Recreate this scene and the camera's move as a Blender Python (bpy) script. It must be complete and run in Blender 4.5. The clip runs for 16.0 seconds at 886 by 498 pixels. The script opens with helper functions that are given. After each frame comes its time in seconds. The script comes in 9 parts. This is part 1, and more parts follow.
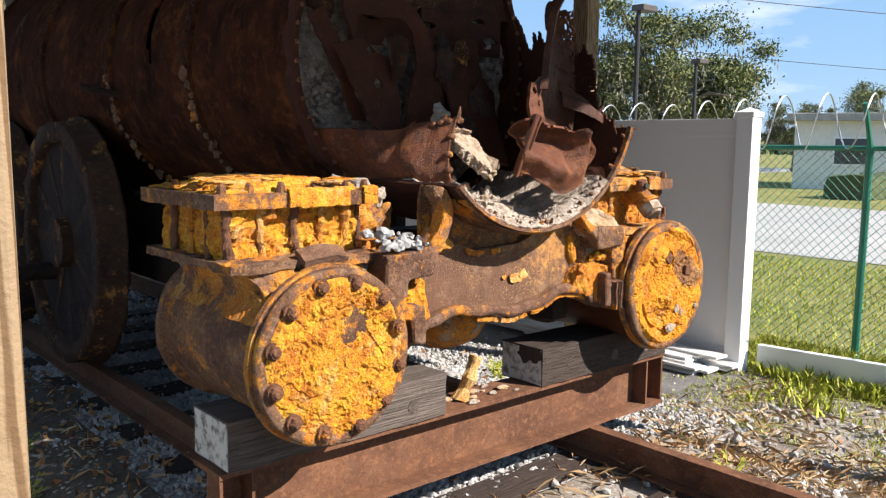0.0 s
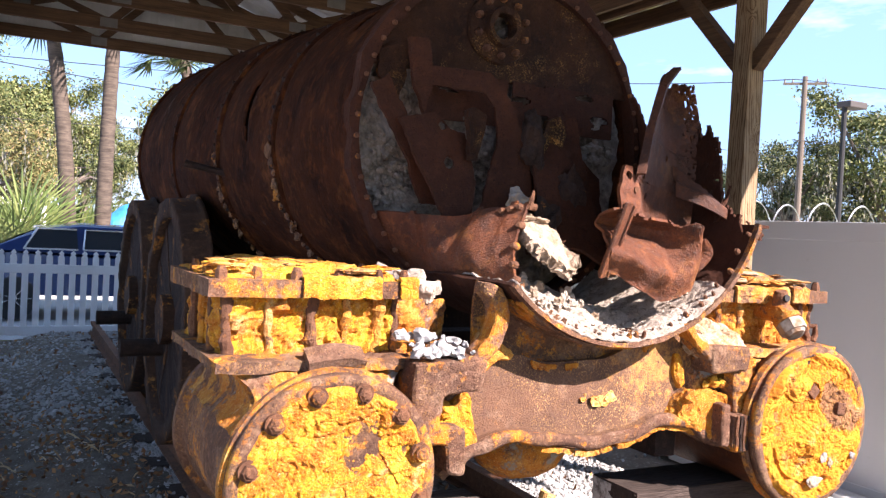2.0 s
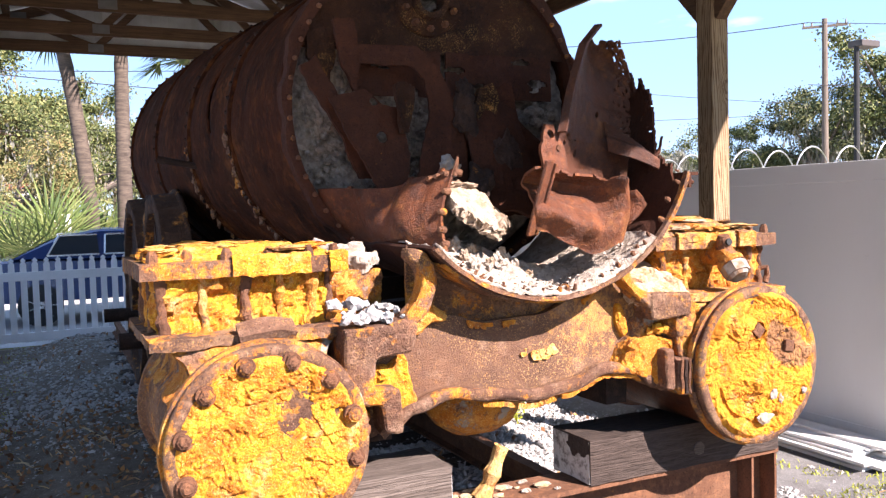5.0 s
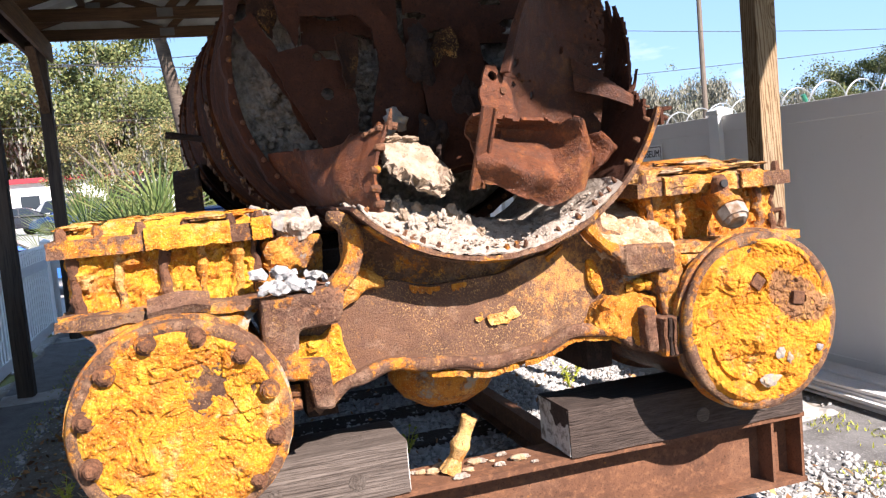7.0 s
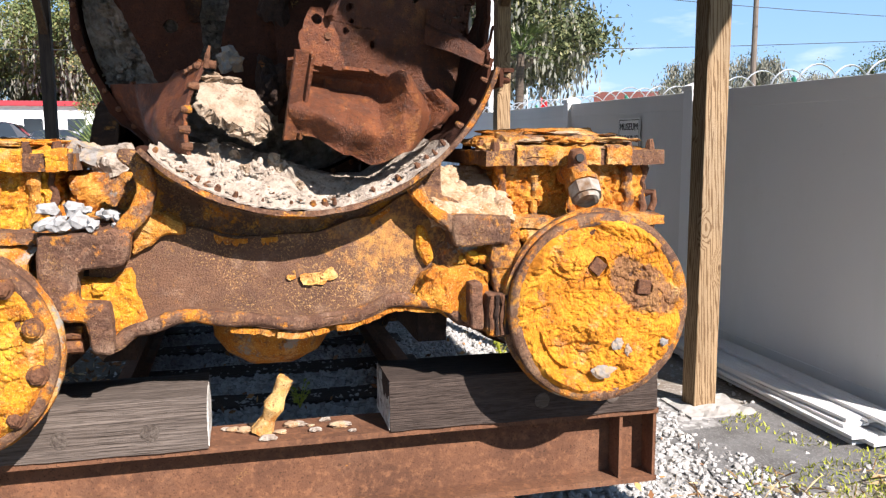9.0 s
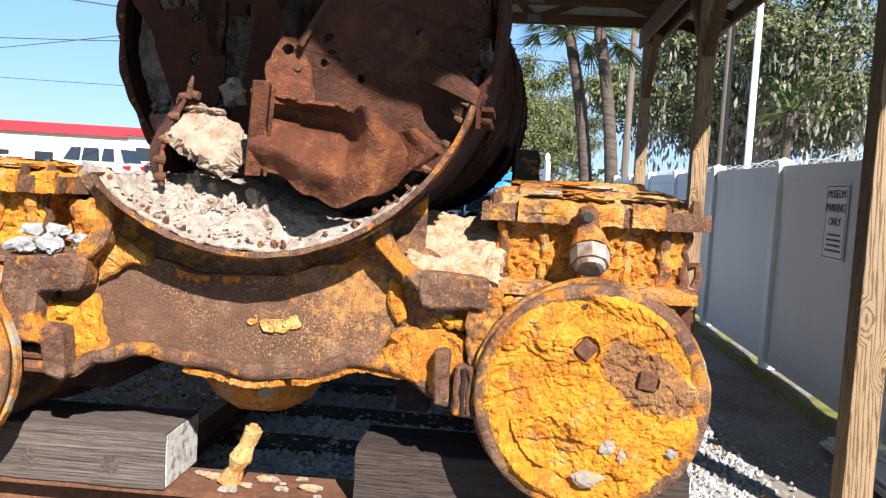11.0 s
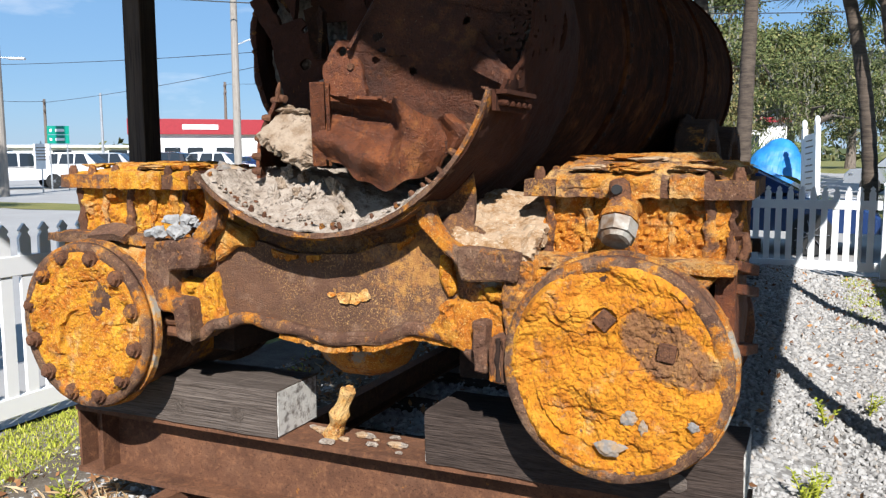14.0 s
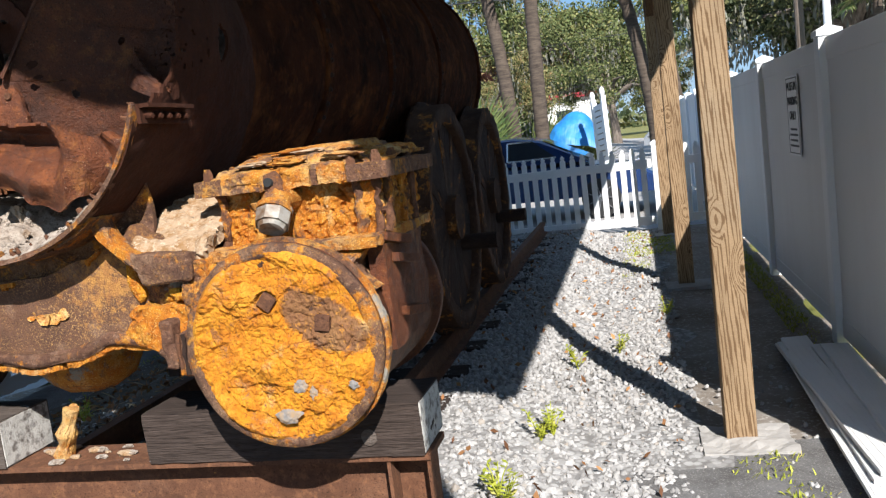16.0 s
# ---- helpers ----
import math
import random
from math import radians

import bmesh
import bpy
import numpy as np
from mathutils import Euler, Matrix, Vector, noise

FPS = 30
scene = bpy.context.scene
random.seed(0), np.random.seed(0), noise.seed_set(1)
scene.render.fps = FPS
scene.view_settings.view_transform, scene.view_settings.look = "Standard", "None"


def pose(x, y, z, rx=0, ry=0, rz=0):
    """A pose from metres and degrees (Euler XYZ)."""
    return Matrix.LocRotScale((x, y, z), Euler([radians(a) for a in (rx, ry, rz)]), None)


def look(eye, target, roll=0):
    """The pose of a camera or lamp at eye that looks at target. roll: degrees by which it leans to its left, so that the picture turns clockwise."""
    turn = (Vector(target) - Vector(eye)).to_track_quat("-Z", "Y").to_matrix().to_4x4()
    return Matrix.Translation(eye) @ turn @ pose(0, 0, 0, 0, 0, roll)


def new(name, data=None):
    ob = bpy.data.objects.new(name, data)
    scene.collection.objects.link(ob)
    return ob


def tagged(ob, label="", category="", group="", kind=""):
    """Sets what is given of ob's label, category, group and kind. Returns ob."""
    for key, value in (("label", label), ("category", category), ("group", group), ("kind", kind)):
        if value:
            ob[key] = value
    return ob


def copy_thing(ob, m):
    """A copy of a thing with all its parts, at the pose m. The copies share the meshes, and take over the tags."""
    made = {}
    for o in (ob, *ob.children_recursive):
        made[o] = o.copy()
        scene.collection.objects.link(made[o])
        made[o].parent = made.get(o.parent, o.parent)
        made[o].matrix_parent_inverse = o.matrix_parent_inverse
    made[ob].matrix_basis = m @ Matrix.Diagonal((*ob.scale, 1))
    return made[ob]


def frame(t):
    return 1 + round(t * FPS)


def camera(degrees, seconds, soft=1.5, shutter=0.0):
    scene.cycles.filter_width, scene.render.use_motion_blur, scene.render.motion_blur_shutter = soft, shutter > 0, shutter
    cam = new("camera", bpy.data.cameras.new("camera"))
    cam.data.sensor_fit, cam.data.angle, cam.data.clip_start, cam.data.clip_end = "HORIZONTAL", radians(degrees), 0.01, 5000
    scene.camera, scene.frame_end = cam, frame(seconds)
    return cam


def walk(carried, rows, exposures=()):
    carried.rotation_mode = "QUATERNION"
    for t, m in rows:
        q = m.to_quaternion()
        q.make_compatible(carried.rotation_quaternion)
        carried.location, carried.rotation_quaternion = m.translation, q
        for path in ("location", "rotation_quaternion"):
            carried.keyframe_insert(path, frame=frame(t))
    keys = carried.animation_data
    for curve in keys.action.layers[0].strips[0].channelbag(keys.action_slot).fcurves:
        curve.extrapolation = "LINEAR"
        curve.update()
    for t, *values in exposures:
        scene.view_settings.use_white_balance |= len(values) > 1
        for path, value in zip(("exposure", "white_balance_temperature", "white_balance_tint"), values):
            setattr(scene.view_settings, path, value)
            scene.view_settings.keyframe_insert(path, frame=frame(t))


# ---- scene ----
cam = camera(56.7, 16.0, soft=1.3)
PATH = [
    (0, (-2.429, -2.241, 1.681), (-1.12, -0.751, 1.424), 0.6),
    (0.5, (-2.219, -2.24, 1.596), (-1.079, -0.618, 1.333), -4.4),
    (1, (-1.975, -2.301, 1.639), (-1.172, -0.49, 1.365), -0.2),
    (1.5, (-1.815, -2.261, 1.63), (-1.031, -0.428, 1.466), 0.7),
    (2, (-1.74, -2.095, 1.672), (-0.807, -0.326, 1.629), 3.1),
    (2.5, (-1.705, -2.081, 1.671), (-0.792, -0.304, 1.764), 1.0),
    (3, (-1.687, -2.117, 1.685), (-0.81, -0.321, 1.761), 0.7),
    (3.5, (-1.68, -2.141, 1.651), (-0.792, -0.349, 1.648), -1.0),
    (4, (-1.68, -2.166, 1.662), (-0.797, -0.372, 1.607), -0.3),
    (4.5, (-1.636, -2.2, 1.664), (-0.706, -0.43, 1.613), -0.6),
    (5, (-1.476, -2.35, 1.648), (-0.618, -0.547, 1.549), -1.6),
    (5.2, (-1.419, -2.396, 1.643), (-0.516, -0.618, 1.495), -1.3),
    (7.3, (-0.788, -2.355, 1.589), (-0.285, -0.425, 1.441), -3.9),
    (7.5, (-0.752, -2.337, 1.601), (-0.291, -0.396, 1.471), -1.8),
    (8, (-0.467, -2.447, 1.613), (-0.017, -0.508, 1.42), -0.6),
    (8.5, (-0.348, -2.442, 1.577), (0.062, -0.5, 1.331), -3.3),
    (9, (-0.114, -2.409, 1.552), (0.358, -0.484, 1.281), -0.2),
    (9.2, (-0.167, -2.345, 1.595), (0.414, -0.458, 1.279), 2.7),
    (11.3, (0.828, -2.164, 1.553), (0.589, -0.184, 1.401), 2.2),
    (11.5, (0.833, -2.178, 1.563), (0.588, -0.199, 1.409), 0.2),
    (12, (1.073, -2.262, 1.594), (0.535, -0.339, 1.473), -1.1),
    (12.5, (1.184, -2.38, 1.6), (0.59, -0.475, 1.467), -1.6),
    (13, (1.255, -2.326, 1.582), (0.529, -0.475, 1.364), -3.3),
    (13.5, (1.344, -2.202, 1.583), (0.523, -0.398, 1.317), -1.6),
    (14, (1.467, -2.145, 1.58), (0.655, -0.332, 1.351), -0.2),
    (14.5, (1.702, -2.173, 1.56), (0.666, -0.482, 1.298), 0.7),
    (15, (1.863, -2.177, 1.551), (0.847, -0.467, 1.34), -1.5),
    (15.5, (1.983, -2.194, 1.558), (1.267, -0.341, 1.328), -4.1),
    (16, (2.054, -2.187, 1.532), (1.587, -0.259, 1.28), -7.1),
]
walk(cam, [(t, look(eye, target, roll)) for t, eye, target, roll in PATH], [(0, 1.28, 6500, 14), (0.6, 1.5, 6500, 20), (1.5, 2.05, 6500, 26), (5.2, 2.08, 6500, 26), (7.5, 1.6, 6400, 18), (9.2, 1.42, 6300, 16), (11.5, 1.42, 6150, 14), (13.0, 1.08, 6080, 12), (14.5, 0.84, 6000, 11), (16, 0.97, 6100, 12)])

# exposure, world and sun
SUN_DIR = Vector((0.56, -1.17, 1.0)).normalized()      # towards the sun
world = bpy.data.worlds.new("world")
scene.world = world
world.use_nodes = True
wn = world.node_tree
wn.nodes.clear()
w_out = wn.nodes.new("ShaderNodeOutputWorld")
w_bg = wn.nodes.new("ShaderNodeBackground")
w_sky = wn.nodes.new("ShaderNodeTexSky")
w_sky.sky_type = "NISHITA"
w_sky.sun_disc = False
w_sky.sun_elevation = math.asin(SUN_DIR.z)
w_sky.sun_rotation = math.atan2(SUN_DIR.x, SUN_DIR.y)
w_sky.air_density, w_sky.dust_density, w_sky.ozone_density = 1.0, 0.15, 3.0
w_bg.inputs["Strength"].default_value = 0.050
# thin fair-weather clouds, drawn into the sky itself
w_tc = wn.nodes.new("ShaderNodeTexCoord")
w_map = wn.nodes.new("ShaderNodeMapping")
w_map.inputs["Scale"].default_value = (3.0, 3.0, 11.0)
w_noise = wn.nodes.new("ShaderNodeTexNoise")
w_noise.inputs["Scale"].default_value = 1.3
w_noise.inputs["Detail"].default_value = 6.0
w_noise.inputs["Roughness"].default_value = 0.55
w_ramp = wn.nodes.new("ShaderNodeValToRGB")
w_ramp.color_ramp.elements[0].position, w_ramp.color_ramp.elements[0].color = 0.575, (0, 0, 0, 1)
w_ramp.color_ramp.elements[1].position, w_ramp.color_ramp.elements[1].color = 0.74, (0.75, 0.75, 0.75, 1)
w_mix = wn.nodes.new("ShaderNodeMix")
w_mix.data_type = "RGBA"
w_mix.inputs[7].default_value = (10.0, 10.6, 11.2, 1)
wn.links.new(w_tc.outputs["Generated"], w_map.inputs["Vector"])
wn.links.new(w_map.outputs[0], w_noise.inputs["Vector"])
wn.links.new(w_noise.outputs[0], w_ramp.inputs[0])
wn.links.new(w_ramp.outputs[0], w_mix.inputs[0])
w_hsv = wn.nodes.new("ShaderNodeHueSaturation")
w_hsv.inputs["Saturation"].default_value = 1.2
w_hsv.inputs["Value"].default_value = 0.9
wn.links.new(w_sky.outputs[0], w_hsv.inputs["Color"])
w_even = wn.nodes.new("ShaderNodeMix")
w_even.data_type = "RGBA"
w_even.inputs[0].default_value = 0.6
w_even.inputs[7].default_value = (3.7, 6.4, 10.0, 1)        # clear, evenly blue air down to the horizon
wn.links.new(w_hsv.outputs[0], w_even.inputs[6])
wn.links.new(w_even.outputs[2], w_mix.inputs[6])
wn.links.new(w_mix.outputs[2], w_bg.inputs[0])
wn.links.new(w_bg.outputs[0], w_out.inputs[0])
sun = new("sun", bpy.data.lights.new("sun", "SUN"))
sun.data.energy, sun.data.angle, sun.data.color = 5.0, radians(0.53), (1.0, 0.945, 0.86)
sun.matrix_world = look(SUN_DIR * 30, (0, 0, 0))

# ---- materials ----


def material(name, build, rough=0.8, metal=0.0, bump=0.0, bump_scale=60.0, bump2=0.0, bump2_scale=9.0, spec=0.3, coords="Object"):
    """A principled material. build(nodes helper) returns a colour socket or a plain colour."""
    m = bpy.data.materials.new(name)
    m.use_nodes = True
    nt = m.node_tree
    bsdf = nt.nodes["Principled BSDF"]
    tc = nt.nodes.new("ShaderNodeTexCoord")
    geo = nt.nodes.new("ShaderNodeNewGeometry")
    vec = geo.outputs["Position"] if coords == "World" else tc.outputs["Object"]

    def noise_tex(scale, detail=5.0, rough_=0.6, stretch=None, kind="noise"):
        v = vec
        if stretch:
            mp = nt.nodes.new("ShaderNodeMapping")
            mp.inputs["Scale"].default_value = stretch
            nt.links.new(vec, mp.inputs["Vector"])
            v = mp.outputs[0]
        if kind == "noise":
            n = nt.nodes.new("ShaderNodeTexNoise")
            n.inputs["Scale"].default_value, n.inputs["Detail"].default_value, n.inputs["Roughness"].default_value = scale, detail, rough_
        else:
            n = nt.nodes.new("ShaderNodeTexVoronoi")
            n.inputs["Scale"].default_value = scale
            if kind == "cells":
                nt.links.new(v, n.inputs["Vector"])
                return n.outputs["Color"]
        nt.links.new(v, n.inputs["Vector"])
        return n.outputs[0]

    def ramp(sock, stops):
        r = nt.nodes.new("ShaderNodeValToRGB")
        e = r.color_ramp.elements
        while len(e) < len(stops):
            e.new(0.5)
        for el, (p, c) in zip(e, stops):
            el.position, el.color = p, (*c, 1) if len(c) == 3 else c
        nt.links.new(sock, r.inputs[0])
        return r.outputs[0]

    def mix(a, b, f, mode="MIX"):
        x = nt.nodes.new("ShaderNodeMix")
        x.data_type, x.blend_type = "RGBA", mode
        for sock, val in ((x.inputs[6], a), (x.inputs[7], b), (x.inputs[0], f)):
            if isinstance(val, (int, float)):
                sock.default_value = val
            elif isinstance(val, tuple):
                sock.default_value = (*val, 1)
            else:
                nt.links.new(val, sock)
        return x.outputs[2]

    def rnd():
        o = nt.nodes.new("ShaderNodeObjectInfo")
        return o.outputs["Random"]

    def island():
        return geo.outputs["Random Per Island"]

    class K:
        pass
    k = K()
    k.noise, k.ramp, k.mix, k.rnd, k.island, k.nt, k.vec, k.geo = noise_tex, ramp, mix, rnd, island, nt, vec, geo
    c = build(k)
    if isinstance(c, tuple):
        bsdf.inputs["Base Color"].default_value = (*c, 1)
    else:
        nt.links.new(c, bsdf.inputs["Base Color"])
    bsdf.inputs["Roughness"].default_value = rough
    bsdf.inputs["Metallic"].default_value = metal
    bsdf.inputs["Specular IOR Level"].default_value = spec
    last = None
    for amount, scale, dist in ((bump2, bump2_scale, 0.010), (bump, bump_scale, 0.008)):
        if amount:
            b = nt.nodes.new("ShaderNodeBump")
            b.inputs["Strength"].default_value, b.inputs["Distance"].default_value = amount, dist
            nt.links.new(noise_tex(scale, 6.0, 0.65), b.inputs["Height"])
            if last:
                nt.links.new(last, b.inputs["Normal"])
            last = b.outputs[0]
    if last:
        nt.links.new(last, bsdf.inputs["Normal"])
    return m


def iron(name, yellow, dark=(0.045, 0.024, 0.016), mid=(0.115, 0.050, 0.027), bright=(0.49, 0.185, 0.014), red=0.0, pale=0.2, bump=0.8, patch=6.5, fleck=0.0, old_paint=False, clean=0.0, bloom=None):
    """Corroded iron. yellow: 0 to 1, how far the flaking ochre scale has spread; fleck: fine ochre freckles."""
    def build(k):
        base = k.mix(dark, mid, k.ramp(k.noise(5.0), [(0.3, (0, 0, 0)), (0.7, (1, 1, 1))]))
        base = k.mix(base, tuple(min(1.0, c * f) for c, f in zip(mid, (1.65, 1.70, 1.60))), k.ramp(k.noise(31.0, 7.0, 0.7), [(0.5, (0, 0, 0)), (0.72, (0.7, 0.7, 0.7))]))
        base = k.mix(base, tuple(min(1.0, c * f) for c, f in zip(mid, (1.30, 1.55, 1.8))), k.ramp(k.noise(3.1, 6.0, 0.65), [(0.52, (0, 0, 0)), (0.75, (0.55, 0.55, 0.55))]))
        if bloom:
            base = k.mix(base, bloom, k.ramp(k.noise(7.5, 10.0, 0.8), [(0.50, (0, 0, 0)), (0.62, (0.75, 0.75, 0.75))]))
            base = k.mix(base, tuple(min(1.0, 1.5 * c) for c in bloom), k.ramp(k.noise(55.0, 8.0, 0.8), [(0.57, (0, 0, 0)), (0.63, (0.7, 0.7, 0.7))]))
        if red:
            base = k.mix(base, (0.20, 0.058, 0.022), red)
        ochre = k.mix(bright, (0.40, 0.125, 0.010), k.ramp(k.noise(15.0, 8.0, 0.75), [(0.44, (0, 0, 0)), (0.56, (1, 1, 1))]))
        ochre = k.mix(ochre, tuple(min(1, c * f) for c, f in zip(bright, (1.12, 1.38, 2.2))), k.ramp(k.noise(9.0, 8.0, 0.75), [(0.52, (0, 0, 0)), (0.62, (0.85, 0.85, 0.85))]))
        ochre = k.mix(ochre, (0.55, 0.36, 0.15), k.ramp(k.noise(6.0, 10.0, 0.78), [(0.64 - 0.20 * pale, (0, 0, 0)), (0.73 - 0.17 * pale, (0.9, 0.9, 0.9))]))
        ochre = k.mix(ochre, (0.62, 0.50, 0.33), k.ramp(k.noise(17.0, 9.0, 0.78), [(0.66 - 0.06 * pale, (0, 0, 0)), (0.72 - 0.06 * pale, (0.85, 0.85, 0.85))]))
        ochre = k.mix(ochre, (0.17, 0.065, 0.018), k.ramp(k.noise(48.0, 6.0, 0.7), [(0.58 + clean, (0, 0, 0)), (0.66 + clean, (0.85, 0.85, 0.85))]))
        ochre = k.mix(ochre, (0.20, 0.092, 0.042), k.ramp(k.noise(11.0, 10.0, 0.8), [(0.565 + clean, (0, 0, 0)), (0.62 + clean, (0.85, 0.85, 0.85))]))
        ochre = k.mix(ochre, (0.13, 0.05, 0.016), k.ramp(k.noise(190.0, 5.0, 0.8), [(0.57, (0, 0, 0)), (0.62, (0.9, 0.9, 0.9))]))
        ochre = k.mix(ochre, (0.68, 0.47, 0.16), k.ramp(k.noise(160.0, 5.0, 0.8), [(0.57, (0, 0, 0)), (0.62, (0.8, 0.8, 0.8))]))
        edge = 0.72 - 0.5 * yellow
        base = k.mix(base, tuple(0.35 * c for c in dark), k.ramp(k.noise(140.0, 5.0, 0.75), [(0.56, (0, 0, 0)), (0.64, (0.8, 0.8, 0.8))]))
        spread = k.ramp(k.noise(patch, 10.0, 0.75), [(edge - 0.03, (0, 0, 0)), (edge + 0.03, (1, 1, 1))])
        col = k.mix(base, ochre, spread)
        if fleck:
            where = k.ramp(k.noise(4.5, 6.0, 0.7), [(0.62 - 0.12 * fleck, (0, 0, 0)), (0.80 - 0.12 * fleck, (0.9, 0.9, 0.9))])
            dots = k.ramp(k.noise(170.0, 4.0, 0.75), [(0.53, (0, 0, 0)), (0.59, (1, 1, 1))])
            col = k.mix(col, (0.46, 0.25, 0.07), k.mix((0, 0, 0), where, dots))
        if old_paint:
            col = k.mix(col, (0.29, 0.295, 0.265), k.ramp(k.noise(5.5, 8.0, 0.72), [(0.59, (0, 0, 0)), (0.64, (0.8, 0.8, 0.8))]))
        return col
    return material(name, build, rough=0.88, metal=0.0, bump=min(1.0, bump * 1.25), bump_scale=150.0, bump2=min(1.0, bump * 1.1), bump2_scale=36.0, spec=0.25)


M_OCHRE = iron("ochre_scale", 0.64, bright=(0.49, 0.185, 0.013))
M_OCHRE_PALE = iron("pale_ochre_scale", 0.66, pale=0.55)
M_OCHRE_LIGHT = iron("bright_ochre_scale", 0.90, bright=(0.55, 0.245, 0.012), pale=0.45, clean=0.05)
M_TUBESHEET = iron("speckled_tube_sheet", 0.14, dark=(0.014, 0.006, 0.0035), mid=(0.050, 0.018, 0.007), bright=(0.30, 0.12, 0.02), fleck=0.8)
M_WHEEL = iron("flaked_wheel_iron", 0.26, dark=(0.028, 0.014, 0.009), mid=(0.075, 0.036, 0.019), bright=(0.34, 0.14, 0.025))
M_IRON = iron("brown_iron", 0.29, dark=(0.062, 0.031, 0.020), mid=(0.150, 0.072, 0.042), fleck=1.1, bloom=(0.235, 0.145, 0.095))
M_IRON_SPOT = iron("spotted_iron", 0.36, dark=(0.068, 0.036, 0.025), mid=(0.150, 0.075, 0.044), fleck=1.2, bloom=(0.245, 0.150, 0.090))


def freckled_plate(name):
    """Brown plate with ochre freckles, thickest towards its right-hand end and corners."""
    def build(k):
        base = k.mix((0.082, 0.039, 0.022), (0.140, 0.066, 0.034), k.ramp(k.noise(6.0, 6.0, 0.65), [(0.35, (0, 0, 0)), (0.68, (1, 1, 1))]))
        base = k.mix(base, (0.170, 0.092, 0.052), k.ramp(k.noise(2.6, 7.0, 0.7), [(0.52, (0, 0, 0)), (0.74, (0.7, 0.7, 0.7))]))
        base = k.mix(base, (0.085, 0.042, 0.028), k.ramp(k.noise(17.0, 8.0, 0.75), [(0.56, (0, 0, 0)), (0.70, (0.8, 0.8, 0.8))]))
        base = k.mix(base, (0.225, 0.140, 0.090), k.ramp(k.noise(8.0, 10.0, 0.8), [(0.54, (0, 0, 0)), (0.64, (0.65, 0.65, 0.65))]))
        nt = k.nt
        mp = nt.nodes.new("ShaderNodeMapping")
        mp.vector_type = "TEXTURE"
        mp.inputs["Location"].default_value = (0.36, 0.18, 1.24)
        mp.inputs["Scale"].default_value = (0.34, 0.5, 0.26)
        gr = nt.nodes.new("ShaderNodeTexGradient")
        gr.gradient_type = "SPHERICAL"
        nt.links.new(k.vec, mp.inputs["Vector"])
        nt.links.new(mp.outputs[0], gr.inputs["Vector"])
        ma = nt.nodes.new("ShaderNodeMath")
        ma.operation = "MULTIPLY_ADD"
        ma.inputs[1].default_value = 0.21
        nt.links.new(gr.outputs["Fac"], ma.inputs[0])
        nt.links.new(k.noise(26.0, 9.0, 0.85), ma.inputs[2])
        spread = k.ramp(ma.outputs[0], [(0.59, (0, 0, 0)), (0.69, (0.9, 0.9, 0.9))])
        ochre = k.mix((0.44, 0.215, 0.05), (0.28, 0.12, 0.035), k.ramp(k.noise(40.0, 6.0, 0.7), [(0.42, (0, 0, 0)), (0.62, (1, 1, 1))]))
        dots = k.ramp(k.noise(150.0, 5.0, 0.8), [(0.55, (0, 0, 0)), (0.59, (0.95, 0.95, 0.95))])
        col = k.mix(base, (0.48, 0.28, 0.10), k.mix((0, 0, 0), k.ramp(k.noise(4.5, 6.0, 0.7), [(0.40, (0, 0, 0)), (0.58, (0.95, 0.95, 0.95))]), dots))
        col = k.mix(col, (0.035, 0.018, 0.013), k.ramp(k.noise(110.0, 5.0, 0.8), [(0.58, (0, 0, 0)), (0.63, (0.8, 0.8, 0.8))]))
        return k.mix(col, ochre, spread)
    return material(name, build, rough=0.72, bump=0.75, bump_scale=170.0, bump2=0.35, bump2_scale=20.0, spec=0.35)


M_PLATE = freckled_plate("freckled_plate")
M_LID = iron("brown_ochre_lid_scale", 0.52, dark=(0.08, 0.040, 0.026), mid=(0.18, 0.088, 0.05), bright=(0.48, 0.195, 0.022), pale=0.75, fleck=0.9, bloom=(0.27, 0.175, 0.11))
M_CAST = iron("ochre_stained_casting", 0.50, dark=(0.08, 0.040, 0.025), mid=(0.17, 0.08, 0.045), bright=(0.46, 0.185, 0.022), pale=0.5, fleck=1.0, old_paint=True, bloom=(0.26, 0.17, 0.11))
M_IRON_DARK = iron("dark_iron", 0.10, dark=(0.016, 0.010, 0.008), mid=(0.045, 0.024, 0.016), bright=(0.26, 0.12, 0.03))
M_SHELL = iron("red_brown_plate", 0.04, dark=(0.008, 0.0034, 0.002), mid=(0.038, 0.0120, 0.0052), red=0.10, bump=0.4)


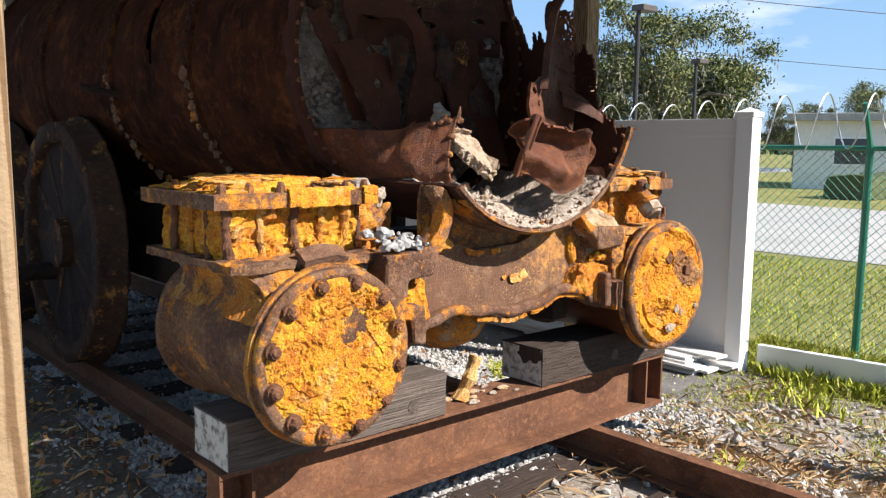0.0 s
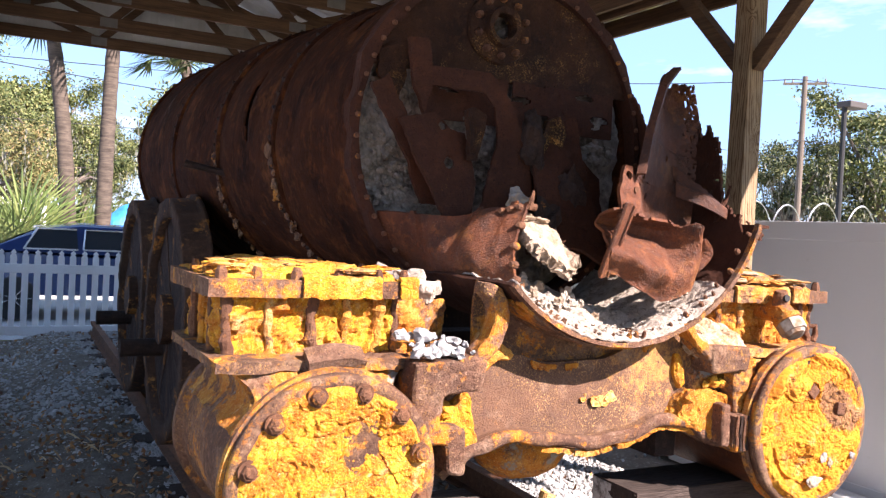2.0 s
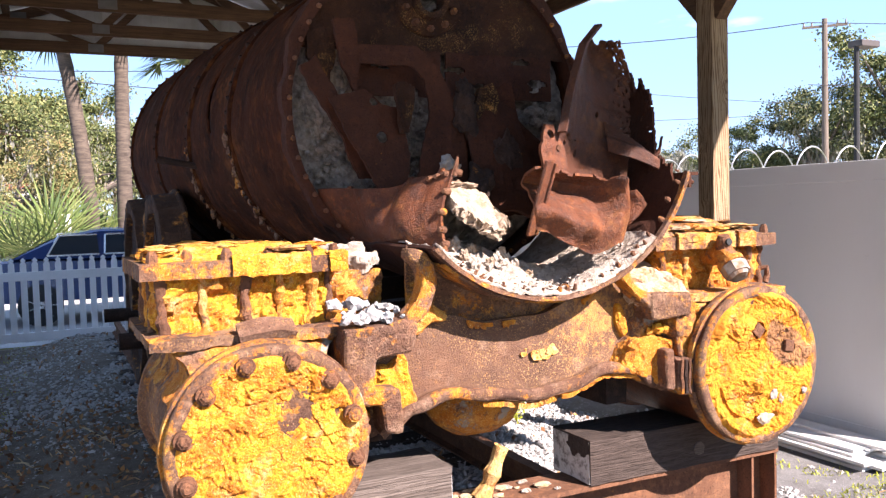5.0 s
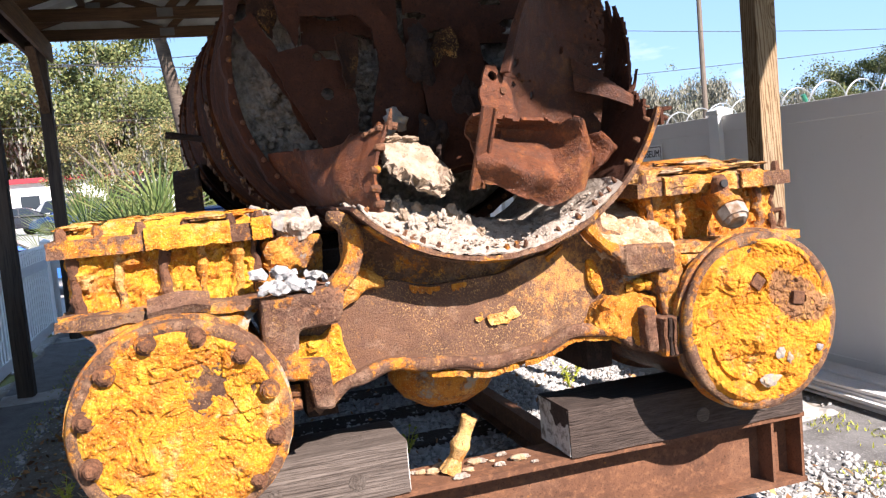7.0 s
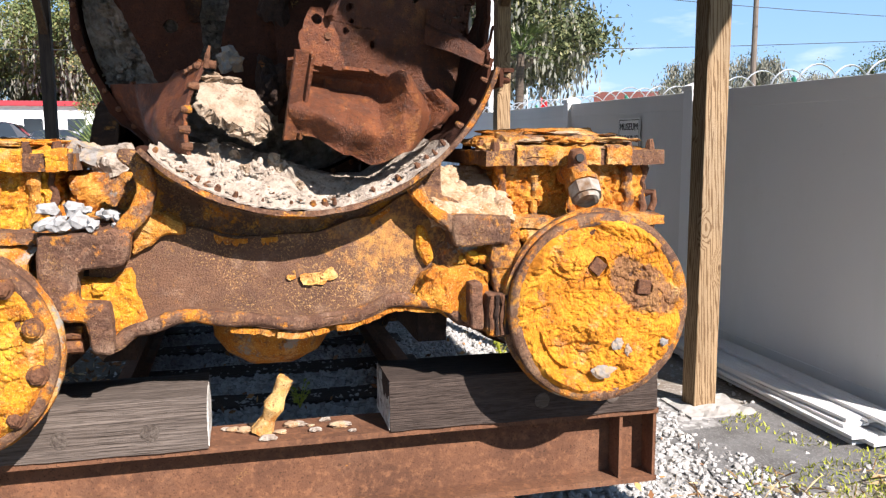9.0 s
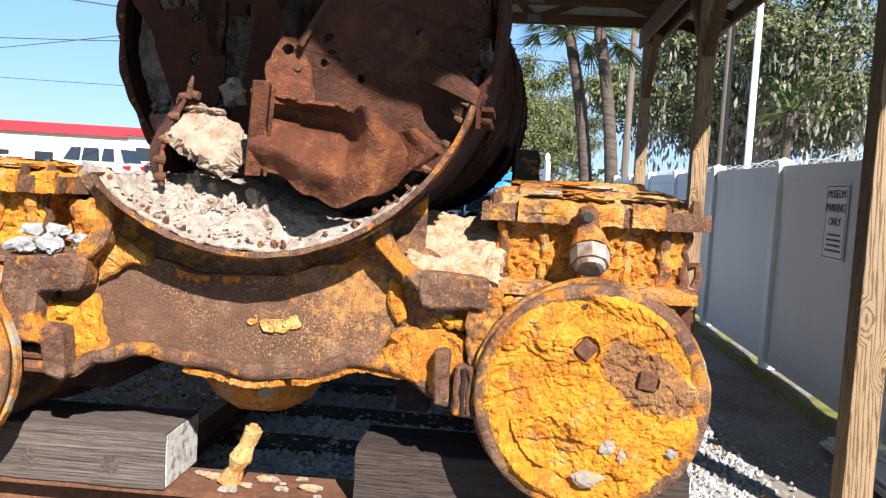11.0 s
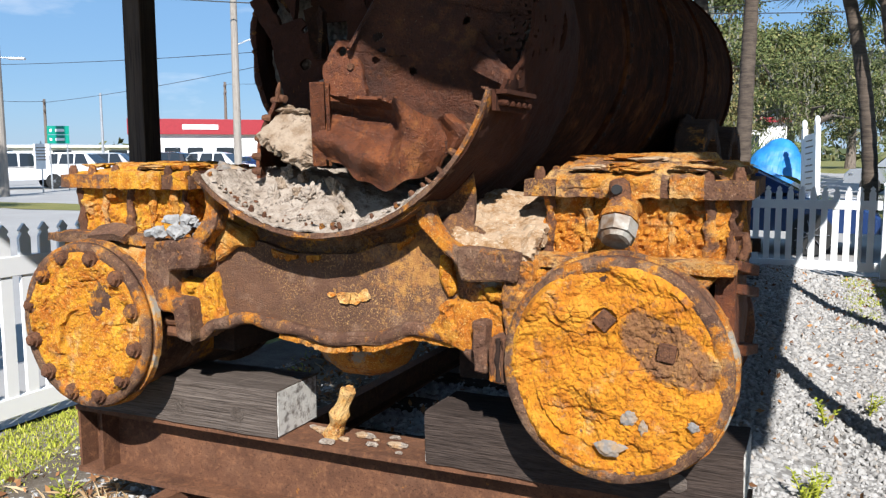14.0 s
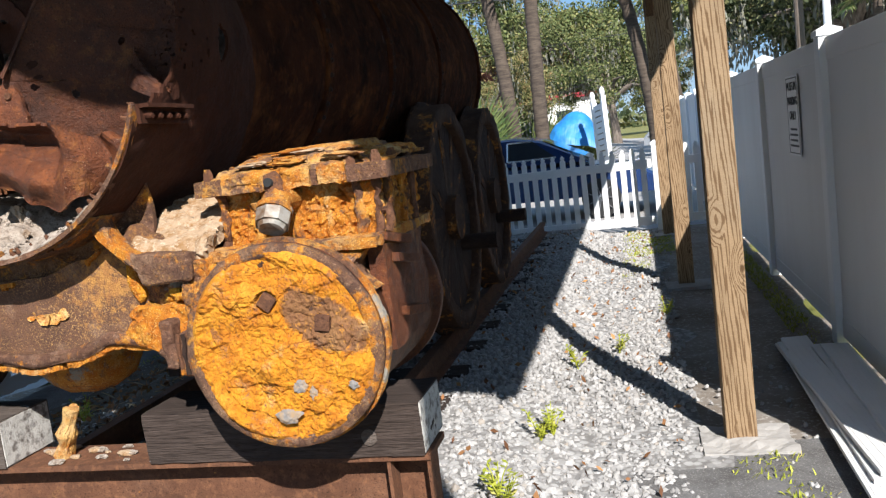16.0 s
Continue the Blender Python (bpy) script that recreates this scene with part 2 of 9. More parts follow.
def pitted_sheet(name, deep=1.0):
    """Dark red rust, pitted, with orange bloom and scattered pale specks; deep below 1 darkens it for shade."""
    def build(k):
        base = k.mix((0.046, 0.014, 0.006), (0.150, 0.042, 0.012), k.ramp(k.noise(7.0, 7.0, 0.7), [(0.36, (0, 0, 0)), (0.66, (1, 1, 1))]))
        base = k.mix(base, (0.25, 0.078, 0.018), k.ramp(k.noise(24.0, 8.0, 0.75), [(0.52, (0, 0, 0)), (0.68, (0.8, 0.8, 0.8))]))
        base = k.mix(base, (0.34, 0.135, 0.028), k.ramp(k.noise(3.7, 9.0, 0.78), [(0.55, (0, 0, 0)), (0.68, (0.75, 0.75, 0.75))]))
        base = k.mix(base, (0.022, 0.009, 0.006), k.ramp(k.noise(150.0, 5.0, 0.8), [(0.56, (0, 0, 0)), (0.61, (0.9, 0.9, 0.9))]))
        base = k.mix(base, (0.50, 0.36, 0.24), k.ramp(k.noise(210.0, 3.0, 0.65), [(0.67, (0, 0, 0)), (0.71, (0.8, 0.8, 0.8))]))
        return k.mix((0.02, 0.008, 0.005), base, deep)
    return material(name, build, rough=0.58, bump=0.9, bump_scale=150.0, bump2=0.5, bump2_scale=40.0, spec=0.35)




def limed_barrel(name):
    """Dark red-brown plate with a few chalky streaks running down."""
    def build(k):
        base = k.mix((0.013, 0.0048, 0.0026), (0.054, 0.0165, 0.0060), k.ramp(k.noise(5.0), [(0.3, (0, 0, 0)), (0.7, (1, 1, 1))]))
        base = k.mix(base, (0.125, 0.036, 0.010), k.ramp(k.noise(16.0, 7.0, 0.72), [(0.52, (0, 0, 0)), (0.72, (0.75, 0.75, 0.75))]))
        base = k.mix(base, (0.165, 0.058, 0.016), k.ramp(k.noise(2.6, 9.0, 0.78), [(0.53, (0, 0, 0)), (0.66, (0.75, 0.75, 0.75))]))
        base = k.mix(base, (0.007, 0.0035, 0.0025), k.ramp(k.noise(3.4, 8.0, 0.75, stretch=(1.5, 1.5, 0.6)), [(0.55, (0, 0, 0)), (0.66, (0.8, 0.8, 0.8))]))
        chalk = k.ramp(k.noise(2.3, 9.0, 0.75, stretch=(1.6, 1.6, 0.5)), [(0.655, (0, 0, 0)), (0.70, (0.75, 0.75, 0.75))])
        return k.mix(base, (0.20, 0.19, 0.175), chalk)
    return material(name, build, rough=0.9, bump=0.7, bump_scale=110.0, bump2=0.5, bump2_scale=24.0, spec=0.08)


M_BOILER = limed_barrel("dark_red_brown_barrel")
M_FLAP = pitted_sheet("red_rust_sheet")
# same rust as M_FLAP, with the inner plates' shade put into the colour
M_FLAP_SHADED = pitted_sheet("shaded_red_rust_sheet", 0.55)
M_BEAM = iron("brown_girder", 0.08, dark=(0.075, 0.034, 0.019), mid=(0.155, 0.068, 0.034), bump=0.25, fleck=0.2)
M_BOLT = iron("bolt_iron", 0.28, dark=(0.075, 0.035, 0.021), mid=(0.17, 0.075, 0.038))
M_ZINC = material("grey_metal", lambda k: k.mix((0.34, 0.32, 0.28), (0.17, 0.10, 0.055), k.ramp(k.noise(18.0), [(0.4, (0, 0, 0)), (0.65, (1, 1, 1))])), rough=0.6, metal=0.3, bump=0.4)
M_LEADGREY = material("grey_flake", lambda k: k.mix((0.20, 0.185, 0.17), (0.34, 0.22, 0.11), k.ramp(k.noise(30.0), [(0.45, (0, 0, 0)), (0.7, (1, 1, 1))])), rough=0.8, bump=0.6)
M_ASH = material("ash", lambda k: k.mix(k.mix((0.43, 0.365, 0.30), (0.25, 0.195, 0.145), k.ramp(k.noise(16.0, 7.0, 0.7), [(0.42, (0, 0, 0)), (0.7, (1, 1, 1))])), (0.10, 0.062, 0.04), k.ramp(k.noise(34.0, 9.0, 0.82), [(0.52, (0, 0, 0)), (0.60, (0.65, 0.65, 0.65))])), rough=0.95, bump=1.0, bump_scale=150, bump2=0.7, bump2_scale=25)
M_ASH_GREY = material("grey_clinker", lambda k: k.mix((0.27, 0.235, 0.20), (0.07, 0.055, 0.042), k.ramp(k.noise(20.0, 7.0, 0.7), [(0.4, (0, 0, 0)), (0.7, (1, 1, 1))])), rough=0.95, bump=0.9, bump_scale=90)
M_STUB = iron("tan_scale", 0.95, bright=(0.60, 0.33, 0.09), pale=0.9)
M_BAKED = material("baked_ash", lambda k: k.mix(k.mix((0.36, 0.285, 0.21), (0.22, 0.15, 0.095), k.ramp(k.noise(14.0, 8.0, 0.75), [(0.42, (0, 0, 0)), (0.62, (1, 1, 1))])), (0.10, 0.06, 0.038), k.ramp(k.noise(33.0, 8.0, 0.78), [(0.56, (0, 0, 0)), (0.64, (0.85, 0.85, 0.85))])), rough=0.95, bump=0.9, bump_scale=110, bump2=0.8, bump2_scale=25)
M_SAND_FILL = material("tan_fill", lambda k: k.mix(k.mix((0.38, 0.27, 0.17), (0.25, 0.14, 0.06), k.ramp(k.noise(12.0, 9.0, 0.78), [(0.48, (0, 0, 0)), (0.60, (1, 1, 1))])), (0.50, 0.42, 0.31), k.ramp(k.noise(60.0, 6.0, 0.8), [(0.55, (0, 0, 0)), (0.61, (0.8, 0.8, 0.8))])), rough=0.95, bump=0.8, bump_scale=100)
M_STONE = material("limestone_gravel", lambda k: k.mix(k.ramp(k.island(), [(0.0, (0.24, 0.23, 0.217)), (0.35, (0.33, 0.318, 0.30)), (0.88, (0.41, 0.398, 0.38)), (1.0, (0.30, 0.26, 0.215))]), (0.25, 0.24, 0.23), k.ramp(k.noise(60.0), [(0.5, (0, 0, 0)), (0.75, (0.6, 0.6, 0.6))])), rough=0.9, bump=0.5, bump_scale=120)
M_WHITE_STONE = material("pale_stone", lambda k: k.mix((0.30, 0.297, 0.29), (0.135, 0.13, 0.125), k.ramp(k.noise(30.0), [(0.45, (0, 0, 0)), (0.75, (1, 1, 1))])), rough=0.9, bump=0.6)


def wood(name, a, b, c, grain=(3.0, 60.0, 60.0), bump=0.5):
    def build(k):
        g = k.noise(1.0, 8.0, 0.65, stretch=grain)
        col = k.mix(a, b, k.ramp(g, [(0.35, (0, 0, 0)), (0.62, (1, 1, 1))]))
        col = k.mix(col, c, k.ramp(k.noise(1.0, 4.0, 0.6, stretch=tuple(x * 2.6 for x in grain)), [(0.52, (0, 0, 0)), (0.72, (0.8, 0.8, 0.8))]))
        return k.mix(col, tuple(x * 0.6 for x in b), k.ramp(k.noise(4.0), [(0.55, (0, 0, 0)), (0.8, (0.5, 0.5, 0.5))]))
    m = material(name, build, rough=0.85, spec=0.2)
    nt = m.node_tree
    tc = nt.nodes.new("ShaderNodeTexCoord")
    mp = nt.nodes.new("ShaderNodeMapping")
    mp.inputs["Scale"].default_value = grain
    n = nt.nodes.new("ShaderNodeTexNoise")
    n.inputs["Scale"].default_value, n.inputs["Detail"].default_value = 1.6, 6.0
    bp = nt.nodes.new("ShaderNodeBump")
    bp.inputs["Strength"].default_value, bp.inputs["Distance"].default_value = bump, 0.008
    nt.links.new(tc.outputs["Object"], mp.inputs["Vector"])
    nt.links.new(mp.outputs[0], n.inputs["Vector"])
    nt.links.new(n.outputs[0], bp.inputs["Height"])
    nt.links.new(bp.outputs[0], nt.nodes["Principled BSDF"].inputs["Normal"])
    return m


M_TIMBER = wood("weathered_timber", (0.132, 0.106, 0.088), (0.070, 0.054, 0.044), (0.020, 0.015, 0.012), grain=(3.0, 95.0, 95.0), bump=1.0)
M_TIMBER_DARK = wood("dark_timber", (0.066, 0.048, 0.039), (0.035, 0.025, 0.020), (0.012, 0.008, 0.006), grain=(7.0, 100.0, 100.0), bump=1.0)
M_KNOT = wood("timber_knot", (0.105, 0.085, 0.070), (0.060, 0.046, 0.037), (0.020, 0.015, 0.012), grain=(60.0, 60.0, 60.0), bump=0.8)
M_TIMBER_END = material("painted_timber_end", lambda k: k.mix((0.46, 0.44, 0.40), (0.14, 0.12, 0.105), k.ramp(k.noise(24.0, 7.0, 0.7), [(0.48, (0, 0, 0)), (0.62, (1, 1, 1))])), rough=0.9, bump=0.5)


def pine(name, base, line, grey):
    """Weathered pine standing upright: growth rings cut lengthwise, knots, greyed faces."""
    def build(k):
        nt = k.nt
        mp = nt.nodes.new("ShaderNodeMapping")
        mp.inputs["Scale"].default_value = (1.0, 1.0, 0.055)
        nt.links.new(k.vec, mp.inputs["Vector"])
        knots = nt.nodes.new("ShaderNodeTexVoronoi")
        knots.inputs["Scale"].default_value = 3.2
        km = nt.nodes.new("ShaderNodeMapping")
        km.inputs["Scale"].default_value = (1.6, 1.6, 0.75)
        nt.links.new(k.vec, km.inputs["Vector"])
        nt.links.new(km.outputs[0], knots.inputs["Vector"])
        near = k.ramp(knots.outputs["Distance"], [(0.02, (1, 1, 1)), (0.30, (0, 0, 0))])
        wave = nt.nodes.new("ShaderNodeTexWave")
        wave.wave_type, wave.bands_direction = "BANDS", "DIAGONAL"
        wave.inputs["Scale"].default_value = 34.0
        wave.inputs["Distortion"].default_value = 7.0
        wave.inputs["Detail"].default_value = 3.0
        wave.inputs["Detail Scale"].default_value = 1.6
        shift = nt.nodes.new("ShaderNodeVectorMath")
        shift.operation = "MULTIPLY_ADD"
        shift.inputs[1].default_value = (0.045, 0.045, 0.0)
        nt.links.new(near, shift.inputs[0])
        nt.links.new(mp.outputs[0], shift.inputs[2])
        nt.links.new(shift.outputs[0], wave.inputs["Vector"])
        col = k.mix(base, tuple(c * 0.72 for c in base), k.ramp(k.noise(5.0, 5.0, 0.6, stretch=(1, 1, 0.2)), [(0.4, (0, 0, 0)), (0.68, (1, 1, 1))]))
        col = k.mix(col, grey, k.ramp(k.noise(1.6, 6.0, 0.65, stretch=(1, 1, 0.4)), [(0.46, (0, 0, 0)), (0.70, (0.8, 0.8, 0.8))]))
        col = k.mix(col, line, k.ramp(wave.outputs["Fac"], [(0.56, (0, 0, 0)), (0.84, (0.85, 0.85, 0.85))]))
        col = k.mix(col, tuple(c * 0.5 for c in line), k.ramp(k.noise(1.0, 6.0, 0.65, stretch=(70.0, 70.0, 2.2)), [(0.60, (0, 0, 0)), (0.68, (0.8, 0.8, 0.8))]))
        return k.mix(col, tuple(c * 0.8 for c in line), k.ramp(knots.outputs["Distance"], [(0.035, (0.9, 0.9, 0.9)), (0.060, (0, 0, 0))]))
    return material(name, build, rough=0.85, bump=0.5, bump_scale=60.0, spec=0.2)


M_POST = pine("treated_pine", (0.30, 0.205, 0.115), (0.105, 0.058, 0.026), (0.235, 0.185, 0.125))
# aged pine, darkened further for the roof's shade on the rear left posts
M_POST_SHADED = wood("aged_shaded_pine", (0.085, 0.062, 0.046), (0.050, 0.036, 0.028), (0.020, 0.014, 0.011), grain=(26.0, 26.0, 1.3), bump=0.8)
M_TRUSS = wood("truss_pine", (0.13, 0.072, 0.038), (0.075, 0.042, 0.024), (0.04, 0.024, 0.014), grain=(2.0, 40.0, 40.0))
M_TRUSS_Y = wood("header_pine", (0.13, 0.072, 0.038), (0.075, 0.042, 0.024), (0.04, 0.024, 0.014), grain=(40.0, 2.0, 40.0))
M_ROOF = material("sheet_metal_roof", lambda k: k.mix((0.55, 0.55, 0.53), (0.40, 0.38, 0.35), k.ramp(k.noise(2.5), [(0.4, (0, 0, 0)), (0.7, (1, 1, 1))])), rough=0.45, metal=0.25)
M_VINYL = material("white_vinyl", lambda k: k.mix((0.76, 0.76, 0.75), (0.60, 0.59, 0.56), k.ramp(k.noise(1.7, 6.0, 0.65), [(0.5, (0, 0, 0)), (0.85, (0.8, 0.8, 0.8))])), rough=0.5, spec=0.4)
M_VINYL_WALL = material("greyed_vinyl", lambda k: k.mix(k.mix((0.70, 0.69, 0.67), (0.58, 0.56, 0.53), k.ramp(k.noise(0.9, 6.0, 0.65, stretch=(1, 1, 0.35)), [(0.45, (0, 0, 0)), (0.85, (0.9, 0.9, 0.9))])), (0.42, 0.40, 0.36), k.ramp(k.noise(9.0, 8.0, 0.75), [(0.63, (0, 0, 0)), (0.80, (0.5, 0.5, 0.5))])), rough=0.55, spec=0.35)
M_CONCRETE = material("concrete", lambda k: k.mix((0.40, 0.38, 0.35), (0.25, 0.235, 0.215), k.ramp(k.noise(3.0, 8.0, 0.7), [(0.38, (0, 0, 0)), (0.7, (1, 1, 1))])), rough=0.92, bump=0.4, bump_scale=70)
M_ASPHALT = material("worn_asphalt", lambda k: k.mix(k.mix((0.35, 0.335, 0.315), (0.27, 0.26, 0.247), k.ramp(k.noise(0.35, 8.0, 0.65), [(0.35, (0, 0, 0)), (0.7, (1, 1, 1))])), (0.33, 0.32, 0.31), k.ramp(k.noise(60.0), [(0.5, (0, 0, 0)), (0.7, (0.5, 0.5, 0.5))])), rough=0.92, bump=0.3, coords="World")
M_PAVING = material("old_paving", lambda k: k.mix(k.mix((0.15, 0.145, 0.14), (0.085, 0.08, 0.075), k.ramp(k.noise(5.0, 8.0, 0.7), [(0.38, (0, 0, 0)), (0.66, (1, 1, 1))])), (0.28, 0.27, 0.255), k.ramp(k.noise(120.0, 4.0, 0.7), [(0.54, (0, 0, 0)), (0.64, (0.7, 0.7, 0.7))])), rough=0.93, bump=0.6, bump_scale=90, coords="World")
M_SOIL = material("gravelly_soil", lambda k: k.mix(k.mix((0.165, 0.13, 0.095), (0.26, 0.235, 0.205), k.ramp(k.noise(1.3, 8.0, 0.65), [(0.38, (0, 0, 0)), (0.66, (1, 1, 1))])), (0.42, 0.40, 0.37), k.ramp(k.noise(38.0, 4.0), [(0.55, (0, 0, 0)), (0.66, (0.75, 0.75, 0.75))])), rough=0.95, bump=0.8, bump_scale=45, coords="World")
M_DIRT_SHADED = material("leafy_shaded_dirt", lambda k: k.mix(k.mix((0.085, 0.065, 0.045), (0.15, 0.125, 0.095), k.ramp(k.noise(7.0, 8.0, 0.7), [(0.4, (0, 0, 0)), (0.65, (1, 1, 1))])), (0.26, 0.24, 0.21), k.ramp(k.noise(60.0, 5.0, 0.7), [(0.56, (0, 0, 0)), (0.64, (0.7, 0.7, 0.7))])), rough=0.95, bump=0.8, bump_scale=60, coords="World")
M_GRAVEL_BED = material("gravel_bed", lambda k: k.mix(k.ramp(k.noise(26.0, kind="cells"), [(0.1, (0.17, 0.163, 0.153)), (0.5, (0.32, 0.31, 0.295)), (0.95, (0.46, 0.45, 0.43))]), (0.17, 0.16, 0.148), k.ramp(k.noise(26.0, kind="voronoi"), [(0.45, (0, 0, 0)), (0.75, (0.85, 0.85, 0.85))])), rough=0.95, bump=0.8, bump_scale=40, coords="World")
M_LAWN = material("lawn_soil", lambda k: k.mix(k.mix((0.15, 0.15, 0.034), (0.27, 0.23, 0.08), k.ramp(k.noise(0.8, 7.0, 0.65), [(0.38, (0, 0, 0)), (0.7, (1, 1, 1))])), (0.05, 0.07, 0.016), k.ramp(k.noise(40.0), [(0.45, (0, 0, 0)), (0.7, (0.7, 0.7, 0.7))])), rough=0.95, bump=0.8, bump_scale=50, coords="World")
M_GRASS = material("grass_blade", lambda k: k.ramp(k.island(), [(0.0, (0.16, 0.19, 0.02)), (0.5, (0.34, 0.36, 0.032)), (0.85, (0.42, 0.44, 0.07)), (1.0, (0.45, 0.36, 0.15))]), rough=0.7)
M_STRAW = material("dry_straw", lambda k: k.ramp(k.island(), [(0.0, (0.24, 0.13, 0.06)), (0.5, (0.42, 0.28, 0.14)), (1.0, (0.55, 0.42, 0.25))]), rough=0.8)
M_DEADLEAF = material("dead_leaf", lambda k: k.ramp(k.island(), [(0.0, (0.12, 0.055, 0.028)), (0.6, (0.27, 0.125, 0.05)), (1.0, (0.42, 0.22, 0.08))]), rough=0.8)
M_BARK = material("bark", lambda k: k.mix((0.20, 0.165, 0.135), (0.08, 0.063, 0.05), k.ramp(k.noise(9.0, 7.0, 0.7, stretch=(1, 1, 0.3)), [(0.4, (0, 0, 0)), (0.65, (1, 1, 1))])), rough=0.95, bump=0.8, bump_scale=30)
M_PALMBARK = material("palm_bark", lambda k: k.mix((0.105, 0.080, 0.060), (0.040, 0.030, 0.023), k.ramp(k.noise(3.0, 6.0, 0.7, stretch=(1, 1, 5.0)), [(0.4, (0, 0, 0)), (0.65, (1, 1, 1))])), rough=0.95, bump=0.8, bump_scale=25)


def foliage(name, lo, hi, warm):
    m = material(name, lambda k: k.ramp(k.island(), [(0.0, lo), (0.6, hi), (1.0, warm)]), rough=0.65, spec=0.25)
    m.node_tree.nodes["Principled BSDF"].inputs["Transmission Weight"].default_value = 0.0
    return m


M_LEAF = foliage("oak_leaf", (0.030, 0.044, 0.018), (0.085, 0.100, 0.038), (0.18, 0.17, 0.075))
M_LEAF_LIGHT = foliage("light_leaf", (0.042, 0.058, 0.019), (0.108, 0.132, 0.040), (0.21, 0.195, 0.075))
M_LEAF_RUSTY = foliage("autumn_leaf", (0.075, 0.085, 0.028), (0.17, 0.165, 0.06), (0.28, 0.19, 0.085))
M_MOSS = foliage("spanish_moss", (0.11, 0.11, 0.085), (0.19, 0.19, 0.15), (0.26, 0.24, 0.18))
M_FROND = foliage("palm_frond", (0.035, 0.06, 0.016), (0.085, 0.125, 0.03), (0.17, 0.18, 0.06))


def plain(name, c, rough=0.5, metal=0.0, var=0.15, scale=6.0, spec=0.4):
    return material(name, lambda k: k.mix(c, tuple(max(0.0, x * (1 - var * 2)) for x in c), k.ramp(k.noise(scale), [(0.4, (0, 0, 0)), (0.75, (1, 1, 1))])), rough=rough, metal=metal, spec=spec)


M_BLACK = plain("black_rubber", (0.02, 0.02, 0.02), 0.8)
M_GREEN_STEEL = plain("green_coated_steel", (0.02, 0.16, 0.10), 0.45)
M_DULL_STEEL = plain("dull_truss_plate", (0.16, 0.15, 0.14), 0.6, 0.3)
M_LAMP_HEAD = plain("dark_lamp_housing", (0.06, 0.05, 0.045), 0.6)
M_GALV = plain("galvanised_steel", (0.50, 0.51, 0.52), 0.4, 0.6)
M_POLEWOOD = wood("utility_pole_wood", (0.19, 0.155, 0.125), (0.12, 0.095, 0.075), (0.07, 0.055, 0.043), grain=(30.0, 30.0, 1.0))
M_POLE_PALE = wood("pale_pole_wood", (0.34, 0.31, 0.27), (0.25, 0.22, 0.19), (0.15, 0.13, 0.11), grain=(30.0, 30.0, 1.0))
M_SIGN_GREEN = plain("green_sign", (0.0, 0.24, 0.17), 0.4, var=0.05)
M_SIGN_RED = plain("red_sign", (0.55, 0.015, 0.02), 0.4, var=0.05)
M_WHITE = plain("white_paint", (0.80, 0.80, 0.79), 0.5, var=0.05)
M_RED_ROOF = plain("red_fascia", (0.30, 0.024, 0.032), 0.5, var=0.1)
M_BROWN_ROOF = plain("red_brown_roof", (0.17, 0.055, 0.045), 0.7, var=0.15)
M_STUCCO = plain("white_stucco", (0.74, 0.72, 0.68), 0.85, var=0.06)
M_GLASS_DARK = material("dark_glass", lambda k: (0.02, 0.025, 0.03), rough=0.06, spec=0.7)
M_TARP = plain("blue_tarp", (0.03, 0.22, 0.55), 0.5, var=0.2, scale=3.0)
M_WIRE = plain("cable_black", (0.03, 0.03, 0.03), 0.6)
M_LETTER = plain("black_letter", (0.03, 0.03, 0.03), 0.6)
M_CHROME = plain("bright_rim", (0.6, 0.6, 0.6), 0.25, 0.9)
M_LAMP_RED = plain("tail_lamp_red", (0.45, 0.02, 0.02), 0.2)


def paint(name, c):
    m = plain(name, c, 0.25, 0.0, 0.04, spec=0.6)
    m.node_tree.nodes["Principled BSDF"].inputs["Coat Weight"].default_value = 0.6
    return m


M_CAR_BLUE = paint("dark_blue_paint", (0.012, 0.03, 0.10))
M_CAR_WHITE = paint("white_car_paint", (0.78, 0.78, 0.77))
M_CAR_GREY = paint("grey_car_paint", (0.22, 0.23, 0.24))
M_CAR_BLACK = paint("black_car_paint", (0.02, 0.02, 0.024))
M_CAR_MIDBLUE = paint("blue_car_paint", (0.03, 0.12, 0.42))

# ---- mesh helpers ----


def mesh_of(bm, name, material_, smooth=False):
    me = bpy.data.meshes.new(name)
    bm.normal_update()
    bm.to_mesh(me)
    bm.free()
    me.materials.append(material_)
    if smooth:
        me.polygons.foreach_set("use_smooth", [True] * len(me.polygons))
    return me


def part(name, bm, material_, parent=None, label="", smooth=False):
    ob = new(name, mesh_of(bm, name, material_, smooth))
    if parent:
        ob.parent = parent
    if label:
        ob["label"] = label
    return ob


def thing(name, label, category, group="", kind=""):
    ob = new(name)
    ob.empty_display_size = 0.1
    return tagged(ob, label, category, group, kind)


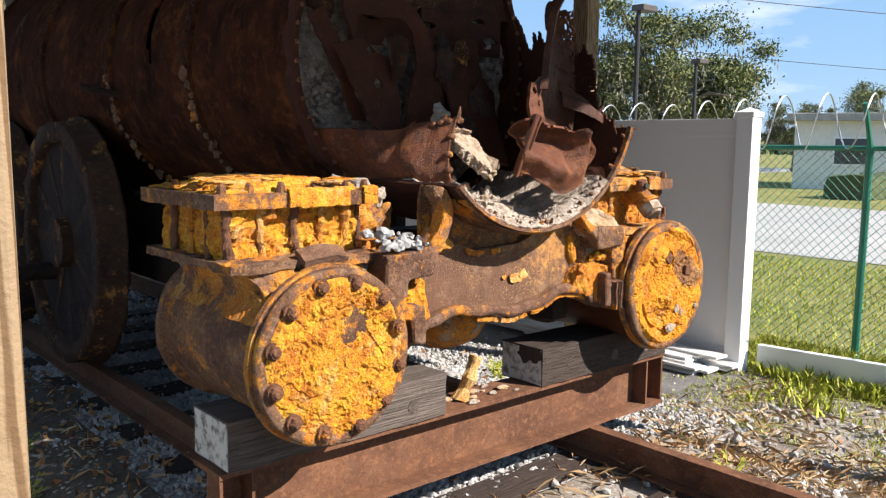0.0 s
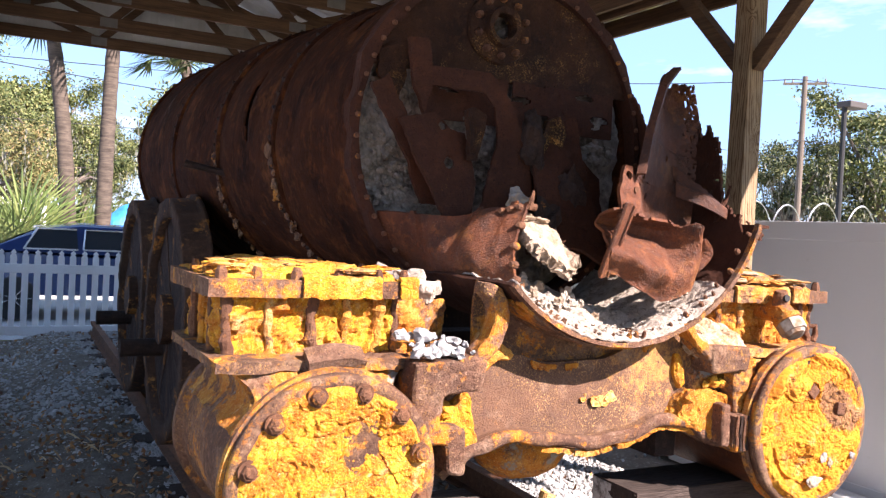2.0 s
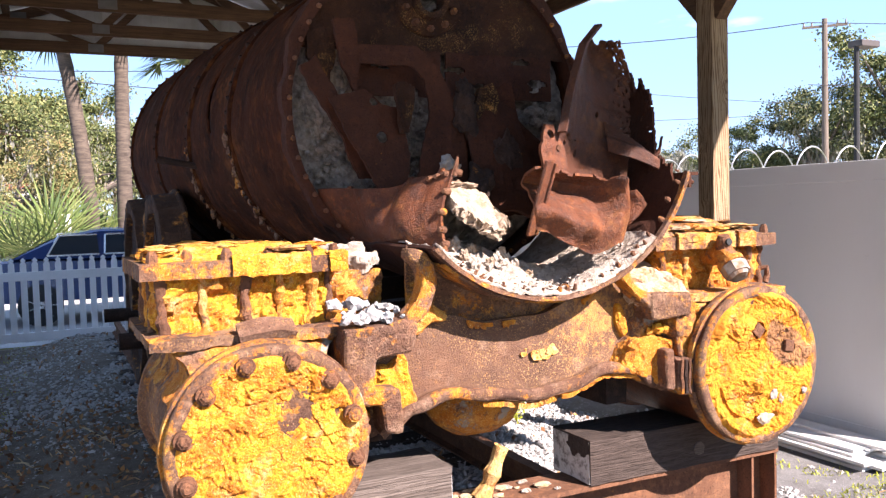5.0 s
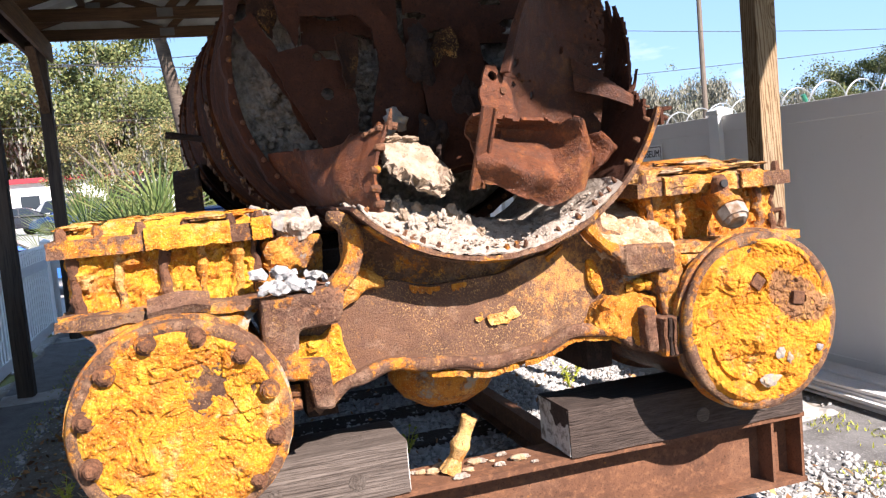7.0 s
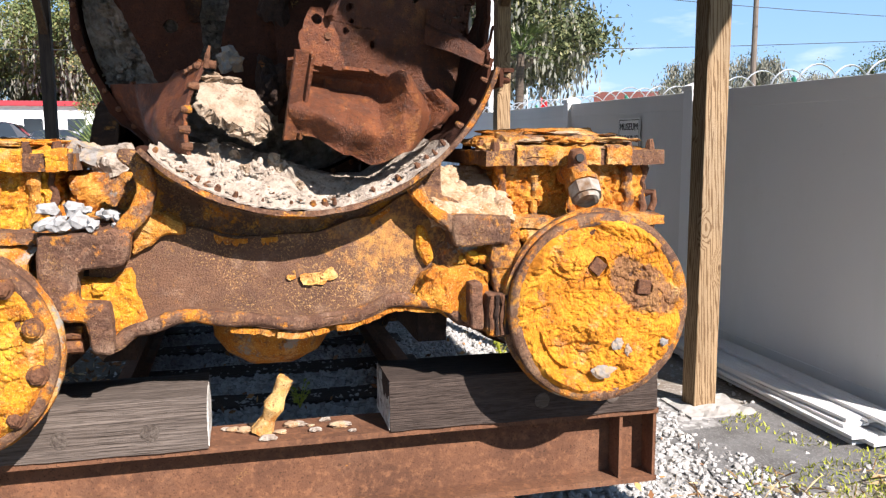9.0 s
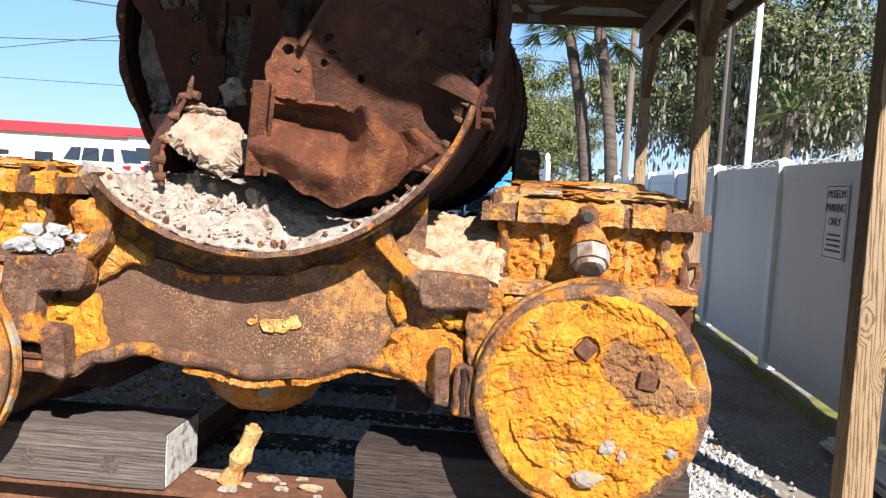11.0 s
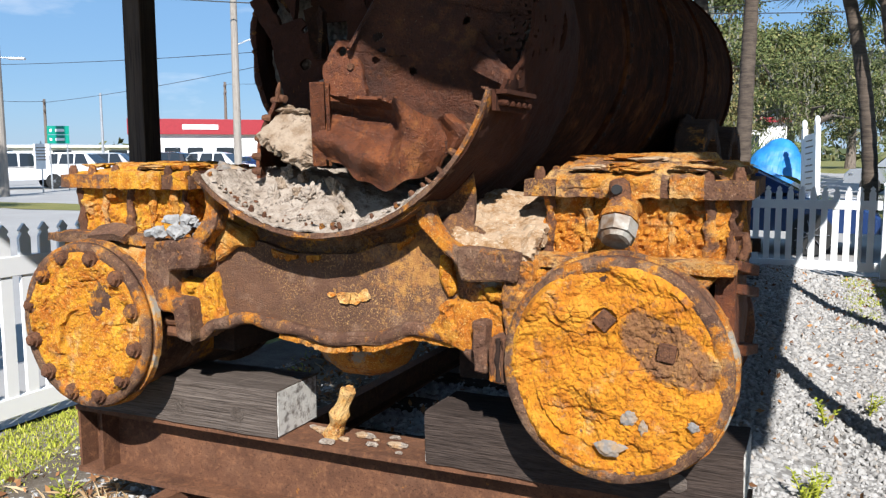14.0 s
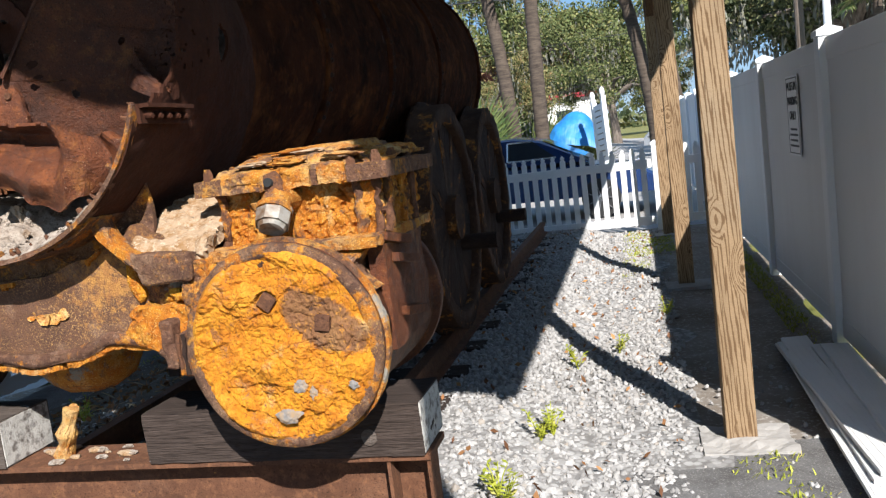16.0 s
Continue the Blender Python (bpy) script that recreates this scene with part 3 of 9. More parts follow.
def box(bm, x0, x1, y0, y1, z0, z1, bevel=0.0, m=None):
    vs = [bm.verts.new(Vector(c)) for c in ((x0, y0, z0), (x1, y0, z0), (x1, y1, z0), (x0, y1, z0), (x0, y0, z1), (x1, y0, z1), (x1, y1, z1), (x0, y1, z1))]
    fs = [bm.faces.new([vs[i] for i in q]) for q in ((3, 2, 1, 0), (4, 5, 6, 7), (0, 1, 5, 4), (1, 2, 6, 5), (2, 3, 7, 6), (3, 0, 4, 7))]
    if bevel:
        edges = list({e for f in fs for e in f.edges})
        out = bmesh.ops.bevel(bm, geom=edges, offset=bevel, segments=2, affect="EDGES", profile=0.5)
        vs = list({v for f in out["faces"] for v in f.verts})
    if m is not None:
        bmesh.ops.transform(bm, matrix=m, verts=vs)
    return vs


def bar(bm, a, b, w, h, bevel=0.0, up=(0, 0, 1)):
    """A square bar from a to b, w wide and h deep."""
    a, b = Vector(a), Vector(b)
    d = b - a
    q = d.to_track_quat("Y", "Z")
    m = Matrix.Translation(a) @ q.to_matrix().to_4x4()
    return box(bm, -w / 2, w / 2, 0, d.length, -h / 2, h / 2, bevel, m)


def rod(bm, a, b, r0, r1=None, n=10, caps=True):
    a, b = Vector(a), Vector(b)
    r1 = r0 if r1 is None else r1
    d = b - a
    q = d.to_track_quat("Z", "Y").to_matrix()
    rings = []
    for p, r in ((a, r0), (b, r1)):
        rings.append([bm.verts.new(p + q @ Vector((r * math.cos(2 * math.pi * i / n), r * math.sin(2 * math.pi * i / n), 0))) for i in range(n)])
    for i in range(n):
        j = (i + 1) % n
        bm.faces.new((rings[0][i], rings[0][j], rings[1][j], rings[1][i]))
    if caps:
        bm.faces.new(rings[0][::-1])
        bm.faces.new(rings[1])


def tube(bm, pts, radii, n=10, caps=True):
    """A tube through pts with a radius at each."""
    pts = [Vector(p) for p in pts]
    rings = []
    for i, p in enumerate(pts):
        d = (pts[min(i + 1, len(pts) - 1)] - pts[max(i - 1, 0)]).normalized()
        q = d.to_track_quat("Z", "Y").to_matrix()
        r = radii[i] if hasattr(radii, "__len__") else radii
        rings.append([bm.verts.new(p + q @ Vector((r * math.cos(2 * math.pi * k / n), r * math.sin(2 * math.pi * k / n), 0))) for k in range(n)])
    for a, b in zip(rings, rings[1:]):
        # match the nearest start, so that the tube does not twist
        s = min(range(n), key=lambda o: (a[0].co - b[o].co).length)
        for i in range(n):
            bm.faces.new((a[i], a[(i + 1) % n], b[(i + 1 + s) % n], b[(i + s) % n]))
        b[:] = b[s:] + b[:s]
    if caps:
        bm.faces.new(rings[0][::-1])
        bm.faces.new(rings[-1])


def fbm(p, octaves=4):
    return noise.fractal(p, 1.0, 2.0, octaves)


def roughen(bm, amp, freq, seed=0.0, amp2=0.0, freq2=40.0):
    bm.normal_update()
    off = Vector((seed * 7.1, seed * 3.7, seed * 1.3))
    moves = []
    for v in bm.verts:
        d = amp * fbm(v.co * freq + off)
        if amp2:
            d += amp2 * noise.noise(v.co * freq2 + off)
        moves.append(v.normal * d)
    for v, d in zip(bm.verts, moves):
        v.co += d


def rough_box(x0, x1, y0, y1, z0, z1, cell=0.03, amp=0.008, freq=9.0, seed=0.0, amp2=0.0, bevel=0.006):
    """A box with a fine net, whose faces are uneven."""
    bm = bmesh.new()
    dims = ((x0, x1), (y0, y1), (z0, z1))
    cnt = [max(1, int(round((b - a) / cell))) for a, b in dims]
    seen = {}

    def vert(i, j, k):
        key = (i, j, k)
        if key not in seen:
            co = [a + (b - a) * t / n for (a, b), t, n in zip(dims, key, cnt)]
            seen[key] = bm.verts.new(co)
        return seen[key]
    nx, ny, nz = cnt
    for i in range(nx):
        for j in range(ny):
            bm.faces.new((vert(i, j, 0), vert(i, j + 1, 0), vert(i + 1, j + 1, 0), vert(i + 1, j, 0)))
            bm.faces.new((vert(i, j, nz), vert(i + 1, j, nz), vert(i + 1, j + 1, nz), vert(i, j + 1, nz)))
    for i in range(nx):
        for k in range(nz):
            bm.faces.new((vert(i, 0, k), vert(i + 1, 0, k), vert(i + 1, 0, k + 1), vert(i, 0, k + 1)))
            bm.faces.new((vert(i, ny, k), vert(i, ny, k + 1), vert(i + 1, ny, k + 1), vert(i + 1, ny, k)))
    for j in range(ny):
        for k in range(nz):
            bm.faces.new((vert(0, j, k), vert(0, j, k + 1), vert(0, j + 1, k + 1), vert(0, j + 1, k)))
            bm.faces.new((vert(nx, j, k), vert(nx, j + 1, k), vert(nx, j + 1, k + 1), vert(nx, j, k + 1)))
    roughen(bm, amp, freq, seed, amp2)
    return bm


def sheet(f, nu, nv, thick, keep=None, amp=0.0, freq=8.0, seed=0.0):
    """A plate of that thickness over f(u, v), u and v from 0 to 1; keep(u, v) says where it is not torn away."""
    bm = bmesh.new()
    grid = [[Vector(f(i / nu, j / nv)) for j in range(nv + 1)] for i in range(nu + 1)]
    off = Vector((seed * 5.3, seed * 2.9, seed))
    nrm = [[None] * (nv + 1) for _ in range(nu + 1)]
    for i in range(nu + 1):
        for j in range(nv + 1):
            du = grid[min(i + 1, nu)][j] - grid[max(i - 1, 0)][j]
            dv = grid[i][min(j + 1, nv)] - grid[i][max(j - 1, 0)]
            nrm[i][j] = du.cross(dv).normalized() if du.cross(dv).length > 1e-9 else Vector((0, 0, 1))
    top, bot = {}, {}

    def vt(store, i, j, s):
        if (i, j) not in store:
            p = grid[i][j]
            d = amp * fbm(p * freq + off) if amp else 0.0
            store[(i, j)] = bm.verts.new(p + nrm[i][j] * (d + s * thick / 2))
        return store[(i, j)]
    cells = set()
    for i in range(nu):
        for j in range(nv):
            if keep is None or keep((i + 0.5) / nu, (j + 0.5) / nv):
                cells.add((i, j))
    for i, j in cells:
        q = ((i, j), (i + 1, j), (i + 1, j + 1), (i, j + 1))
        bm.faces.new([vt(top, *c, 1) for c in q])
        bm.faces.new([vt(bot, *c, -1) for c in q[::-1]])
        for (di, dj), (a, b) in (((0, -1), (0, 1)), ((1, 0), (1, 2)), ((0, 1), (2, 3)), ((-1, 0), (3, 0))):
            if (i + di, j + dj) not in cells:
                bm.faces.new((vt(top, *q[b], 1), vt(top, *q[a], 1), vt(bot, *q[a], -1), vt(bot, *q[b], -1)))
    return bm


def lathe(profile, n=48, arc=2 * math.pi, start=0.0, closed=False):
    """Turn a profile of (radius, y) round the y axis."""
    bm = bmesh.new()
    full = abs(arc - 2 * math.pi) < 1e-6
    cols = n if full else n + 1
    rings = []
    for r, y in profile:
        if r < 1e-6:
            v = bm.verts.new((0, y, 0))
            rings.append([v] * cols)
        else:
            rings.append([bm.verts.new((r * math.sin(start + arc * i / n), y, -r * math.cos(start + arc * i / n))) for i in range(cols)])
    pairs = list(zip(rings, rings[1:])) + ([(rings[-1], rings[0])] if closed else [])
    for a, b in pairs:
        for i in range(n):
            j = (i + 1) % cols
            q = []
            for v in (a[i], a[j], b[j], b[i]):
                if v not in q:
                    q.append(v)
            if len(q) > 2:
                bm.faces.new(q)
    if closed and not full:
        bm.faces.new([r[0] for r in rings])
        bm.faces.new([r[-1] for r in rings][::-1])
    bmesh.ops.recalc_face_normals(bm, faces=bm.faces)
    return bm


def hexbolt(bm, p, axis, r=0.02, h=0.02, worn=0.0, n=6):
    p, axis = Vector(p), Vector(axis).normalized()
    rod(bm, p, p + axis * h * 0.72, r, r * (0.97 - worn), n)
    rod(bm, p + axis * h * 0.70, p + axis * h, r * (0.9 - worn), r * 0.55, n)


def lump(bm, p, r, seed, squash=(1, 1, 1), amp=0.35, sub=2):
    out = bmesh.ops.create_icosphere(bm, subdivisions=sub, radius=1.0)
    o = Vector((seed * 3.3, seed * 1.7, seed * 9.1))
    for v in out["verts"]:
        d = 1 + amp * noise.noise(v.co * 1.3 + o) + amp * 0.5 * noise.noise(v.co * 3.1 + o)
        v.co = Vector(p) + Vector((v.co.x * squash[0], v.co.y * squash[1], v.co.z * squash[2])) * (d * r)
    return out["verts"]


# ---- the ground ----


def lot_rise(x, y):
    """The lot before the white building lies a little higher than the street."""
    def ease(f):
        f = max(0.0, min(1.0, f))
        return f * f * (3 - 2 * f)
    return 0.55 * ease((y - 31) / 5) * ease((x + 30) / 6) * ease((3 - x) / 5)


def gz(x, y):
    """Height of the ground: a low ballast bank under the track."""
    t = max(0.0, min(1.0, (1.75 - abs(x)) / 0.55))
    t = t * t * (3 - 2 * t)
    f = max(0.0, min(1.0, (y + 4.0) / 2.0))
    return 0.115 * t * f


def flat(name, x0, x1, y0, y1, z, mat, label, category, step=1.0, amp=0.0, edge=0.0, seed=1.0, bank=False):
    """A sheet of ground with a gently uneven surface and a ragged rim."""
    bm = bmesh.new()
    nx, ny = max(1, int((x1 - x0) / step)), max(1, int((y1 - y0) / step))
    g = []
    for i in range(nx + 1):
        row = []
        for j in range(ny + 1):
            x, y = x0 + (x1 - x0) * i / nx, y0 + (y1 - y0) * j / ny
            if edge and (i in (0, nx)):
                x += edge * noise.noise(Vector((seed, y * 2.1, 0.3)))
            if edge and (j in (0, ny)):
                y += edge * noise.noise(Vector((x * 2.1, seed, 0.7)))
            row.append(bm.verts.new((x, y, z + (gz(x, y) if bank else 0.0) + amp * noise.noise(Vector((x * 0.9, y * 0.9, seed))))))
        g.append(row)
    for i in range(nx):
        for j in range(ny):
            bm.faces.new((g[i][j], g[i + 1][j], g[i + 1][j + 1], g[i][j + 1]))
    return tagged(part(name, bm, mat), label, category, kind="structure")


flat("ground", -900, 900, -900, 900, -0.03, M_LAWN, "patchy green and brown grass ground reaching the horizon", "ground", step=60.0)
flat("soil", -2.75, 3.3, -6.0, 9.6, -0.012, M_SOIL, "brown soil strewn with gravel under the shelter", "ground", step=0.12, amp=0.008, edge=0.3, bank=True)
flat("gravel_bed", -2.05, 2.25, 0.1, 9.45, 0.0, M_GRAVEL_BED, "grey limestone gravel bed beside the rails", "gravel", step=0.12, amp=0.012, edge=0.25, bank=True)
# real dirt near the front; its dark colour also carries the roof's shade rearwards
flat("dirt", -2.1, -0.98, 0.0, 9.3, 0.014, M_DIRT_SHADED, "brown dirt with leaf litter beside the track, dark for the roof shade too", "soil", step=0.1, amp=0.016, edge=0.25, seed=9.0, bank=True)
flat("parking_lot", -120, -2.8, -60, 60, -0.014, M_ASPHALT, "pale worn asphalt of the street and parking lot", "asphalt", step=8.0)
bm = bmesh.new()
grid = [[bm.verts.new((-31 + 1.0 * i, 30 + 1.0 * j, -0.010 + lot_rise(-31 + 1.0 * i, 30 + 1.0 * j))) for j in range(40)] for i in range(36)]
for i in range(35):
    for j in range(39):
        bm.faces.new((grid[i][j], grid[i + 1][j], grid[i + 1][j + 1], grid[i][j + 1]))
tagged(part("upper_lot", bm, M_ASPHALT), "pale asphalt of the raised lot before the white building", "asphalt", kind="structure")
flat("driveway", -2.8, 9.0, 9.75, 17.0, -0.02, M_ASPHALT, "grey asphalt drive behind the picket fence", "asphalt", step=2.0)
flat("back_street", -2.8, 60.0, 24.0, 40.0, -0.018, M_ASPHALT, "pale asphalt street beyond the palms", "road", step=4.0)
flat("side_road", 10.2, 21.0, -60, 20, -0.016, M_ASPHALT, "pale asphalt road beyond the chain-link fence", "road", step=4.0)
flat("path", -2.62, -2.0, 2.6, 9.3, 0.006, M_PAVING, "worn dark paving strip along the picket fence", "pavement", step=0.2, amp=0.006, edge=0.06, seed=4)
flat("asphalt_patch", 1.95, 3.2, 0.55, 1.62, 0.004, M_PAVING, "worn grey asphalt paving beside the shelter post", "pavement", step=0.2, amp=0.006, edge=0.10, seed=7)
flat("verge", -30.0, -12.0, 15.2, 17.6, -0.004, M_LAWN, "green grass island in the parking lot", "grass", step=1.0, amp=0.01, edge=0.3)

# ---- the shelter ----
POST_Y = (-1.78, 1.76, 5.50, 8.88)
POST_R, POST_L = 2.43, -2.377
HEAD_Z = 3.47


def shelter_post(x, y):
    bm = bmesh.new()
    box(bm, x - 0.069, x + 0.069, y - 0.069, y + 0.069, 0.0, HEAD_Z + 0.2, 0.006)
    rear_left = x < 0 and y > 0
    ob = tagged(part("wooden_post", bm, M_POST_SHADED if rear_left else M_POST), "square aged pine post holding the roof, coloured darker for roof shade" if rear_left else "square treated pine post with grain and knots holding the roof", "post", "shelter posts")
    return ob


REAR_R, REAR_L = (1.727, 5.495, 8.934), (1.847, 5.508, 8.77)
for x, ys in ((POST_R, REAR_R), (POST_L, REAR_L)):
    for y in ys:
        shelter_post(x, y)
shelter_post(POST_R, -1.83)
shelter_post(POST_L, -1.68)


def post_footing(x, y, s):
    bm = rough_box(x - s, x + s * 1.25, y - s * 1.3, y + s * 0.6, -0.05, 0.014, 0.03, 0.018, 7.0, x + y, 0.004, 0.012)
    tagged(part("post_footing", bm, M_CONCRETE), "worn pale concrete footing round a post", "footing", "post footings")


for y in REAR_R:
    post_footing(POST_R, y, 0.18)
for y in REAR_L:
    post_footing(POST_L, y, 0.22)

roof = thing("shelter_roof", "open timber-trussed shelter roof with sheet metal on purlins", "roof")
for x in (POST_R, POST_L):
    s = 1 if x > 0 else -1
    for dx in (-0.09, 0.09):
        bm = bmesh.new()
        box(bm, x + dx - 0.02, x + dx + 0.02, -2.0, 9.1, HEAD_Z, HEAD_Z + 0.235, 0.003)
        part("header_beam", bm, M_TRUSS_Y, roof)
    for y in POST_Y[:1] + (REAR_R if x > 0 else REAR_L):
        for dy in (-1, 1):
            if -2.0 < y + dy * 0.85 < 9.15:
                bm = bmesh.new()
                bar(bm, (x, y + dy * 0.05, 2.83), (x, y + dy * 0.70, HEAD_Z + 0.06), 0.09, 0.09, 0.004)
                part("knee_brace", bm, M_TRUSS_Y, roof)
RIDGE_X, RIDGE_Z = (POST_R + POST_L) / 2, 4.80
EAVE_R, EAVE_L, EAVE_Z = 3.2, -3.15, 3.60
CHORD_Z = HEAD_Z + 0.235


def roof_z(x):
    t = (x - RIDGE_X) / (EAVE_R - RIDGE_X) if x > RIDGE_X else (RIDGE_X - x) / (RIDGE_X - EAVE_L)
    return RIDGE_Z + (EAVE_Z + 0.14 - RIDGE_Z) * t


# unseen board added below the front chord to lower the roof's shadow edge
bm = bmesh.new()
box(bm, EAVE_L + 0.1, EAVE_R - 0.1, -1.865, -1.825, CHORD_Z - 0.10, CHORD_Z + 0.10, 0.003)
part("front_fascia", bm, M_TRUSS, roof)
truss_y = [-1.8 + 1.2 * i for i in range(9)] + [8.95]
for y in truss_y:
    bm = bmesh.new()
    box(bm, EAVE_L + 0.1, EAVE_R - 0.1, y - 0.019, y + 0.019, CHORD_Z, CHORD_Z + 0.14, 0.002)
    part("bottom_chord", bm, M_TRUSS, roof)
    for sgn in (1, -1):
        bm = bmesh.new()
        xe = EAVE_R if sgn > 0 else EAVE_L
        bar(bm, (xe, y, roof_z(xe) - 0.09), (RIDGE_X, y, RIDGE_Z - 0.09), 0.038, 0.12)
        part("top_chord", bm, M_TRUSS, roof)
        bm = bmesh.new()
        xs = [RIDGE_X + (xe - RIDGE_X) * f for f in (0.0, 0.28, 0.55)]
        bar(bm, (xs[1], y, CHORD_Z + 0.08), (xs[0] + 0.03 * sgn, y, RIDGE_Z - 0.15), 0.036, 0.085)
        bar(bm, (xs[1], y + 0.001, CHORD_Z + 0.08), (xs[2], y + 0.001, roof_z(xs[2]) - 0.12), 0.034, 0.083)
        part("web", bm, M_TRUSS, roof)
        for px in (xs[1], xs[2]):
            bm = bmesh.new()
            zc = CHORD_Z + 0.075 if px == xs[1] else roof_z(px) - 0.1
            box(bm, px - 0.09, px + 0.09, y - 0.026, y - 0.021, zc - 0.05, zc + 0.05)
            part("gusset_plate", bm, M_DULL_STEEL, roof)
for sgn in (1, -1):
    xe = EAVE_R if sgn > 0 else EAVE_L
    for i in range(6):
        x = RIDGE_X + (xe - RIDGE_X) * (i + 0.3) / 5.6
        bm = bmesh.new()
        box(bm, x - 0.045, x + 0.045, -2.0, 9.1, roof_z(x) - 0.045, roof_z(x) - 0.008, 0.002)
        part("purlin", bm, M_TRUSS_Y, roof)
    bm = bmesh.new()
    box(bm, xe - 0.02, xe + 0.02, -2.02, 9.12, EAVE_Z - 0.03, EAVE_Z + 0.13, 0.003)
    part("eave_board", bm, M_TRUSS_Y, roof)
    # ribbed sheets
    n = 96
    ys = [-2.1 + 11.3 * i / n for i in range(n + 1)]

    def sheet_at(u, v, xe=xe, sgn=sgn):
        i = u * n
        y = -2.1 + 11.3 * u
        rib = 0.022 if int(round(i)) % 4 == 0 else 0.0
        x = RIDGE_X + (xe + 0.14 * sgn - RIDGE_X) * v
        return (x, y, roof_z(x) + 0.006 + rib)
    bm = sheet(sheet_at, n, 2, 0.002)
    part("roof_sheet", bm, M_ROOF, roof)
    bm = bmesh.new()
    for k, (ya, yb) in enumerate(((0.2, 3.2), (3.6, 6.8))):
        xa = RIDGE_X + sgn * 0.35
        bar(bm, (xa, ya, CHORD_Z + 0.20), (xa + sgn * 1.5, yb, CHORD_Z + 0.19), 0.085, 0.036)
    part("diagonal_brace", bm, M_POST, roof, "pale raw pine brace")
for y, name in ((8.99, "gable_siding"), (-1.84, "gable_siding")):
    def gab(u, v, y=y):
        x = EAVE_L + (EAVE_R - EAVE_L) * u
        rib = 0.018 if int(round(u * 64)) % 3 == 0 else 0.0
        zt = roof_z(x) - 0.01
        return (x, y + (rib if y > 0 else -rib), CHORD_Z + 0.03 + max(0.0, zt - CHORD_Z - 0.03) * v)
    part(name, sheet(gab, 64, 1, 0.002), M_ROOF, roof)

# ---- vinyl wall, with its posts ----
WALL_X = 3.25
WALL_Y = [0.85 + 2.42 * i for i in range(9)]
for i, (a, b) in enumerate(zip(WALL_Y, WALL_Y[1:])):
    wall = thing("wall_east" if i == 0 else "wall_east_%d" % (i + 1), "greyed white vinyl privacy panel, faintly stained", "wall", kind="structure")
    bm = bmesh.new()
    box(bm, WALL_X - 0.018, WALL_X + 0.018, a + 0.05, b - 0.05, 0.12, 1.78)
    part("vinyl_panel", bm, M_VINYL_WALL, wall)
    for z0, z1 in ((0.04, 0.16), (1.75, 1.88)):
        bm = bmesh.new()
        box(bm, WALL_X - 0.024, WALL_X + 0.024, a + 0.04, b - 0.04, z0, z1, 0.004)
        part("rail", bm, M_VINYL_WALL, wall)


def vinyl_post(x, y, h=1.945, w=0.064):
    p = thing("fence_post", "square white vinyl fence post with a pyramid cap", "fence post", "vinyl wall posts")
    bm = bmesh.new()
    box(bm, x - w, x + w, y - w, y + w, -0.02, h - 0.05, 0.006)
    part("shaft", bm, M_VINYL, p)
    bm = bmesh.new()
    box(bm, x - w - 0.01, x + w + 0.01, y - w - 0.01, y + w + 0.01, h - 0.055, h - 0.02, 0.003)
    vs = [bm.verts.new((x + sx * (w + 0.006), y + sy * (w + 0.006), h - 0.02)) for sx, sy in ((-1, -1), (1, -1), (1, 1), (-1, 1))]
    tip = bm.verts.new((x, y, h + 0.015))
    for q in range(4):
        bm.faces.new((vs[q], vs[(q + 1) % 4], tip))
    part("cap", bm, M_VINYL, p)


for y in WALL_Y:
    vinyl_post(WALL_X, y)

# ---- picket fences ----


def picket_mesh(h):
    bm = bmesh.new()
    w, t = 0.038, 0.011
    front = [(-w, 0.06), (w, 0.06), (w, h - 0.085), (w * 0.52, h - 0.055), (w * 0.9, h - 0.04), (0, h), (-w * 0.9, h - 0.04), (-w * 0.52, h - 0.055), (-w, h - 0.085)]
    a = [bm.verts.new((x, -t, z)) for x, z in front]
    b = [bm.verts.new((x, t, z)) for x, z in front]
    bm.faces.new(a)
    bm.faces.new(b[::-1])
    for i in range(len(front)):
        j = (i + 1) % len(front)
        bm.faces.new((a[j], a[i], b[i], b[j]))
    return mesh_of(bm, "picket", M_VINYL)


PICKET = picket_mesh(1.19)
PICKET_LOW = picket_mesh(1.16)


def picket_fence(x0, y0, x1, y1, mesh, h, label, gap=0.137):
    f = thing("picket_fence", label, "fence", "picket fences")
    d = Vector((x1 - x0, y1 - y0, 0))
    L = d.length
    ang = math.atan2(d.y, d.x)
    m = Matrix.Translation((x0, y0, 0)) @ Matrix.Rotation(ang, 4, "Z")
    for z in (0.07, h - 0.30):
        bm = bmesh.new()
        box(bm, 0, L, -0.02, 0.02, z, z + 0.115, 0.004, m)
        part("rail", bm, M_VINYL, f)
    n = int(L / gap)
    for i in range(n):
        ob = new("picket", mesh)
        ob.matrix_world = m @ Matrix.Translation((gap * (i + 0.5), 0, 0))
        ob.parent = f
    return f


for a, b in ((-0.35, 2.1), (2.1, 4.55), (4.55, 7.0), (7.0, 9.45)):
    picket_fence(-2.72, b, -2.72, a, PICKET, 1.19, "white vinyl picket fence with pointed tops along the shelter")
for a, b in ((-2.72, -0.35), (-0.35, 2.3), (2.42, 3.17)):
    picket_fence(a, 9.55, b, 9.55, PICKET_LOW, 1.16, "white vinyl picket fence closing the shelter's rear")
for x, y, h in ((-2.72, -0.42, 1.25), (-2.72, 2.1, 1.25), (-2.72, 4.55, 1.25), (-2.72, 7.0, 1.25), (-2.72, 9.55, 1.25), (-0.35, 9.58, 1.22), (2.36, 9.55, 1.22)):
    vinyl_post(x, y, h, 0.05)


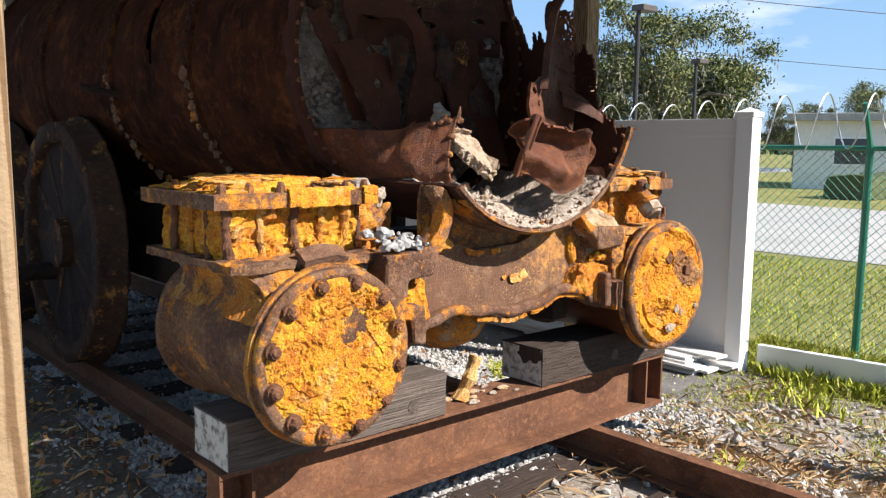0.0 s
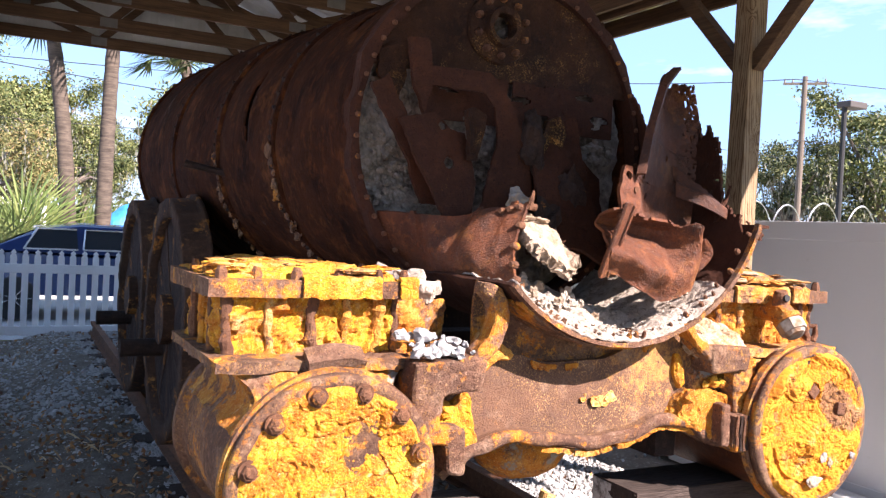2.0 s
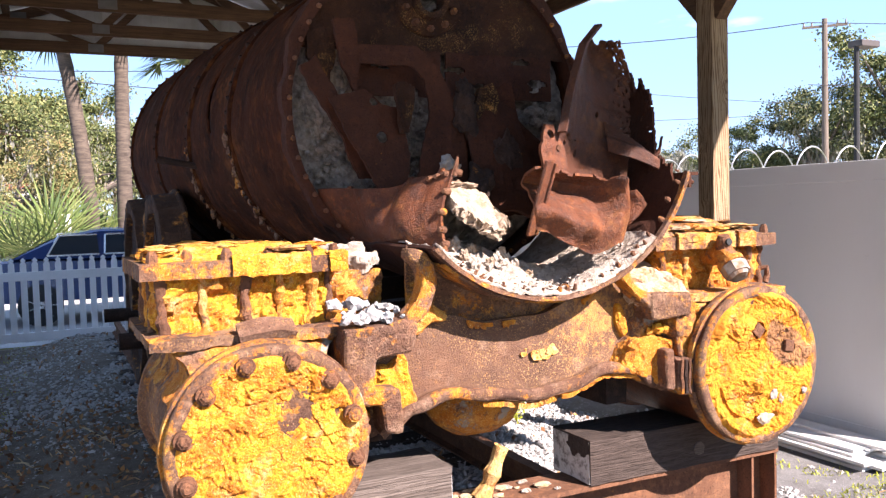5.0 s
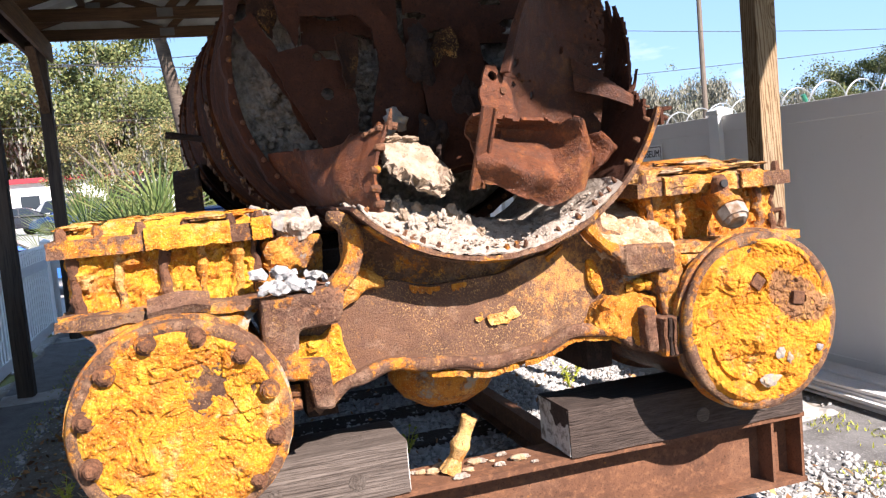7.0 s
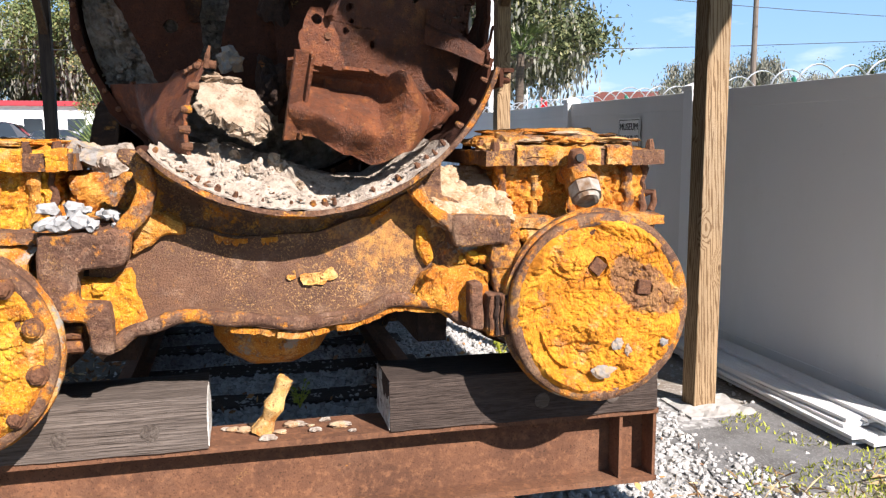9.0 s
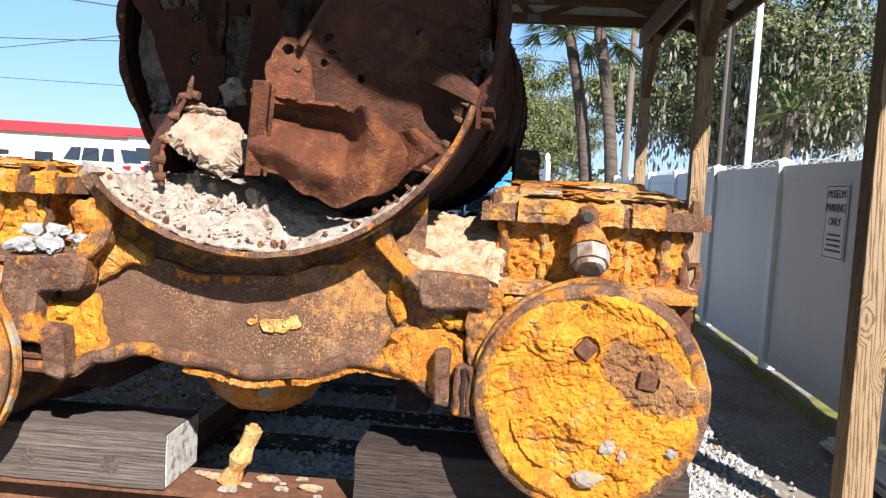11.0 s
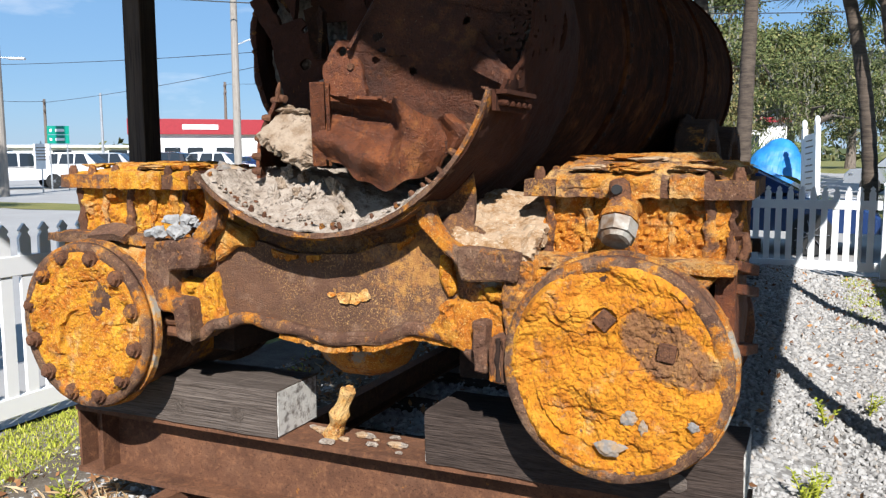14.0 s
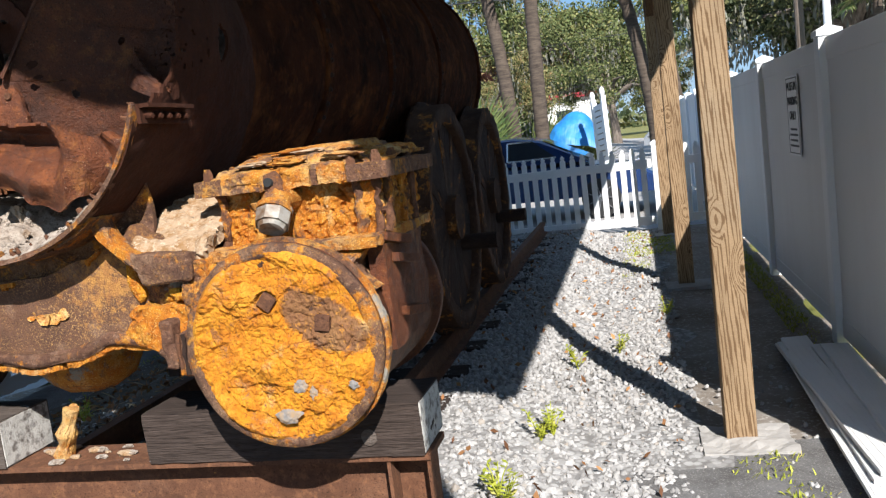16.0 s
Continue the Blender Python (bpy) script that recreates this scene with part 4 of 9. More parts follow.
# ---- the wrecked locomotive ----
loco = thing("steam_locomotive", "rust-eaten front of a wrecked steam locomotive propped on timber", "locomotive")
BX, BZ, BR = 0.06, 1.95, 0.62           # the smokebox's axis and radius


def interp(x, pts):
    for (xa, ya), (xb, yb) in zip(pts, pts[1:]):
        if x <= xb:
            t = max(0.0, min(1.0, (x - xa) / (xb - xa)))
            t = t * t * (3 - 2 * t)
            return ya + (yb - ya) * t
    return pts[-1][1]


def terrace(p, freq, steps=3.0):
    """Height of flaking scale: flat flakes with steep rims."""
    s = (fbm(p * freq, 5) * 0.5 + 0.5) * steps
    f = math.floor(s)
    t = max(0.0, min(1.0, (s - f - 0.55) / 0.3))
    return (f + t) / steps


def crusty(p, f=13.0):
    """Height of cracked, lifting scale plates, about -1 to 1."""
    w = p + 0.022 * noise.noise_vector(p * 16) + 0.05 * noise.noise_vector(p * 5)
    d, pts = noise.voronoi(w * f)
    d2, pts2 = noise.voronoi(w * f * 2.6)
    h = 0.9 * noise.noise(pts[0] * 1.9) + 0.45 * noise.noise(pts2[0] * 1.3)
    tilt = (w * f - pts[0]).dot(noise.noise_vector(pts[0] * 2.3)) * 0.35
    c = min(1.0, (d[1] - d[0]) / 0.16)
    c2 = min(1.0, (d2[1] - d2[0]) / 0.2)
    return h + tilt - 0.26 * (1 - c) ** 2 - 0.12 * (1 - c2) ** 2 + 0.30 * noise.noise(p * 70) + 0.16 * noise.noise(p * 150)


def crust_over(bm, amp, f=13.0, seed=0.0, only=None):
    """Push the vertices of bm out or in by crusty scale."""
    bm.normal_update()
    off = Vector((seed * 3.1, seed * 1.9, seed * 0.7))
    moves = [(v, v.normal * (amp * crusty(v.co + off, f))) for v in bm.verts if only is None or only(v)]
    for v, d in moves:
        v.co += d


def crust_disc(radius, seed, nr=84, na=230, boss=None, depth=0.016, hollow=(), flat=0.25):
    """A disc of cracked scale, facing -y."""
    bm = bmesh.new()
    rings = []
    off = Vector((seed * 4.7, seed, 0))
    for i in range(nr + 1):
        r = radius * i / nr
        row = []
        for j in range(na):
            if not i and j:
                row.append(row[0])
                continue
            a = 2 * math.pi * j / na
            x, z = r * math.sin(a), -r * math.cos(a)
            p = Vector((x, 0, z)) + off
            h = 0.014 + depth * ((1 - flat) * crusty(p, 11.0) + (0.35 + flat) * (terrace(p + 0.03 * noise.noise_vector(p * 9), 7.0, 5.0) - 0.5) * 1.9 + 0.42 * flat * crusty(p * 1.0 + Vector((3, 1, 2)), 24.0)) + 0.018 * fbm(p * 5.0, 3)
            edge = min(1.0, (radius - r) / 0.022)
            h = h * edge
            if boss:
                d = math.hypot(x - boss[0], z - boss[1]) + 0.014 * noise.noise(p * 18)
                if d < boss[2]:
                    h = 0.004 + 0.4 * depth * crusty(p, 20.0) + 0.010 * (1 - d / boss[2])
                elif d < boss[2] + 0.010:
                    h = min(h, 0.006)
            if flat > 0.5:
                ang = math.atan2(z, x)
                if -2.9 < ang < -1.2 and abs(r - radius * 0.80 - 0.012 * noise.noise(p * 14)) < 0.016:
                    h = min(h, 0.002)
                h += 0.014 * max(0.0, 1 - math.hypot(x - 0.02, z + 0.05) / 0.10)
            for hx, hz, hr in hollow:
                if math.hypot(x - hx, z - hz) < hr:
                    h = min(h, 0.004 + 0.002 * noise.noise(p * 40))
            row.append(bm.verts.new((x, -h, z)))
        rings.append(row)
    for a, b in zip(rings, rings[1:]):
        for j in range(na):
            q = []
            for v in (a[j], b[j], b[(j + 1) % na], a[(j + 1) % na]):
                if v not in q:
                    q.append(v)
            bm.faces.new(q)
    return bm


def bare_cover(name):
    """Ochre scale with bare brown iron in one patch of the right cover."""
    def build(k):
        base = k.mix((0.12, 0.060, 0.036), (0.20, 0.105, 0.056), k.ramp(k.noise(9.0), [(0.35, (0, 0, 0)), (0.7, (1, 1, 1))]))
        base = k.mix(base, (0.46, 0.21, 0.03), k.ramp(k.noise(42.0, 6.0, 0.8), [(0.56, (0, 0, 0)), (0.62, (0.8, 0.8, 0.8))]))
        ochre = k.mix((0.54, 0.225, 0.013), (0.43, 0.150, 0.010), k.ramp(k.noise(15.0, 8.0, 0.75), [(0.44, (0, 0, 0)), (0.56, (1, 1, 1))]))
        ochre = k.mix(ochre, (0.22, 0.098, 0.050), k.ramp(k.noise(13.0, 10.0, 0.82), [(0.55, (0, 0, 0)), (0.60, (0.75, 0.75, 0.75))]))
        ochre = k.mix(ochre, (0.57, 0.28, 0.028), k.ramp(k.noise(9.0, 8.0, 0.75), [(0.53, (0, 0, 0)), (0.62, (0.8, 0.8, 0.8))]))
        ochre = k.mix(ochre, (0.56, 0.37, 0.16), k.ramp(k.noise(6.0, 10.0, 0.78), [(0.57, (0, 0, 0)), (0.66, (0.8, 0.8, 0.8))]))
        ochre = k.mix(ochre, (0.17, 0.062, 0.018), k.ramp(k.noise(90.0, 6.0, 0.78), [(0.56, (0, 0, 0)), (0.63, (0.85, 0.85, 0.85))]))
        nt = k.nt
        mp = nt.nodes.new("ShaderNodeMapping")
        mp.vector_type = "TEXTURE"
        mp.inputs["Location"].default_value = (0.14, 0.0, 0.072)
        mp.inputs["Rotation"].default_value = (0, radians(35), 0)
        mp.inputs["Scale"].default_value = (0.215, 0.3, 0.115)
        gr = nt.nodes.new("ShaderNodeTexGradient")
        gr.gradient_type = "SPHERICAL"
        nt.links.new(k.vec, mp.inputs["Vector"])
        nt.links.new(mp.outputs[0], gr.inputs["Vector"])
        add = nt.nodes.new("ShaderNodeMath")
        add.operation = "ADD"
        nt.links.new(gr.outputs["Fac"], add.inputs[0])
        nt.links.new(k.noise(11.0, 7.0, 0.7), add.inputs[1])
        return k.mix(ochre, base, k.ramp(add.outputs[0], [(0.80, (0, 0, 0)), (0.90, (0.85, 0.85, 0.85))]))
    return material(name, build, rough=0.9, bump=1.0, bump_scale=80, bump2=1.0, bump2_scale=30, spec=0.25)


M_COVER_R = bare_cover("patchy_cover_scale")


def at(ob, x, y, z):
    ob.location = (x, y, z)
    return ob


def cut_plate(name, outline, depth, mat, label, holes=(), thick=0.014, seed=0.0, parent=None):
    """A torn plate facing -y: its outline in x and z, depth(x, z) gives y; holes are (x, z, r)."""
    bm = bmesh.new()
    edges = []

    def loop(pts):
        vs = [bm.verts.new((x, 0, z)) for x, z in pts]
        edges.extend(bm.edges.new((vs[i], vs[(i + 1) % len(vs)])) for i in range(len(vs)))
    fine = []
    for (xa, za), (xb, zb) in zip(outline, outline[1:] + outline[:1]):
        k = max(1, int(math.hypot(xb - xa, zb - za) / 0.016))
        for i in range(k):
            x, z = xa + (xb - xa) * i / k, za + (zb - za) * i / k
            n = noise.noise_vector(Vector((x * 26 + seed, seed, z * 26))) + 0.5 * noise.noise_vector(Vector((x * 80 + seed, seed, z * 80)))
            fine.append((x + 0.007 * n.x, z + 0.007 * n.z))
    loop(fine)
    for x, z, r in holes:
        loop([(x + r * math.cos(0.45 * i) * (1 + 0.12 * math.sin(i * 2.1)), z + r * math.sin(0.45 * i)) for i in range(14)])
    bmesh.ops.triangle_fill(bm, edges=edges, use_beauty=True, use_dissolve=False)
    for lim in (0.08, 0.05, 0.035):
        long_ = [e for e in bm.edges if e.calc_length() > lim]
        bmesh.ops.subdivide_edges(bm, edges=long_, cuts=1)
        bmesh.ops.triangulate(bm, faces=bm.faces)
    bmesh.ops.recalc_face_normals(bm, faces=bm.faces)
    for v in bm.verts:
        v.co.y = depth(v.co.x, v.co.z) + 0.010 * fbm(v.co * 9 + Vector((seed, 0, 0)), 3)
    bmesh.ops.solidify(bm, geom=bm.faces[:], thickness=thick)
    bmesh.ops.recalc_face_normals(bm, faces=bm.faces)
    return part(name, bm, mat, parent or loco, label)


def cylinder_set(cx, cz, right):
    s = 1 if right else -1
    R = 0.31 if right else 0.302
    bm = lathe([(0.20, 0.03), (R, 0.03), (R, 0.062), (R - 0.028, 0.066), (R - 0.03, 0.40), (R - 0.026, 0.74), (R, 0.745), (R, 0.79), (0.1, 0.80)], 72)
    roughen(bm, 0.004, 9.0, cx)
    cyl = at(part("cylinder", bm, M_FLAP if right else M_IRON, loco, "rusty cast iron steam cylinder", True), cx, 0, cz)
    bm = lathe([(0.0, 0.028), (R, 0.028), (R + 0.002, 0.012), (R - 0.003, -0.004), (R - 0.034, -0.006), (R - 0.042, 0.008), (0.0, 0.008)], 96)
    roughen(bm, 0.002, 14.0, cx + 3)
    cover = at(part("cylinder_cover", bm, M_IRON_SPOT, loco, "round cylinder cover crusted with flaking orange-yellow rust", True), cx, 0, cz)
    sub = lambda name, bm, mat, label="": part(name, bm, mat, cover, label)
    if right:
        holes = ((-0.022, 0.140, 0.034), (0.142, 0.066, 0.03), (0.235, 0.04, 0.012))
        sub("scale_crust", crust_disc(R - 0.016, 5.0, nr=110, na=300, depth=0.021, hollow=holes, flat=0.6), M_COVER_R, "flaking ochre scale with a bare brown patch")
        for hx, hz, r in holes[:2]:
            bm = bmesh.new()
            box(bm, -0.023, 0.023, -0.016, 0.01, -0.023, 0.023, 0.003, pose(hx, -0.004, hz, 0, 40 if r > 0.032 else 8, 0))
            sub("square_plug", bm, M_BOLT, "rusted square plug")
        for q, (gx, gz_, gr, sq) in enumerate(((0.0, -0.205, 0.034, (1, 0.22, 0.6)), (0.05, -0.115, 0.022, (0.9, 0.25, 0.9)), (0.088, -0.14, 0.016, (0.7, 0.4, 1.1)), (0.215, -0.12, 0.013, (1, 0.4, 1)))):
            bm = bmesh.new()
            lump(bm, (gx, -0.022, gz_), gr, q + 2.0, sq, 0.6, 3)
            sub("grey_flake", bm, M_LEADGREY, "grey mineral flake")
    else:
        sub("scale_crust", crust_disc(R - 0.024, 1.0, nr=120, na=320, boss=(0.0, -0.035, 0.085), depth=0.022, flat=0.45), M_OCHRE_LIGHT, "thick flaking yellow-orange scale")
    nb = 0 if right else 12
    for i in range(nb):
        a = 2 * math.pi * (i + 0.5) / nb + 0.02
        rb = 0.256
        bm = bmesh.new()
        p = (rb * math.sin(a), -0.004, -rb * math.cos(a))
        rod(bm, p, (p[0], -0.020, p[2]), 0.030, 0.029, 14)
        hexbolt(bm, (p[0], -0.018, p[2]), (0, -1, 0), 0.023, 0.022, 0.12 * random.random(), 6 if i % 3 else 9)
        roughen(bm, 0.002, 40.0, i)
        sub("bolt", bm, M_BOLT)
    # cast body between the cylinder and its valve chest
    zb, zt = cz + 0.13, 1.262
    bm = rough_box(cx - 0.27, cx + 0.27, 0.062, 0.74, zb, zt, 0.012, 0.006, 6.0, cx)
    for v in bm.verts:
        t = (v.co.z - zb) / (zt - zb)
        v.co.x = cx + (v.co.x - cx) * (1.0 - 0.22 * math.sin(math.pi * min(1.0, max(0.0, t))))
        v.co.y += 0.10 * max(0.0, t) ** 1.5 * max(0.0, 1 - v.co.y / 0.7)
        v.co.y += 0.030 * ((v.co.x - cx) / 0.27) ** 2 * max(0.0, 1 - v.co.y / 0.4)
    crust_over(bm, 0.012, 9.0, cx)
    part("cylinder_saddle", bm, M_CAST, loco, "rounded casting stained with ochre above the cylinder")
    # lip of the cylinder behind its cover
    bm = lathe([(R - 0.004, 0.034), (R + 0.010, 0.036), (R + 0.012, 0.060), (R - 0.004, 0.064)], 84, closed=True)
    roughen(bm, 0.003, 16.0, cx)
    crust_over(bm, 0.004, 18.0, cx)
    at(part("cylinder_lip", bm, M_CAST, loco, "crusted lip with traces of grey paint"), cx, 0, cz)
    zc = 1.285
    x0, x1 = cx - 0.275, cx + 0.275
    bm = rough_box(cx - 0.315, cx + (0.29 if right else 0.30), 0.13, 0.82, zc - 0.032, zc, 0.016, 0.004, 9.0, cx + 1, 0.002)
    crust_over(bm, 0.008, 12.0, cx)
    part("chest_flange", bm, M_LID if right else M_IRON_SPOT, loco)
    bm = rough_box(x0 + 0.006, x1 - 0.006, 0.262, 0.76, zc - 0.004, 1.46, 0.0085, 0.006, 7.0, cx + 2)
    crust_over(bm, 0.030, 9.0, cx + 2)
    chest = part("valve_chest", bm, M_OCHRE_PALE if right else M_OCHRE_LIGHT, loco, "boxy valve chest thick with flaking ochre rust")
    # studs and ribs of the chest
    rng_ = random.Random(int(100 * (cx + 3)))
    for i, f in enumerate((0.03, 0.25, 0.49, 0.69, 0.88, 0.985)):
        x = x0 + (x1 - x0) * f
        bm = bmesh.new()
        n_ = 9
        pts, rad = [], []
        for q in range(n_):
            pts.append((x + 0.006 * rng_.uniform(-1, 1), 0.262 + 0.006 * rng_.uniform(-1, 1), 1.46 - 0.178 * q / (n_ - 1)))
            rad.append((0.013 if i % 2 else 0.017) * rng_.uniform(0.75, 1.3))
        tube(bm, pts, rad, 9)
        crust_over(bm, 0.005, 22.0, i + cx)
        part("stud", bm, M_BOLT if i in (0, 2, 5) else M_LID, chest)
    for y in (0.36, 0.50, 0.64):
        bm = bmesh.new()
        xo = x1 if right else x0
        tube(bm, [(xo, y, 1.46 - 0.022 * q) for q in range(9)], [0.017 * rng_.uniform(0.8, 1.25) for q in range(9)], 9)
        crust_over(bm, 0.005, 22.0, y + cx)
        part("stud", bm, M_BOLT if y != 0.5 else M_OCHRE, chest)
    # lid: a brown plate with a slab of scale on it
    lx0, lx1 = cx - 0.325, cx + 0.325
    bm = rough_box(lx0, lx1, 0.215, 0.82, 1.455, 1.505, 0.022, 0.005, 10.0, cx + 4, 0.002)
    lid = part("chest_lid", bm, M_IRON, loco, "heavy valve chest lid with rusted edges")

    def slab(u, v):
        x, y = lx0 + 0.024 + (lx1 - lx0 - 0.048) * u, 0.236 + 0.565 * v
        p = Vector((x, y, 0.4 * cx))
        w = p + 0.03 * noise.noise_vector(p * 7)
        lay = 0.0
        for q, (lim, hh) in enumerate(((0.06, 0.012), (0.16, 0.012), (0.30, 0.014), (0.45, 0.010))):
            dist = min(u, 1 - u, v, 1 - v) * 2.0 + 0.28 * noise.noise(w * 6 + Vector((q * 5.0, 0, 0)))
            lay += hh * max(0.0, min(1.0, (dist - lim) / 0.03))
        return (x, y, 1.503 + (1.05 if right else 0.75) * lay + (0.022 if right else 0.006) * max(0.0, min(1.0, (v - 0.15) / 0.3)) + 0.005 * crusty(p, 9.0) + 0.004 * crusty(p, 25.0))
    bm = sheet(slab, 96, 84, 0.010)
    part("scale_slab", bm, M_LID if right else M_OCHRE_LIGHT, lid, "layered yellow scale lying on the lid")
    for i, (bx, by) in enumerate([(lx0 + 0.04 + (lx1 - lx0 - 0.08) * f, 0.245) for f in (0, 0.18, 0.39, 0.62, 0.85, 1.0)] + [(lx0 + 0.04, 0.42), (lx0 + 0.04, 0.6), (lx1 - 0.04, 0.42), (lx1 - 0.04, 0.6)]):
        if right and i in (1, 2, 3):
            continue
        bm = bmesh.new()
        hexbolt(bm, (bx, by, 1.502), (0, 0, 1), 0.019, 0.040, 0.15)
        roughen(bm, 0.003, 40.0, i)
        part("bolt", bm, M_BOLT, lid)
    # loose flakes on the lid
    for i in range(16):
        fx, fy = rng_.uniform(lx0 + 0.05, lx1 - 0.05), 0.24 + 0.5 * rng_.random() ** 1.5
        bm = bmesh.new()
        lump(bm, (fx, fy, 1.535 + (0.035 if right else 0.012) * min(1.0, max(0.0, (fy - 0.25) / 0.2))), rng_.uniform(0.016, 0.050), i + cx, (1.3, 1.0, 0.20), 0.7, 3)
        crust_over(bm, 0.004, 30.0, i + cx)
        part("loose_flake", bm, (M_LID, M_OCHRE_PALE, M_SAND_FILL)[i % 3] if right else (M_OCHRE_LIGHT, M_LID)[i % 2], lid)
    # scale hanging over the lid's rim
    for ua, ub in (((0.42, 0.80), (0.90, 0.99)) if not right else ((0.16, 0.62), (0.66, 0.80))):
        def drape(u, v):
            x = lx0 + (lx1 - lx0) * (ua + (ub - ua) * u)
            p = Vector((x, 0.2, 1.4 + v * 0.1))
            return (x, 0.206 - 0.007 * crusty(p, 11.0) + (0.02 if v > 0.93 else 0.0), 1.455 + 0.008 * noise.noise(Vector((x * 30, 0, cx))) + 0.062 * v)
        part("rim_scale", sheet(drape, 40, 12, 0.012), M_LID if right else M_OCHRE_LIGHT, lid)
    return chest


cylinder_set(-0.925, 0.965, False)
cylinder_set(1.003, 1.0, True)

# fill between the saddle and the right chest: tongues of flange
bm = sheet(lambda u, v: (-0.985 + 0.17 * u, 0.10 + 0.06 * v, 1.268 + 0.035 * v + 0.012 * math.sin(3 * u)), 10, 4, 0.03, amp=0.006, freq=12)
part("flange_lug", bm, M_IRON, loco)

# blowdown fitting on the right chest
bm = bmesh.new()
tube(bm, [(0.985, 0.28, 1.425), (0.985, 0.20, 1.425), (0.985, 0.155, 1.418), (0.985, 0.128, 1.398), (0.985, 0.108, 1.372)], [0.042, 0.042, 0.046, 0.048, 0.046], 18)
rod(bm, (0.985, 0.135, 1.402), (0.985, 0.120, 1.386), 0.056, 0.056, 16)
crust_over(bm, 0.006, 20.0, 2)
valve = part("relief_valve", bm, M_CAST, loco, "rust-crusted valve neck on the chest")
bm = bmesh.new()
rod(bm, (0.985, 0.120, 1.386), (0.985, 0.092, 1.352), 0.055, 0.053, 8)
rod(bm, (0.985, 0.093, 1.353), (0.985, 0.083, 1.341), 0.045, 0.038, 14)
roughen(bm, 0.004, 25.0, 2)
part("union_nut", bm, M_ZINC, valve, "pale grey metal union nut")
bm = bmesh.new()
tube(bm, [(0.983, 0.165, 1.44), (0.980, 0.162, 1.465), (0.976, 0.158, 1.492), (0.972, 0.155, 1.508)], [0.036, 0.031, 0.028, 0.020], 12)
crust_over(bm, 0.004, 24.0, 5)
stem = part("valve_stem", bm, M_BOLT, valve, "rusted lug standing on the valve neck")
bm = bmesh.new()
rod(bm, (0.975, 0.125, 1.482), (0.976, 0.135, 1.481), 0.014, 0.016, 10)
part("lug_hole", bm, M_BLACK, stem)

# cross plate under the smokebox
BOT = [(-0.56, 0.90), (-0.50, 0.93), (-0.43, 0.975), (-0.29, 1.01), (-0.14, 0.99), (0.05, 0.965), (0.20, 0.98), (0.36, 1.025), (0.49, 1.01), (0.58, 0.95), (0.64, 0.92)]
TOP = [(-0.56, 1.30), (-0.44, 1.30), (-0.28, 1.285), (-0.12, 1.25), (0.09, 1.255), (0.26, 1.30), (0.42, 1.375), (0.47, 1.40), (0.53, 1.36), (0.64, 1.30)]
bm = sheet(lambda u, v: (-0.56 + 1.2 * u, 0.185, interp(-0.56 + 1.2 * u, BOT) + (interp(-0.56 + 1.2 * u, TOP) - interp(-0.56 + 1.2 * u, BOT)) * v), 80, 24, 0.035, amp=0.004, freq=9)
girder = part("saddle_plate", bm, M_PLATE, loco, "brown cross plate freckled with ochre spots, with a wavy lower edge")
bm = sheet(lambda u, v: (-0.54 + 1.16 * u, 0.115 + 0.085 * v, interp(-0.54 + 1.16 * u, BOT) + 0.008 + 0.006 * math.sin(3.1 * v)), 70, 6, 0.032, amp=0.004, freq=12)
part("lower_lip", bm, M_PLATE, girder)
bm = bmesh.new()
lip = [-0.50 + 1.10 * i / 70 for i in range(71)]
tube(bm, [(x, 0.128 + 0.004 * math.sin(9 * x), interp(x, BOT) + 0.012) for x in lip], [0.023 + 0.004 * noise.noise(Vector((x * 9, 0, 0))) for x in lip], 12)
roughen(bm, 0.003, 30.0, 4)
part("rolled_rim", bm, M_IRON, girder, "rounded brown rim along the lower edge", True)
for q, (x, z, r, turn) in enumerate(((0.078, 1.112, 0.025, 0.4), (0.115, 1.112, 0.025, 1.9), (0.148, 1.124, 0.022, 3.2), (0.030, 1.124, 0.013, 4.4))):
    petal = [(x + r * (1 + 0.28 * math.sin(3 * w + turn)) * math.cos(w), z + 0.85 * r * (1 + 0.3 * math.cos(2 * w + turn)) * math.sin(w)) for w in (0.52 * i for i in range(12))]
    cut_plate("scale_blister", petal, lambda px, pz: 0.168 - 0.010 * math.hypot(px - x, pz - z) / r, M_STUB, "peeling yellow flake", thick=0.006, seed=q + 20.0, parent=girder)
bm = sheet(lambda u, v: (-0.42 + 0.95 * u, 0.125 + 0.05 * v, interp(-0.42 + 0.95 * u, BOT) - 0.012 - 0.012 * math.sin(math.pi * u) - 0.008 * crusty(Vector((u * 1.2, v * 0.1, 0)), 18.0)), 150, 8, 0.018, lambda u, v: u > 0.27 and noise.noise(Vector((u * 16, v, 2))) > -0.30)
part("edge_scale", bm, M_OCHRE_PALE, girder, "thin yellow scale under the edge")
bm = sheet(lambda u, v: (-0.40 + 0.92 * u, 0.20 + 0.02 * math.sin(math.pi * v), interp(-0.40 + 0.92 * u, TOP) - 0.02 + (max(interp(-0.40 + 0.92 * u, TOP), BZ - math.sqrt(max(0.01, (BR + 0.005) ** 2 - (-0.40 + 0.92 * u - BX) ** 2))) + 0.02 - interp(-0.40 + 0.92 * u, TOP)) * v), 60, 8, 0.02, amp=0.006, freq=12)
part("saddle_cradle", bm, M_IRON_SPOT, loco, "dark curved cradle below the smokebox")
